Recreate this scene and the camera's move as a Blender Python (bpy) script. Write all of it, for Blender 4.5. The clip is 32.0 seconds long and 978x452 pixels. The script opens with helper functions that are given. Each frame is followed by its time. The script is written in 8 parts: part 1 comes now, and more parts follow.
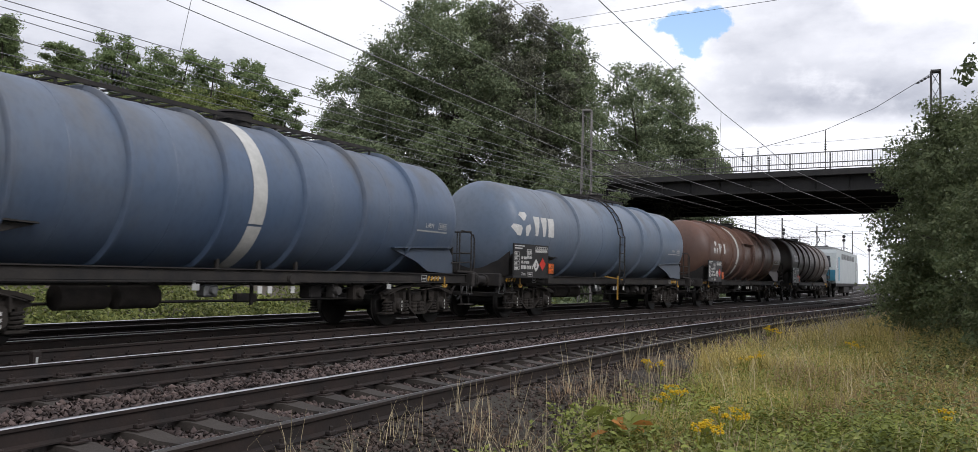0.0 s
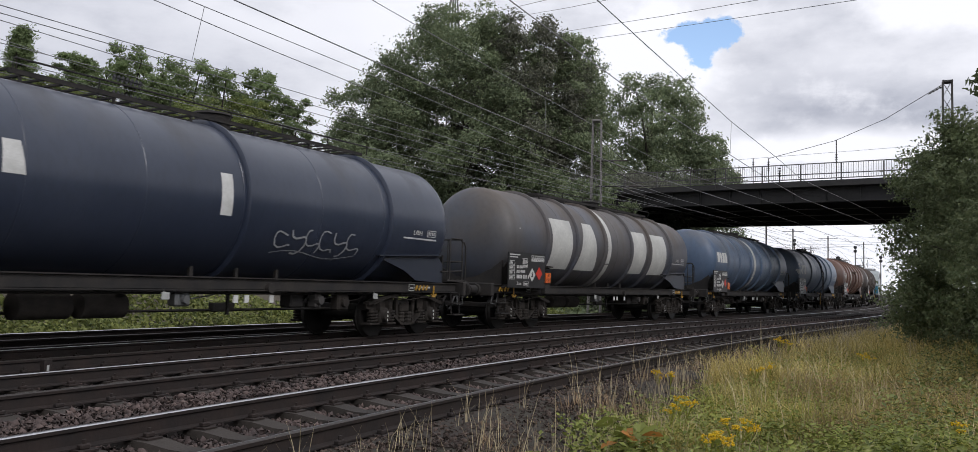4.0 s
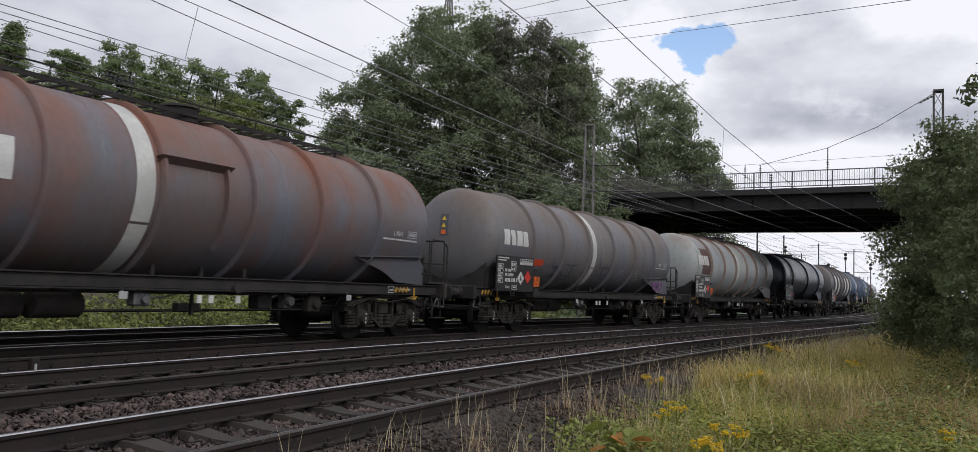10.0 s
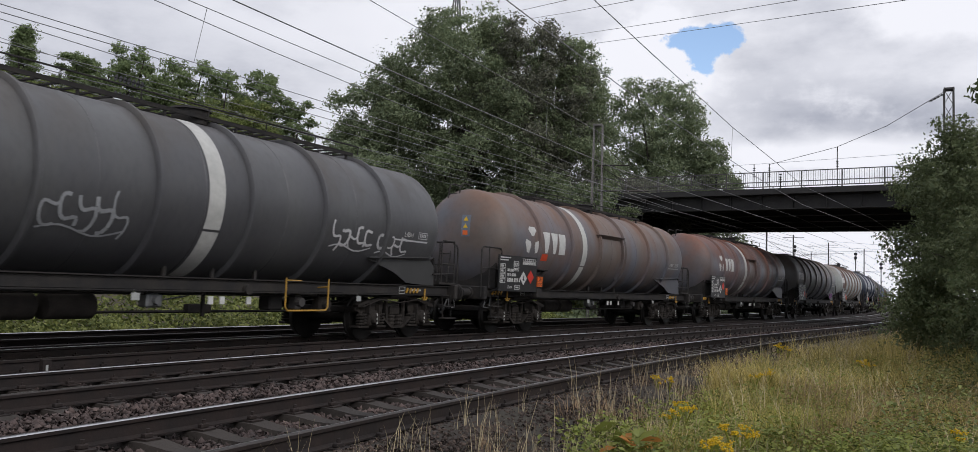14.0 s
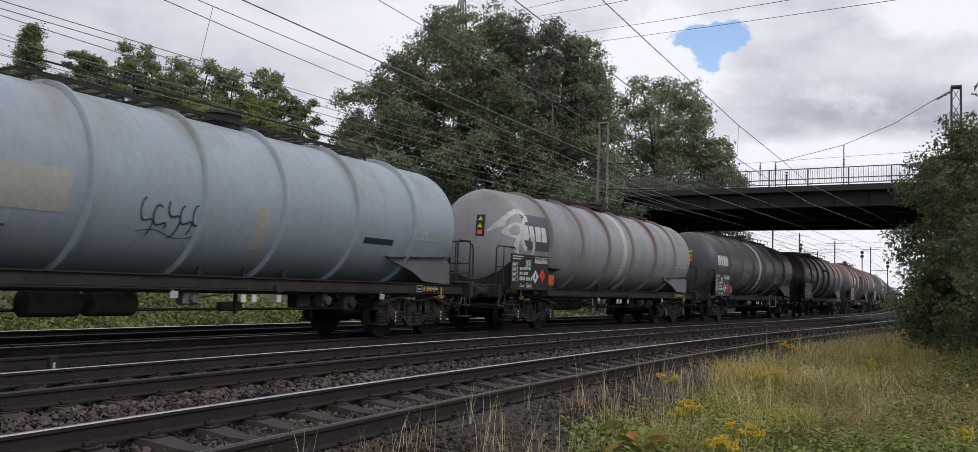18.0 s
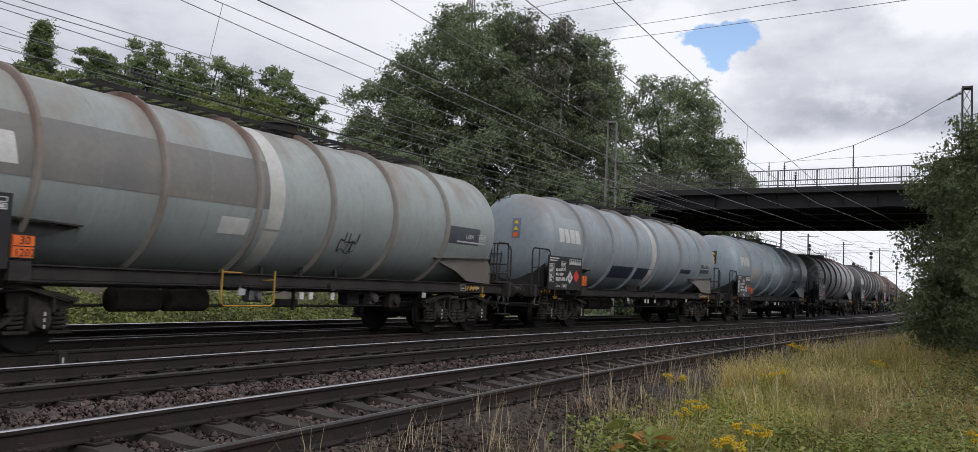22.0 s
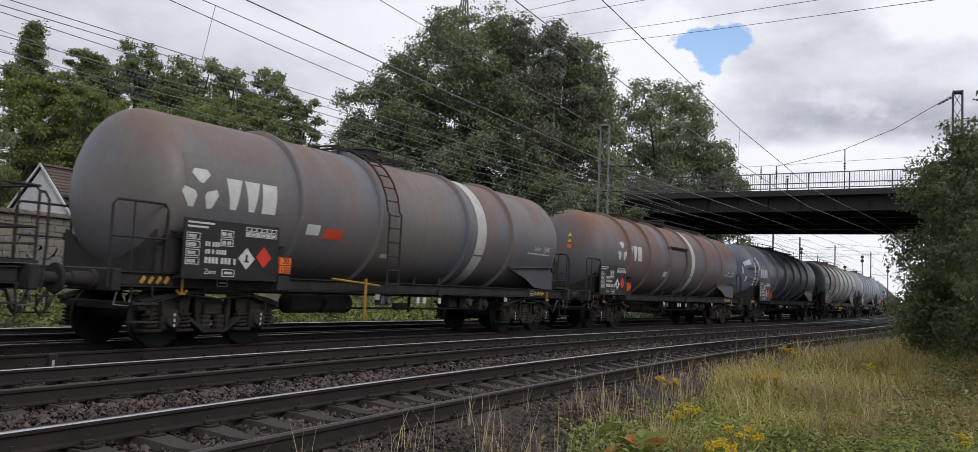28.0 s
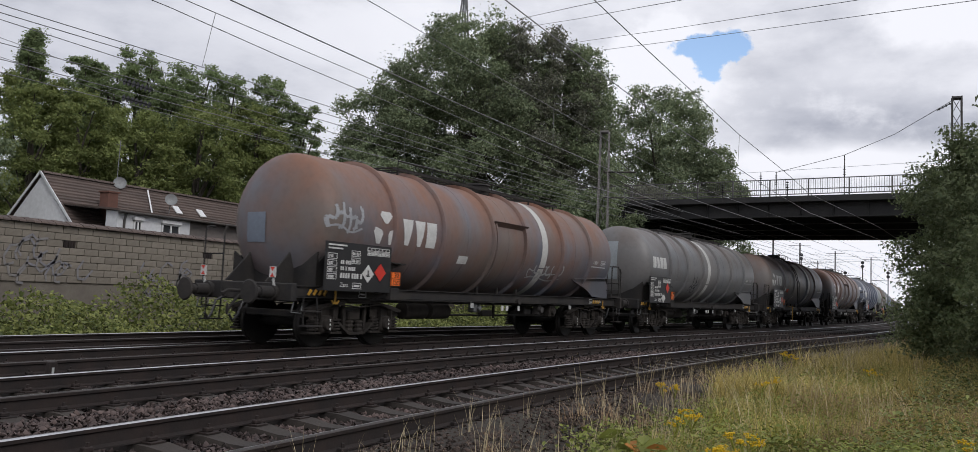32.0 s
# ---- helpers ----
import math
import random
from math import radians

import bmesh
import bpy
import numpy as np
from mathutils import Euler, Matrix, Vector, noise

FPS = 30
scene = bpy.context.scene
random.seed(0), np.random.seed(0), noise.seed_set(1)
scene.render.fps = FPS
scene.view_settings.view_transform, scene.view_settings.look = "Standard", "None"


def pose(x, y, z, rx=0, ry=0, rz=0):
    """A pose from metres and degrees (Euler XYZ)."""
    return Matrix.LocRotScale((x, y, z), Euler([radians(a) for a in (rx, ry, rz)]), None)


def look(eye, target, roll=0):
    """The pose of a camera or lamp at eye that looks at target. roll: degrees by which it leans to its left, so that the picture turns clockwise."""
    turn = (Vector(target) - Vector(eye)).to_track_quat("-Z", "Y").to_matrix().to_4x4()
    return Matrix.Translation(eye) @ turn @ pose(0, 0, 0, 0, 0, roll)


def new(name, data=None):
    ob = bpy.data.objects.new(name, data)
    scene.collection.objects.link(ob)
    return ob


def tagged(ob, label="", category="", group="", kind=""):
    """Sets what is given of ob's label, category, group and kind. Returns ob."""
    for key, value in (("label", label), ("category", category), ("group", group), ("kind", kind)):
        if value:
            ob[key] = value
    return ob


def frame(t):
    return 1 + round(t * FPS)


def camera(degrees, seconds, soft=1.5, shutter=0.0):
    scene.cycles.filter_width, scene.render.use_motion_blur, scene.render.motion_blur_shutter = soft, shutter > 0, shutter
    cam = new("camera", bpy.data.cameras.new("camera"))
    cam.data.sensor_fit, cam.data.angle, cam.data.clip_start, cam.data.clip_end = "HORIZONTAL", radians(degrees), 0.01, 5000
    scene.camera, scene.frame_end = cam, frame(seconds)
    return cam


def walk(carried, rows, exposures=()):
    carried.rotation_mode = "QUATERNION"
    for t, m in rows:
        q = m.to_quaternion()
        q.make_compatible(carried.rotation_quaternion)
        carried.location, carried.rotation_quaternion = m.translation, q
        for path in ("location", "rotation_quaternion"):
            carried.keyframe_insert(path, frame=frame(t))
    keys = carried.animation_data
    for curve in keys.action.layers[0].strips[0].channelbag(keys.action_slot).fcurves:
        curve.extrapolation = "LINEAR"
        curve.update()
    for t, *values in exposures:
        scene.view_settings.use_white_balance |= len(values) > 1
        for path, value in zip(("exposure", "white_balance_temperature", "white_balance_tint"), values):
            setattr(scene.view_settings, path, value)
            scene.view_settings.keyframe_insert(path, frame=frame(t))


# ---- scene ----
# Standing on the grass bank beside four railway tracks; x runs along the line, y across it.
EYE = Vector((0.0, 0.0, 1.182))


def aim(yaw, pitch, roll):
    """The pose of the camera that looks yaw degrees to the left of the line, pitch degrees up."""
    a, b = radians(yaw), radians(pitch)
    return look(EYE, EYE + Vector((math.cos(a) * math.cos(b), math.sin(a) * math.cos(b), math.sin(b))), roll)


VIEW = (
    (0, 23.72, 3.36, 1.30), (0.5, 23.71, 3.39, 1.41), (1, 23.70, 3.44, 1.47), (1.5, 23.81, 3.57, 1.51),
    (2, 23.79, 3.70, 1.50), (2.5, 23.97, 3.82, 1.42), (3, 24.17, 3.91, 1.40), (3.5, 24.35, 3.98, 1.36),
    (5.5, 24.24, 4.11, 2.08), (6, 24.17, 4.11, 2.12), (6.5, 24.14, 4.05, 2.12), (7, 24.08, 4.03, 2.10),
    (7.5, 24.00, 4.08, 2.03), (8, 23.95, 4.18, 1.97), (8.5, 23.97, 4.23, 1.98), (9, 23.94, 4.16, 2.04),
    (9.5, 23.87, 4.18, 2.03), (10, 23.85, 4.25, 2.13), (10.5, 23.88, 4.31, 2.26), (11, 23.97, 4.42, 2.31),
    (11.5, 24.13, 4.40, 2.27), (12, 24.19, 4.30, 2.23), (12.5, 24.24, 4.30, 2.15), (13, 24.28, 4.32, 2.11),
    (13.5, 24.39, 4.31, 2.05), (14, 24.43, 4.26, 1.99), (14.5, 24.48, 4.17, 1.99), (16.5, 24.73, 4.15, 1.96),
    (17, 24.78, 4.14, 2.00), (17.5, 24.79, 4.13, 2.01), (18, 24.80, 4.12, 2.04), (18.5, 24.89, 4.18, 2.19),
    (19, 24.96, 4.20, 2.39), (19.5, 25.07, 4.14, 2.45), (20, 25.17, 4.13, 2.44), (20.5, 25.22, 4.06, 2.34),
    (21, 25.30, 4.00, 2.32), (21.5, 25.35, 3.99, 2.35), (22, 25.32, 4.00, 2.45), (22.5, 25.33, 4.02, 2.46),
    (23, 25.28, 4.03, 2.54), (23.5, 25.24, 4.01, 2.54), (24, 25.20, 3.95, 2.62), (24.5, 25.17, 3.90, 2.72),
    (25, 25.15, 3.85, 2.79), (25.5, 25.11, 3.91, 2.79), (27.5, 24.86, 4.11, 2.59), (28, 24.83, 4.21, 2.53),
    (28.5, 24.78, 4.32, 2.48), (29, 24.76, 4.40, 2.48), (29.5, 24.72, 4.49, 2.54), (30, 24.73, 4.53, 2.66),
    (30.5, 24.77, 4.57, 2.62), (31, 24.80, 4.60, 2.55), (31.5, 24.84, 4.63, 2.48), (32, 24.85, 4.65, 2.42),
)
cam = camera(60.68, 32.0, soft=0.62, shutter=0.12)
walk(cam, [(t, aim(yaw, pitch, roll)) for t, yaw, pitch, roll in VIEW],
     [(t, stops, 6480, 13) for t, stops in ((0, 0.12), (1, 0.01), (2, -0.05), (3, -0.02), (6, -0.1), (9, -0.1), (11, -0.18), (17, -0.16), (22, -0.12), (25, -0.06), (28, -0.12), (29, -0.17), (32, -0.14))])

# ---- light ----
world = bpy.data.worlds.new("sky")
scene.world = world
world.use_nodes = True
nt = world.node_tree
nt.nodes.clear()
w_out = nt.nodes.new("ShaderNodeOutputWorld")
w_bg = nt.nodes.new("ShaderNodeBackground")
w_sky = nt.nodes.new("ShaderNodeTexSky")
w_sky.sky_type, w_sky.sun_disc = "NISHITA", False
w_sky.sun_elevation, w_sky.sun_rotation = radians(40), radians(209)


def sky_node(kind, op=None, a=None, b=None):
    """A node of the sky's tree; a and b feed its first two inputs."""
    nd = nt.nodes.new(kind)
    if op:
        nd.operation = op
    for i, val in enumerate((a, b)):
        if val is None:
            continue
        if hasattr(val, "is_linked"):
            nt.links.new(val, nd.inputs[i])
        else:
            nd.inputs[i].default_value = val
    return nd


def sky_range(val, lo, hi, smooth=True):
    nd = nt.nodes.new("ShaderNodeMapRange")
    nd.interpolation_type = "SMOOTHSTEP" if smooth else "LINEAR"
    nt.links.new(val, nd.inputs["Value"])
    nd.inputs["From Min"].default_value, nd.inputs["From Max"].default_value = lo, hi
    return nd.outputs["Result"]


def sky_mix(fac, a, b):
    nd = nt.nodes.new("ShaderNodeMix")
    nd.data_type = "RGBA"
    nt.links.new(fac, nd.inputs[0])
    for key, val in ((6, a), (7, b)):
        if isinstance(val, tuple):
            nd.inputs[key].default_value = (*val, 1)
        else:
            nt.links.new(val, nd.inputs[key])
    return nd.outputs[2]


# a broken layer of cloud under the blue: heaped white and grey, with one small gap
w_dir = nt.nodes.new("ShaderNodeTexCoord").outputs["Generated"]
w_xyz = nt.nodes.new("ShaderNodeSeparateXYZ")
nt.links.new(w_dir, w_xyz.inputs[0])
w_az = sky_node("ShaderNodeMath", "ARCTAN2", w_xyz.outputs[1], w_xyz.outputs[0]).outputs[0]
w_el = sky_node("ShaderNodeMath", "ARCSINE", w_xyz.outputs[2]).outputs[0]


def sky_sum(a, b, op="ADD"):
    return sky_node("ShaderNodeMath", op, a, b).outputs[0]


def cloud_noise(scale, detail, shift, tall=2.0, rough=0.55):
    """Noise over bearing and height, its heaps wider than tall."""
    v = nt.nodes.new("ShaderNodeCombineXYZ")
    nt.links.new(sky_sum(w_az, shift), v.inputs[0])
    nt.links.new(sky_sum(w_el, tall, "MULTIPLY"), v.inputs[1])
    nz = nt.nodes.new("ShaderNodeTexNoise")
    nz.inputs["Scale"].default_value, nz.inputs["Detail"].default_value, nz.inputs["Roughness"].default_value = scale, detail, rough
    nt.links.new(v.outputs[0], nz.inputs["Vector"])
    return nz.outputs["Fac"]


def sky_spot(az, el, wide, tall, edge=0.0):
    """How near a direction lies to a spot: 1 at its middle, 0 at its rim; edge roughens the rim."""
    a = sky_sum(sky_sum(w_az, -az), 1 / wide, "MULTIPLY")
    b = sky_sum(sky_sum(w_el, -el), 1 / tall, "MULTIPLY")
    r = sky_sum(sky_sum(sky_sum(a, a, "MULTIPLY"), sky_sum(b, b, "MULTIPLY")), 0.5, "POWER")
    if edge:
        r = sky_sum(r, sky_sum(sky_sum(rim if wide < 0.05 else ragged, -0.5), edge, "MULTIPLY"))
    return r


heap = cloud_noise(4.2, 9, 3.1, 2.2, 0.58)
ragged = cloud_noise(13.0, 7, 1.3, 1.3, 0.6)
rim = cloud_noise(38.0, 8, 0.7, 1.2, 0.6)
soft_veil = cloud_noise(2.0, 4, 5.2, 1.6)
grey = sky_sum(sky_range(heap, 0.4, 0.72), 0.42, "MULTIPLY")
grey = sky_sum(grey, sky_sum(sky_range(soft_veil, 0.35, 0.7), 0.3, "MULTIPLY"))
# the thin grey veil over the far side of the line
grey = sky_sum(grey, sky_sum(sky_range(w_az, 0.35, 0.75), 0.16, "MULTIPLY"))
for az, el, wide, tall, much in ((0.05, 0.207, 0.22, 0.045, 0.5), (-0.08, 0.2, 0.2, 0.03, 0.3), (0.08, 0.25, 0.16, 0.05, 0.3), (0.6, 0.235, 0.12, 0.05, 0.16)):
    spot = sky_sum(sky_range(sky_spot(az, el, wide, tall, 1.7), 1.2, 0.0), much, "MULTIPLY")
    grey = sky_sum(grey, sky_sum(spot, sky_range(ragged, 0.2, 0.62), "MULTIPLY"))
# bright heaps: beside the gap, below the grey bank, and high on the near side
for az, el, wide, tall, much in ((0.24, 0.262, 0.1, 0.07, 0.7), (0.0, 0.162, 0.2, 0.025, 0.5), (-0.09, 0.31, 0.12, 0.045, 0.5), (0.1, 0.305, 0.08, 0.02, 0.2)):
    grey = sky_sum(grey, sky_sum(sky_range(sky_spot(az, el, wide, tall, 1.2), 1.1, 0.3), much, "MULTIPLY"), "SUBTRACT")
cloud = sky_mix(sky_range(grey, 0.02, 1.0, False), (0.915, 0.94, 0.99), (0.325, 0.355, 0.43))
# the gap in the cloud: two lobes above and a tip below
gap = sky_spot(0.19, 0.292, 0.029, 0.016, 2.0)
for az, el, wide, tall in ((0.160, 0.294, 0.029, 0.018), (0.1755, 0.279, 0.022, 0.02)):
    gap = sky_sum(gap, sky_spot(az, el, wide, tall, 2.0), "MINIMUM")
gap_fac = sky_range(gap, 0.85, 1.15)
dim = sky_node("ShaderNodeVectorMath", "SCALE", w_sky.outputs[0])
dim.inputs["Scale"].default_value = 0.2
# an overcast sky brightens towards the zenith
zenith = nt.nodes.new("ShaderNodeMapRange")
nt.links.new(w_xyz.outputs[2], zenith.inputs["Value"])
for key, val in (("From Min", 0.42), ("From Max", 1.0), ("To Min", 1.0), ("To Max", 1.2)):
    zenith.inputs[key].default_value = val
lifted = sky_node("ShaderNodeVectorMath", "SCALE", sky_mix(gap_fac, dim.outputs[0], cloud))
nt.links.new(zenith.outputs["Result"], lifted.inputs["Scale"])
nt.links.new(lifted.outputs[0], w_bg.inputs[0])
w_bg.inputs["Strength"].default_value = 1.1
nt.links.new(w_bg.outputs[0], w_out.inputs[0])
sun = new("sun", bpy.data.lights.new("sun", "SUN"))
sun.data.energy, sun.data.angle, sun.data.color = 1.25, radians(20), (1.0, 0.98, 0.95)
sun.matrix_world = look((0, 0, 19), (11, 20, 0))

# ---- the line: a long S-curve, all four tracks side by side ----
BENDS = ((0, 0.00850), (12, 0.00616), (25, 0.00315), (40, -0.00238), (55, -0.00056), (70, -0.00183), (95, -0.00213))
SPEEDS = ((0, 8.077), (6, 7.951), (12, 8.267), (18, 8.333), (24, 9.131), (32, 8.960))


def between(x, table):
    if x <= table[0][0]:
        return table[0][1]
    for (a, u), (b, v) in zip(table, table[1:]):
        if x <= b:
            return u + (v - u) * (x - a) / (b - a)
    return table[-1][1]


LINE = [(0.0, 0.0, 0.0)]
for i in range(1, 1201):
    s = i * 0.25
    bend = between(s, BENDS) if s < 110 else 0.0
    x, y, h = LINE[-1]
    LINE.append((x + 0.25 * math.cos(h), y + 0.25 * math.sin(h), h - bend * 0.25))


def along(s, side=0.0, z=0.0):
    """The place s metres along the line, side metres to its left, and the heading there."""
    if s <= 0:
        x, y, h = s, 0.0, 0.0
    else:
        i = min(int(s * 4), len(LINE) - 2)
        f = s * 4 - i
        (xa, ya, ha), (xb, yb, hb) = LINE[i], LINE[i + 1]
        x, y, h = xa + (xb - xa) * f, ya + (yb - ya) * f, ha + (hb - ha) * f
    return Vector((x, y + side, z)), h


def gone(t):
    """Metres that the train has run at t seconds."""
    total, n = 0.0, 64
    for i in range(n):
        total += between(t * (i + 0.5) / n, SPEEDS) * t / n
    return total


NEAR_RAIL = {"a": 4.200, "b": 7.687, "c": 10.700, "d": 14.041}
GAUGE = 1.507

# ---- tools for meshes ----
class Shape:
    """Gathers vertices and faces of one mesh."""

    def __init__(self):
        self.v, self.f = [], []

    def add(self, verts, faces):
        n = len(self.v)
        self.v += [tuple(p) for p in verts]
        self.f += [tuple(i + n for i in f) for f in faces]
        return self

    def box(self, c, size, bevel=0.0, m=None):
        """A box round c, its edges chamfered by bevel."""
        hx, hy, hz = (d / 2 for d in size)
        b = min(bevel, hx * 0.9, hy * 0.9, hz * 0.9)
        if b <= 0:
            vs = [Vector((sx * hx, sy * hy, sz * hz)) for sx in (-1, 1) for sy in (-1, 1) for sz in (-1, 1)]
            fs = [(0, 1, 3, 2), (4, 6, 7, 5), (0, 4, 5, 1), (2, 3, 7, 6), (0, 2, 6, 4), (1, 5, 7, 3)]
        else:
            vs, ids = [], {}
            for sx in (-1, 1):
                for sy in (-1, 1):
                    for sz in (-1, 1):
                        for k, d in enumerate(((b, b, 0), (b, 0, b), (0, b, b))):
                            ids[sx, sy, sz, k] = len(vs)
                            vs.append(Vector((sx * (hx - d[0]), sy * (hy - d[1]), sz * (hz - d[2]))))
            fs = []
            for s in (-1, 1):
                fs.append([ids[s, a, c2, 2] for a, c2 in ((-1, -1), (1, -1), (1, 1), (-1, 1))][::s])
                fs.append([ids[a, s, c2, 1] for a, c2 in ((-1, -1), (-1, 1), (1, 1), (1, -1))][::s])
                fs.append([ids[a, c2, s, 0] for a, c2 in ((-1, -1), (1, -1), (1, 1), (-1, 1))][::s])
            for p in (-1, 1):
                for q in (-1, 1):
                    fs.append((ids[-1, p, q, 0], ids[1, p, q, 0], ids[1, p, q, 1], ids[-1, p, q, 1]))
                    fs.append((ids[p, -1, q, 0], ids[p, 1, q, 0], ids[p, 1, q, 2], ids[p, -1, q, 2]))
                    fs.append((ids[p, q, -1, 1], ids[p, q, 1, 1], ids[p, q, 1, 2], ids[p, q, -1, 2]))
                    for r in (-1, 1):
                        fs.append((ids[p, q, r, 0], ids[p, q, r, 1], ids[p, q, r, 2]))
        c = Vector(c)
        return self.add([(m @ p if m else p) + c for p in vs], fs)

    def beam(self, a, b, w, h, up=(0, 0, 1)):
        """A square bar from a to b, w wide and h high."""
        a, b = Vector(a), Vector(b)
        d = (b - a).normalized()
        up = Vector(up)
        if abs(d.dot(up)) > 0.95:
            up = Vector((1, 0, 0))
        s = d.cross(up).normalized()
        u = s.cross(d)
        vs = [p + s * (i * w / 2) + u * (j * h / 2) for p in (a, b) for i, j in ((-1, -1), (1, -1), (1, 1), (-1, 1))]
        return self.add(vs, [(0, 1, 2, 3)[::-1], (4, 5, 6, 7), (0, 1, 5, 4), (1, 2, 6, 5), (2, 3, 7, 6), (3, 0, 4, 7)])

    def tube(self, pts, r, seg=6, r2=None, caps=True):
        """A round bar along the points, tapering from r to r2."""
        pts = [Vector(p) for p in pts]
        n = len(pts)
        vs, fs, side = [], [], None
        for i, p in enumerate(pts):
            d = (pts[min(i + 1, n - 1)] - pts[max(i - 1, 0)]).normalized()
            if side is None or abs(d.dot(side)) > 0.95:
                side = d.orthogonal().normalized()
            u = d.cross(side).normalized()
            side = u.cross(d).normalized()
            q = r if r2 is None else r + (r2 - r) * i / max(1, n - 1)
            for k in range(seg):
                a = 2 * math.pi * k / seg
                vs.append(p + side * (q * math.cos(a)) + u * (q * math.sin(a)))
            if i:
                o = (i - 1) * seg
                fs += [(o + k, o + (k + 1) % seg, o + seg + (k + 1) % seg, o + seg + k) for k in range(seg)]
        if caps:
            fs += [tuple(range(seg))[::-1], tuple(range((n - 1) * seg, n * seg))]
        return self.add(vs, fs)

    def prism(self, outline, origin, u, v, depth):
        """An outline in the plane of u and v, pushed by the vector depth."""
        o, u, v, d = Vector(origin), Vector(u), Vector(v), Vector(depth)
        n = len(outline)
        low = [o + u * a + v * b for a, b in outline]
        fs = [tuple(range(n))[::-1], tuple(range(n, 2 * n))]
        fs += [(i, (i + 1) % n, n + (i + 1) % n, n + i) for i in range(n)]
        return self.add(low + [p + d for p in low], fs)

    def lathe(self, profile, seg, c=(0, 0, 0), axis="x"):
        """A profile of (place, radius) turned about an axis through c."""
        vs, fs = [], []
        for x, r in profile:
            for k in range(seg):
                a = 2 * math.pi * k / seg
                p = (x, -r * math.cos(a), r * math.sin(a))
                p = p if axis == "x" else (p[1], p[0], p[2]) if axis == "y" else (p[1], p[2], p[0])
                vs.append((p[0] + c[0], p[1] + c[1], p[2] + c[2]))
        for i in range(len(profile) - 1):
            o = i * seg
            fs += [(o + k, o + (k + 1) % seg, o + seg + (k + 1) % seg, o + seg + k) for k in range(seg)]
        if profile[0][1] > 0.001:
            fs.append(tuple(range(seg))[::-1])
        if profile[-1][1] > 0.001:
            fs.append(tuple(range((len(profile) - 1) * seg, len(profile) * seg)))
        return self.add(vs, fs)

    def mesh(self, name, material, smooth=False):
        me = bpy.data.meshes.new(name)
        me.from_pydata(self.v, [], self.f)
        bm = bmesh.new()
        bm.from_mesh(me)
        bmesh.ops.recalc_face_normals(bm, faces=bm.faces)
        bm.to_mesh(me)
        bm.free()
        if material:
            me.materials.append(material)
        if smooth:
            me.polygons.foreach_set("use_smooth", [True] * len(me.polygons))
            me.set_sharp_from_angle(angle=radians(38))
        return me


def fast_mesh(name, verts, faces, material):
    """A mesh from arrays, for what is too many to count."""
    me = bpy.data.meshes.new(name)
    verts, faces = np.asarray(verts, dtype=np.float32), np.asarray(faces, dtype=np.int32)
    me.vertices.add(len(verts))
    me.vertices.foreach_set("co", verts.ravel())
    n, k = faces.shape
    me.loops.add(n * k)
    me.loops.foreach_set("vertex_index", faces.ravel())
    me.polygons.add(n)
    me.polygons.foreach_set("loop_start", np.arange(0, n * k, k, dtype=np.int32))
    me.update(calc_edges=True)
    me.materials.append(material)
    return me


def part(name, shape, material, parent, label="", smooth=False):
    """Links a shape (or a ready mesh) as one mesh object under a thing or a part."""
    me = shape.mesh(name, material, smooth) if isinstance(shape, Shape) else shape
    ob = new(name, me)
    ob.parent = parent
    return tagged(ob, label)


def thing(name, label, category, group="", kind="", at=None):
    """An empty at a thing's base, which parents its parts."""
    ob = new(name)
    ob.empty_display_size = 0.2
    if at is not None:
        ob.matrix_basis = at
    return tagged(ob, label, category, group, kind)


def solid(name, shape, material, label, category="", kind="", smooth=False, group=""):
    me = shape.mesh(name, material, smooth) if isinstance(shape, Shape) else shape
    return tagged(new(name, me), label, category, group, kind)


# ---- materials ----
def nodes_of(name):
    ma = bpy.data.materials.new(name)
    ma.use_nodes = True
    t = ma.node_tree
    return ma, t, t.nodes["Principled BSDF"]


def noise_at(t, scale, detail=4.0, stretch=None, rough=0.55):
    """A noise in the object's own space, stretched along its axes where asked."""
    co = t.nodes.new("ShaderNodeTexCoord")
    src = co.outputs["Object"]
    if stretch:
        mp = t.nodes.new("ShaderNodeMapping")
        mp.inputs["Scale"].default_value = stretch
        t.links.new(src, mp.inputs[0])
        src = mp.outputs[0]
    n = t.nodes.new("ShaderNodeTexNoise")
    n.inputs["Scale"].default_value, n.inputs["Detail"].default_value, n.inputs["Roughness"].default_value = scale, detail, rough
    t.links.new(src, n.inputs["Vector"])
    return n.outputs["Fac"]


def ramp(t, fac, a, b):
    r = t.nodes.new("ShaderNodeMapRange")
    r.inputs["From Min"].default_value, r.inputs["From Max"].default_value = a, b
    t.links.new(fac, r.inputs["Value"])
    return r.outputs["Result"]


def mixed(t, fac, a, b):
    m = t.nodes.new("ShaderNodeMix")
    m.data_type = "RGBA"
    for key, val in ((6, a), (7, b)):
        if isinstance(val, tuple):
            m.inputs[key].default_value = (*val, 1)
        else:
            t.links.new(val, m.inputs[key])
    if isinstance(fac, float):
        m.inputs[0].default_value = fac
    else:
        t.links.new(fac, m.inputs[0])
    return m.outputs[2]


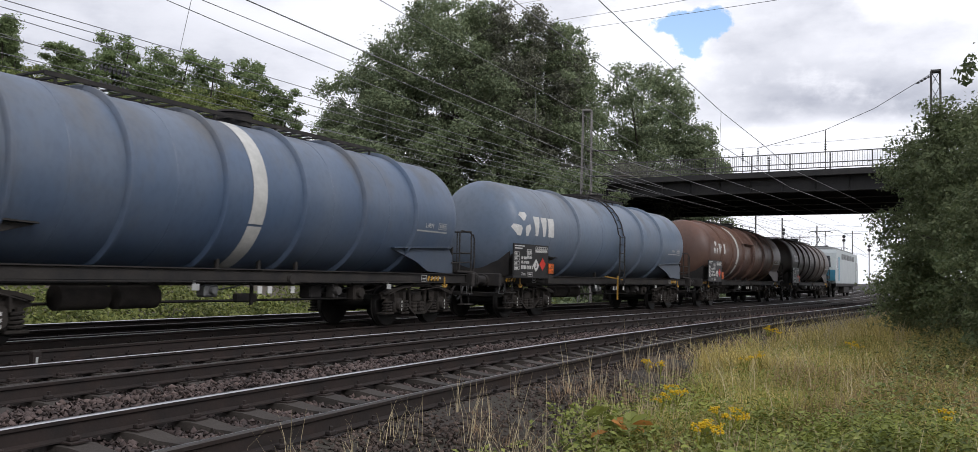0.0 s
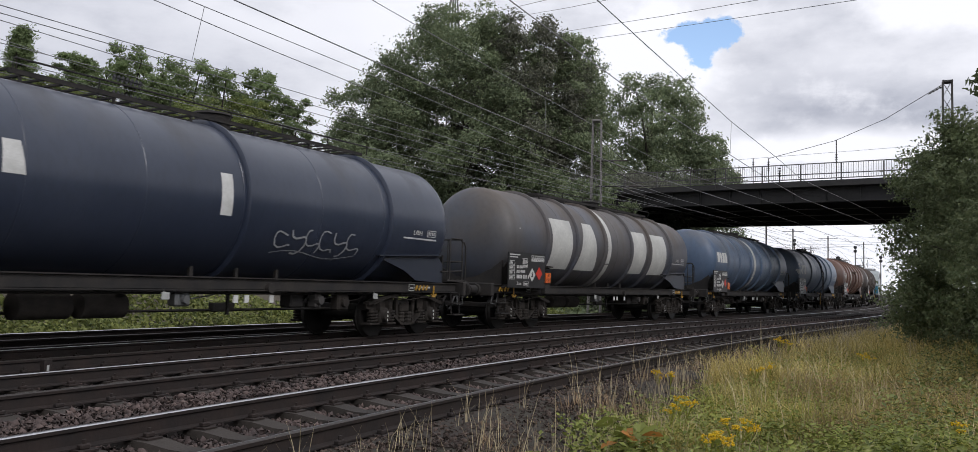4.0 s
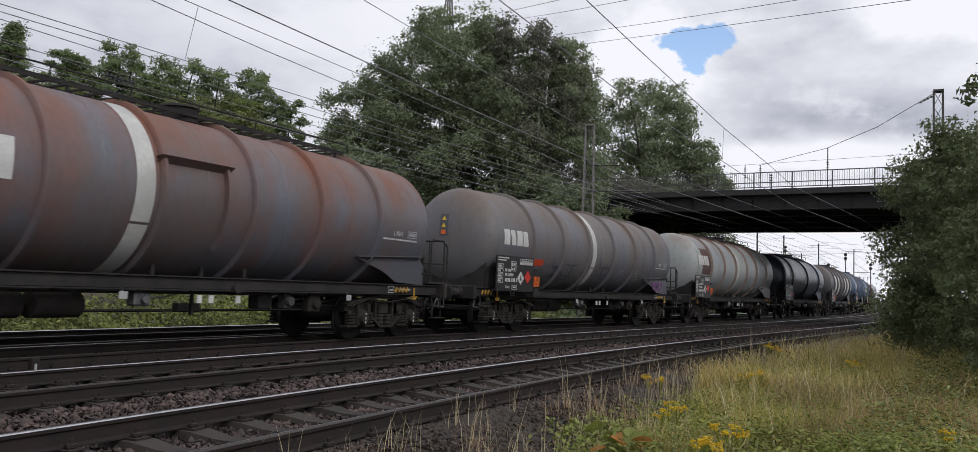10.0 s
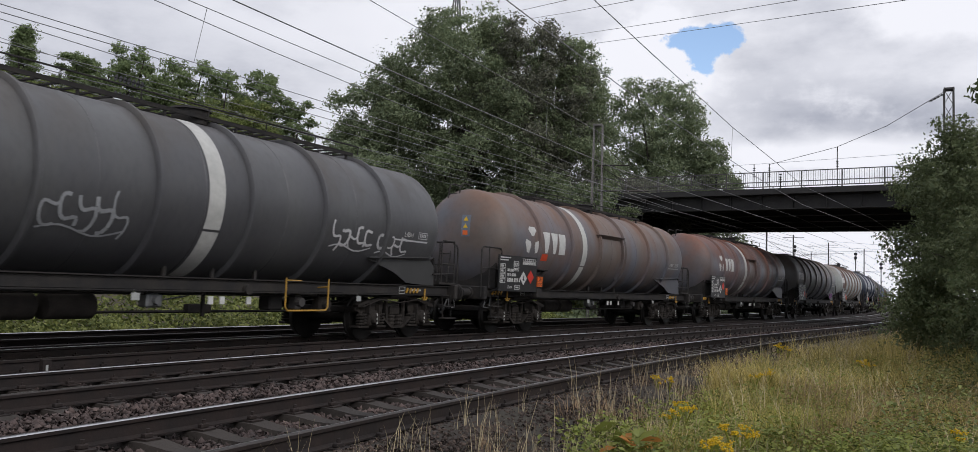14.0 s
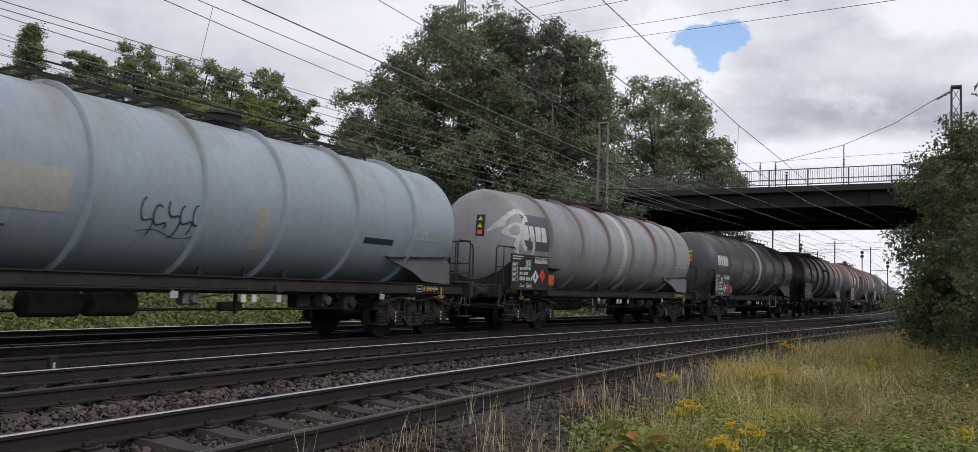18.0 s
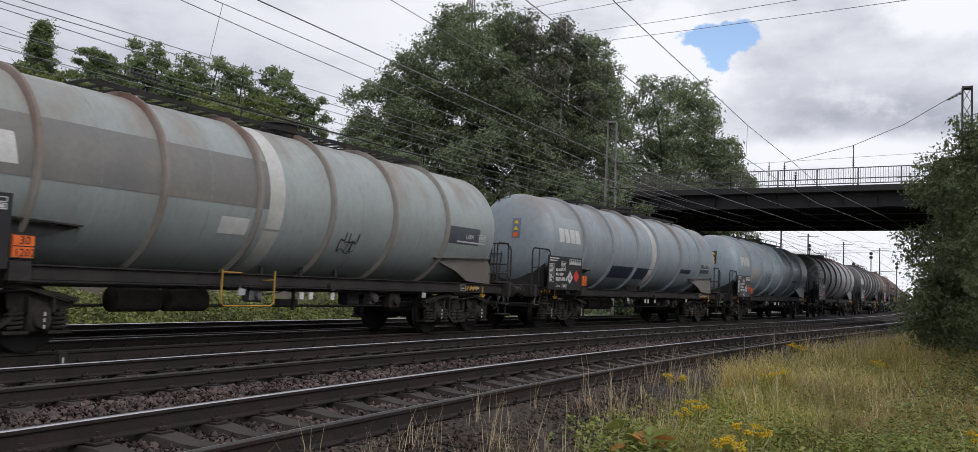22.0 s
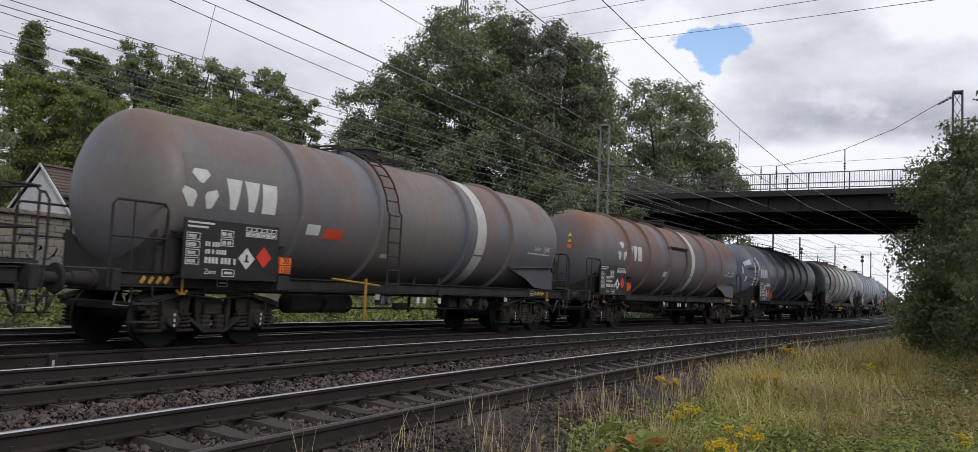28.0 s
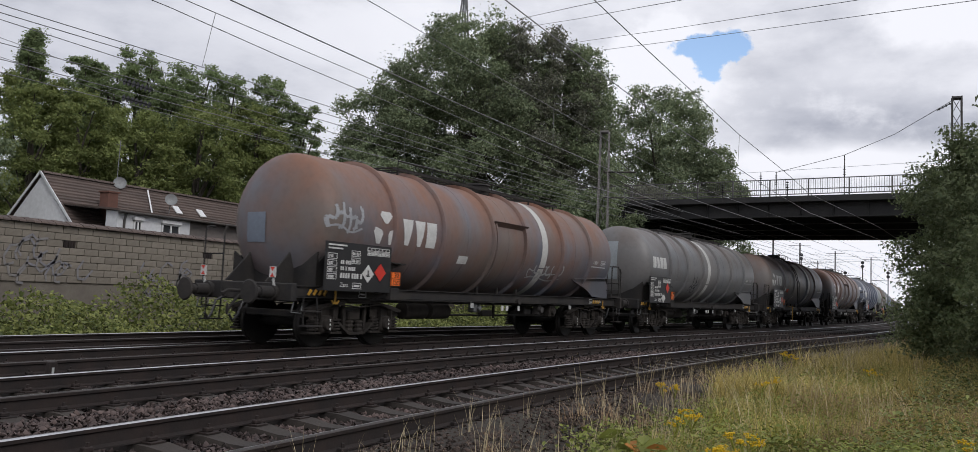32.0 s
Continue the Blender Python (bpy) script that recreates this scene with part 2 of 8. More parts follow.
def bumped(t, bsdf, fac, strength, distance=0.01):
    b = t.nodes.new("ShaderNodeBump")
    b.inputs["Strength"].default_value, b.inputs["Distance"].default_value = strength, distance
    t.links.new(fac, b.inputs["Height"])
    t.links.new(b.outputs[0], bsdf.inputs["Normal"])


def surface(name, a, b, scale, rough=0.7, metal=0.0, bump=0.3, fine=None, dirt=None, vary=0.0, spec=0.5):
    """A surface that wanders between two colours at two scales; vary: how far pieces differ from one another."""
    ma, t, p = nodes_of(name)
    big = ramp(t, noise_at(t, scale), 0.35, 0.65)
    col = mixed(t, big, a, b)
    small = noise_at(t, fine or scale * 9, 3)
    k = mixed(t, ramp(t, small, 0.3, 0.75), col, tuple(c * 0.6 for c in (dirt or a)))
    m = t.nodes.new("ShaderNodeMix")
    m.data_type = "RGBA"
    m.inputs[0].default_value = 0.45
    t.links.new(col, m.inputs[6])
    t.links.new(k, m.inputs[7])
    col = m.outputs[2]
    if vary:
        info = t.nodes.new("ShaderNodeObjectInfo")
        geo = t.nodes.new("ShaderNodeNewGeometry")
        s = t.nodes.new("ShaderNodeMath")
        t.links.new(info.outputs["Random"], s.inputs[0])
        t.links.new(geo.outputs["Random Per Island"], s.inputs[1])
        f = t.nodes.new("ShaderNodeMath")
        f.operation = "FRACT"
        t.links.new(s.outputs[0], f.inputs[0])
        r = t.nodes.new("ShaderNodeMapRange")
        r.inputs["To Min"].default_value, r.inputs["To Max"].default_value = 1 - vary, 1 + vary
        t.links.new(f.outputs[0], r.inputs["Value"])
        h = t.nodes.new("ShaderNodeHueSaturation")
        t.links.new(r.outputs["Result"], h.inputs["Value"])
        t.links.new(col, h.inputs["Color"])
        col = h.outputs[0]
    t.links.new(col, p.inputs["Base Color"])
    p.inputs["Roughness"].default_value, p.inputs["Metallic"].default_value = rough, metal
    p.inputs["Specular IOR Level"].default_value = spec
    if bump:
        bumped(t, p, small, bump)
    return ma


def leafy(name, a, b, glow=0.25):
    """Leaves: each differs a little in colour, and some light comes through."""
    ma, t, p = nodes_of(name)
    geo = t.nodes.new("ShaderNodeNewGeometry")
    col = mixed(t, geo.outputs["Random Per Island"], a, b)
    big = ramp(t, noise_at(t, 0.35, 2), 0.35, 0.65)
    h = t.nodes.new("ShaderNodeHueSaturation")
    r = t.nodes.new("ShaderNodeMapRange")
    r.inputs["To Min"].default_value, r.inputs["To Max"].default_value = 0.8, 1.25
    t.links.new(big, r.inputs["Value"])
    t.links.new(r.outputs[0], h.inputs["Value"])
    t.links.new(col, h.inputs["Color"])
    t.links.new(h.outputs[0], p.inputs["Base Color"])
    p.inputs["Roughness"].default_value = 0.6
    p.inputs["Specular IOR Level"].default_value = 0.25
    tr = t.nodes.new("ShaderNodeBsdfTranslucent")
    t.links.new(h.outputs[0], tr.inputs[0])
    mx = t.nodes.new("ShaderNodeMixShader")
    mx.inputs[0].default_value = glow
    t.links.new(p.outputs[0], mx.inputs[1])
    t.links.new(tr.outputs[0], mx.inputs[2])
    t.links.new(mx.outputs[0], t.nodes["Material Output"].inputs[0])
    return ma


def tank_paint(name, base, other, rust, amount, gloss=0.45):
    """Weathered tank paint: broad patches, streaks that run down the shell, rust along them."""
    ma, t, p = nodes_of(name)
    grey = lambda c: tuple(0.9 * v + 0.1 * sum(c) / 3 for v in c) if c[0] > c[2] * 1.25 else c
    base, other, rust = grey(base), grey(other), grey(rust)
    broad = ramp(t, noise_at(t, 0.5, 3, (1.0, 0.7, 0.7)), 0.4, 0.6)
    col = mixed(t, broad, base, other)
    streak = noise_at(t, 1.1, 5, (2.0, 0.3, 0.3), 0.62)
    patch = noise_at(t, 0.7, 5, (0.9, 0.75, 0.75), 0.6)
    s = t.nodes.new("ShaderNodeMath")
    s.operation = "MULTIPLY_ADD"
    s.inputs[1].default_value, s.inputs[2].default_value = 0.32, 0.0
    t.links.new(streak, s.inputs[0])
    s2 = t.nodes.new("ShaderNodeMath")
    s2.operation = "MULTIPLY_ADD"
    s2.inputs[1].default_value = 0.78
    t.links.new(patch, s2.inputs[0])
    t.links.new(s.outputs[0], s2.inputs[2])
    up = t.nodes.new("ShaderNodeSeparateXYZ")
    t.links.new(t.nodes.new("ShaderNodeTexCoord").outputs["Object"], up.inputs[0])
    s3 = t.nodes.new("ShaderNodeMath")
    s3.operation = "MULTIPLY_ADD"
    s3.inputs[1].default_value = 0.075
    t.links.new(up.outputs[2], s3.inputs[0])
    t.links.new(s2.outputs[0], s3.inputs[2])
    s4 = t.nodes.new("ShaderNodeMath")
    s4.operation = "SUBTRACT"
    s4.inputs[1].default_value = 0.21
    t.links.new(s3.outputs[0], s4.inputs[0])
    fac = ramp(t, s4.outputs[0], 0.64 - 0.28 * amount, 0.88 - 0.2 * amount)
    col = mixed(t, fac, col, rust)
    grime = ramp(t, noise_at(t, 9, 5, (1.3, 0.7, 0.7)), 0.45, 0.8)
    mm = t.nodes.new("ShaderNodeMath")
    mm.operation = "MULTIPLY"
    mm.inputs[1].default_value = 0.3
    t.links.new(grime, mm.inputs[0])
    col = mixed(t, mm.outputs[0], col, tuple(c * 0.45 for c in base))
    t.links.new(col, p.inputs["Base Color"])
    rr = t.nodes.new("ShaderNodeMapRange")
    rr.inputs["To Min"].default_value, rr.inputs["To Max"].default_value = gloss, min(0.9, gloss + 0.3)
    t.links.new(fac, rr.inputs["Value"])
    t.links.new(rr.outputs[0], p.inputs["Roughness"])
    bumped(t, p, noise_at(t, 1.3, 2), 0.25, 0.02)
    return ma


STEEL_DARK = surface("grimy_steel", (0.022, 0.021, 0.021), (0.04, 0.035, 0.031), 2.5, 0.75, 0.0, 0.3, spec=0.3)
BOGIE_GRIME = surface("brake_dust", (0.024, 0.021, 0.019), (0.042, 0.036, 0.031), 4.0, 0.85, 0.0, 0.4, spec=0.2)
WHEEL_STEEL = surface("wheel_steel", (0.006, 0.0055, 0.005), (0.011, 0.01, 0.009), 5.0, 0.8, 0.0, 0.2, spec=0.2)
TREAD = surface("worn_steel", (0.03, 0.028, 0.026), (0.02, 0.018, 0.017), 6.0, 0.5, 0.5, 0.05)
RAIL_RUST = surface("rail_rust", (0.018, 0.014, 0.013), (0.034, 0.022, 0.018), 3.0, 0.75, 0.2, 0.3)
SLEEPER = surface("sleeper_concrete", (0.036, 0.029, 0.024), (0.022, 0.018, 0.015), 2.2, 0.9, 0, 0.5, 40, vary=0.22)
STONES = surface("ballast_stone", (0.105, 0.076, 0.068), (0.042, 0.03, 0.028), 1.2, 0.92, 0, 0.3, 30, vary=0.5)
BED = surface("ballast_bed", (0.026, 0.021, 0.019), (0.016, 0.013, 0.012), 1.5, 0.95, 0, 1.0, 24)
EARTH = surface("bank_earth", (0.026, 0.019, 0.014), (0.03, 0.026, 0.015), 0.8, 0.95, 0, 0.8, 12)
FIELD = surface("far_ground", (0.06, 0.07, 0.03), (0.08, 0.07, 0.045), 0.05, 0.95, 0, 0.3, 1.2)
WHITE = surface("white_marking", (0.62, 0.62, 0.6), (0.5, 0.5, 0.48), 5.0, 0.6, 0, 0.05)
BAND = surface("white_band", (0.55, 0.55, 0.52), (0.42, 0.42, 0.4), 1.5, 0.6, 0, 0.05)
PALE = surface("pale_marking", (0.4, 0.41, 0.4), (0.33, 0.34, 0.33), 4.0, 0.6, 0, 0.05)
BOARD = surface("black_board", (0.012, 0.012, 0.013), (0.02, 0.019, 0.019), 4.0, 0.5, 0, 0.05)
ORANGE = surface("orange_plate", (0.85, 0.17, 0.02), (0.75, 0.13, 0.02), 5.0, 0.5, 0, 0.05)
RED = surface("red_sign", (0.62, 0.04, 0.02), (0.5, 0.03, 0.02), 5.0, 0.5, 0, 0.05)
YELLOW = surface("yellow_paint", (0.45, 0.25, 0.03), (0.28, 0.16, 0.03), 6.0, 0.55, 0, 0.1)
SIGN_YELLOW = surface("yellow_sign", (0.75, 0.5, 0.02), (0.68, 0.42, 0.02), 6.0, 0.5, 0, 0.05)
GALVANISED = surface("galvanised_steel", (0.22, 0.23, 0.23), (0.15, 0.15, 0.15), 3.0, 0.55, 0.6, 0.1)
MAST_GREY = surface("mast_grey", (0.17, 0.165, 0.16), (0.23, 0.21, 0.2), 2.0, 0.7, 0.1, 0.2)
MAST_STEEL = surface("mast_steel", (0.06, 0.06, 0.06), (0.09, 0.075, 0.065), 2.0, 0.7, 0.3, 0.2)
WIRE = surface("weathered_wire", (0.19, 0.19, 0.195), (0.25, 0.25, 0.25), 0.5, 0.5, 0.3, 0.0)

# ---- the tank train ----
TANK_R, TANK_Z, SHOULDER, DOME = 1.385, 2.50, 1.8, 0.62
PIVOT, AXLE, WHEEL_R = 2.73, 0.9, 0.46
JOINS = (70.4, 53.4, 36.6, 20.1, 3.8, -12.9, -29.1, -45.3, -61.5, -78.0, -94.4, -111.0, -127.2, -143.5, -160.1, -176.9, -193.8, -210.7, -227.1, -243.0, -259.4)
MID = NEAR_RAIL["c"] + GAUGE / 2
TEXTS = {}
HALF = [8.0]


def text_mesh(words, material):
    """Raised letters in the built-in font, 1 m high, as a mesh."""
    key = words, material.name
    if key not in TEXTS:
        cu = bpy.data.curves.new("letters", "FONT")
        cu.body, cu.extrude, cu.resolution_u = words, 0.01, 2
        ob = bpy.data.objects.new("letters", cu)
        scene.collection.objects.link(ob)
        bpy.context.view_layer.update()
        me = bpy.data.meshes.new_from_object(ob.evaluated_get(bpy.context.evaluated_depsgraph_get()))
        bpy.data.objects.remove(ob)
        me.materials.clear()
        me.materials.append(material)
        me.name = "lettering"
        TEXTS[key] = me
    return TEXTS[key]


def words_on(words, x, y, z, size, material, parent, tilt=90):
    ob = new("lettering", text_mesh(words, material))
    ob.parent = parent
    ob.matrix_basis = pose(x, y, z, tilt) @ Matrix.Diagonal((size, size, size, 1))
    return ob


def shell(x, z, off=0.008):
    """A point on the near flank of the tank at that height."""
    a = max(-1.45, min(1.45, (z - TANK_Z) / TANK_R))
    over = max(0.0, (SHOULDER - HALF[0] - x) / DOME)
    r = TANK_R * (1 - min(0.97, over) ** 2.3) ** (1 / 2.3) + off
    return (x - off * min(1.0, over), -r * math.cos(a), TANK_Z + r * math.sin(a))


def patch(sh, corners, nx=3, nz=5, off=0.008):
    """A thin four-cornered sheet that follows the tank's flank; corners (x, arc height) from lower left, anticlockwise."""
    (ax, az), (bx, bz), (cx, cz), (dx, dz) = corners
    vs = []
    for j in range(nz + 1):
        v = j / nz
        for i in range(nx + 1):
            u = i / nx
            x = (ax * (1 - u) + bx * u) * (1 - v) + (dx * (1 - u) + cx * u) * v
            z = (az * (1 - u) + bz * u) * (1 - v) + (dz * (1 - u) + cz * u) * v
            vs.append(shell(x, z, off))
    n = nx + 1
    return sh.add(vs, [(j * n + i, j * n + i + 1, (j + 1) * n + i + 1, (j + 1) * n + i) for j in range(nz) for i in range(nx)])


def bar(sh, x0, x1, z0, z1, off=0.008):
    return patch(sh, ((x0, z0), (x1, z0), (x1, z1), (x0, z1)), 2, 3, off)


def stroke(sh, pts, w, off=0.01):
    """A sprayed line on the flank through the points, w wide."""
    for (ax, az), (bx, bz) in zip(pts, pts[1:]):
        dx, dz = bx - ax, bz - az
        k = math.hypot(dx, dz) or 1
        ox, oz = -dz / k * w / 2, dx / k * w / 2
        patch(sh, ((ax - ox, az - oz), (bx - ox, bz - oz), (bx + ox, bz + oz), (ax + ox, az + oz)), 1, 2, off)


def curve_points(fn, n):
    return [fn(i / n) for i in range(n + 1)]


def flat(sh, x0, x1, z0, z1, y, t=0.004):
    """A thin plate that faces the near side."""
    return sh.box(((x0 + x1) / 2, y, (z0 + z1) / 2), (x1 - x0, t, z1 - z0))


def outline(sh, x0, x1, z0, z1, y, w=0.012):
    flat(sh, x0, x1, z0, z0 + w, y), flat(sh, x0, x1, z1 - w, z1, y)
    flat(sh, x0, x0 + w, z0 + w, z1 - w, y), flat(sh, x1 - w, x1, z0 + w, z1 - w, y)


def diamond(sh, x, z, r, y, t=0.006):
    sh.prism([(-r, 0), (0, -r), (r, 0), (0, r)], (x, y, z), (1, 0, 0), (0, 0, 1), (0, -t, 0))


# the bogie, built once
def bogie_meshes():
    ms = {}
    side = Shape()
    low = [(-1.42, 0.62), (-1.3, 0.54), (-0.62, 0.56), (-0.44, 0.42), (-0.22, 0.27), (0.22, 0.27), (0.44, 0.42), (0.62, 0.56), (1.3, 0.54), (1.42, 0.62)]
    high = [(1.42, 0.72), (1.15, 0.8), (0.45, 0.9), (-0.45, 0.9), (-1.15, 0.8), (-1.42, 0.72)]
    # a curved top bar and a belly bar, open between them
    for (a, b), (c, d) in zip(low[2:8], low[3:8]):
        side.beam((a, -0.02, b), (c, -0.02, d), 0.15, 0.05)
    for (a, b), (c, d) in zip(high, high[1:]):
        side.beam((a, -0.02, b), (c, -0.02, d), 0.15, 0.06)
    for s in (-1, 1):
        side.prism([(s * 1.42, 0.62), (s * 1.3, 0.6), (s * 0.62, 0.56), (s * 0.5, 0.6), (s * 0.45, 0.88), (s * 1.15, 0.79), (s * 1.42, 0.71)], (0, -0.02, 0), (1, 0, 0), (0, 0, 1), (0, 0.03, 0))
        side.beam((s * 0.3, 0, 0.36), (s * 0.34, 0, 0.88), 0.06, 0.07)
        for x in (0.57, 1.25):
            side.lathe([(0.3, 0.05), (0.62, 0.05)], 8, (s * x, -0.02, 0), "z")
    side.box((0, 0.02, 0.62), (0.34, 0.1, 0.2), 0.03)
    side.tube([(-1.3, -0.1, 0.7), (-0.7, -0.12, 0.86), (0.0, -0.13, 0.8), (0.7, -0.12, 0.86), (1.3, -0.1, 0.7)], 0.016, 5)
    for x in (-0.14, 0.14):
        side.lathe([(0.3, 0.09), (0.34, 0.1), (0.38, 0.085), (0.42, 0.1), (0.46, 0.085), (0.5, 0.1), (0.53, 0.09)], 10, (x, 0.0, 0), "z")
    ms["side_frame"] = side.mesh("side_frame", BOGIE_GRIME)
    ab = Shape()
    ab.box((0, 0, 0), (0.34, 0.24, 0.34), 0.04)
    ab.lathe([(-0.2, 0.0), (-0.2, 0.11), (-0.17, 0.13), (-0.05, 0.13)], 14, axis="y")
    for sx in (-1, 1):
        ab.box((sx * 0.3, 0.02, -0.17), (0.34, 0.24, 0.05), 0.01)
        ab.box((sx * 0.17, -0.06, 0.2), (0.03, 0.14, 0.2))
    ms["axle_box"] = ab.mesh("axle_box", BOGIE_GRIME, True)
    mk = Shape()
    mk.box((0, -0.204, 0), (0.022, 0.006, 0.05))
    ms["marking"] = mk.mesh("marking", WHITE)
    sp = Shape()
    pts = [(0.105 * math.cos(i * 0.9), 0.105 * math.sin(i * 0.9), i * 0.0085) for i in range(30)]
    sp.tube(pts, 0.022, 5)
    ms["spring"] = sp.mesh("spring", BOGIE_GRIME, True)
    cr = Shape()
    cr.box((0, 0, 0.66), (0.55, 1.9, 0.26), 0.03)
    for sx in (-1, 1):
        cr.box((sx * 1.28, 0, 0.64), (0.12, 1.9, 0.14), 0.02)
        for sy in (-0.75, 0.75):
            cr.box((sx * 0.38, sy, 0.45), (0.09, 0.12, 0.34), 0.02)
            cr.beam((sx * 0.34, sy, 0.28), (sx * 0.3, sy, 0.8), 0.05, 0.05)
    ms["bolster"] = cr.mesh("bolster", STEEL_DARK)
    ws = Shape()
    ws.lathe([(-0.95, 0.06), (-0.8, 0.065), (-0.79, 0.09), (0.79, 0.09), (0.8, 0.065), (0.95, 0.06)], 12, axis="y")
    for s in (-1, 1):
        y = s * GAUGE / 2
        ws.lathe([(y - s * 0.075, 0.14), (y - s * 0.075, 0.49), (y - s * 0.045, 0.49), (y - s * 0.035, WHEEL_R), (y + s * 0.06, WHEEL_R - 0.004),
                  (y + s * 0.065, 0.41), (y + s * 0.02, 0.37), (y + s * 0.015, 0.19), (y + s * 0.07, 0.14)], 32, axis="y")
        for k in range(4):
            a = k * math.pi / 2 + 0.3
            ws.box((0.28 * math.cos(a), y + s * 0.025, 0.28 * math.sin(a)), (0.05, 0.012, 0.05))
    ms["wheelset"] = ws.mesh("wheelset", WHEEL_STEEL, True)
    for s in (-1, 1):
        rim2 = Shape()
        y = s * GAUGE / 2
        rim2.lathe([(y + s * 0.0655, 0.425), (y + s * 0.068, 0.425), (y + s * 0.064, WHEEL_R - 0.002), (y + s * 0.06, WHEEL_R + 0.001), (y - s * 0.03, WHEEL_R + 0.002), (y - s * 0.04, 0.4905), (y - s * 0.05, 0.492), (y - s * 0.05, 0.48)], 32, axis="y")
        ms["tread", s] = rim2.mesh("tread", TREAD, True)
    return ms


BOGIE = bogie_meshes()
WHEELSETS = []


def bogie(wagon, x):
    b = new("bogie", BOGIE["bolster"])
    b.parent, b.location = wagon, (x, 0, 0)
    for s in (-1, 1):
        f = part("side_frame", BOGIE["side_frame"], None, b)
        f.matrix_basis = pose(0, s * 1.0, 0, 0, 0, 0 if s < 0 else 180)
        for sx in (-1, 1):
            box = part("axle_box", BOGIE["axle_box"], None, b)
            box.matrix_basis = pose(sx * AXLE, s * 1.0, WHEEL_R, 0, 0, 0 if s < 0 else 180)
            if s < 0:
                for z in (0.085, 0.0, -0.085):
                    part("marking", BOGIE["marking"], None, b, "white dash of paint").location = (sx * AXLE, -1.0, WHEEL_R + z)
            for d in (-0.31, 0.31):
                part("spring", BOGIE["spring"], None, b).location = (sx * AXLE + d, s * 1.02, WHEEL_R - 0.14)
    for sx in (-1, 1):
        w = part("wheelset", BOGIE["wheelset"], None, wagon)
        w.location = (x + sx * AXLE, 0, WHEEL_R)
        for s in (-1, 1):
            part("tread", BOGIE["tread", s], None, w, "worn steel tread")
        WHEELSETS.append((w, x + sx * AXLE))
    return b


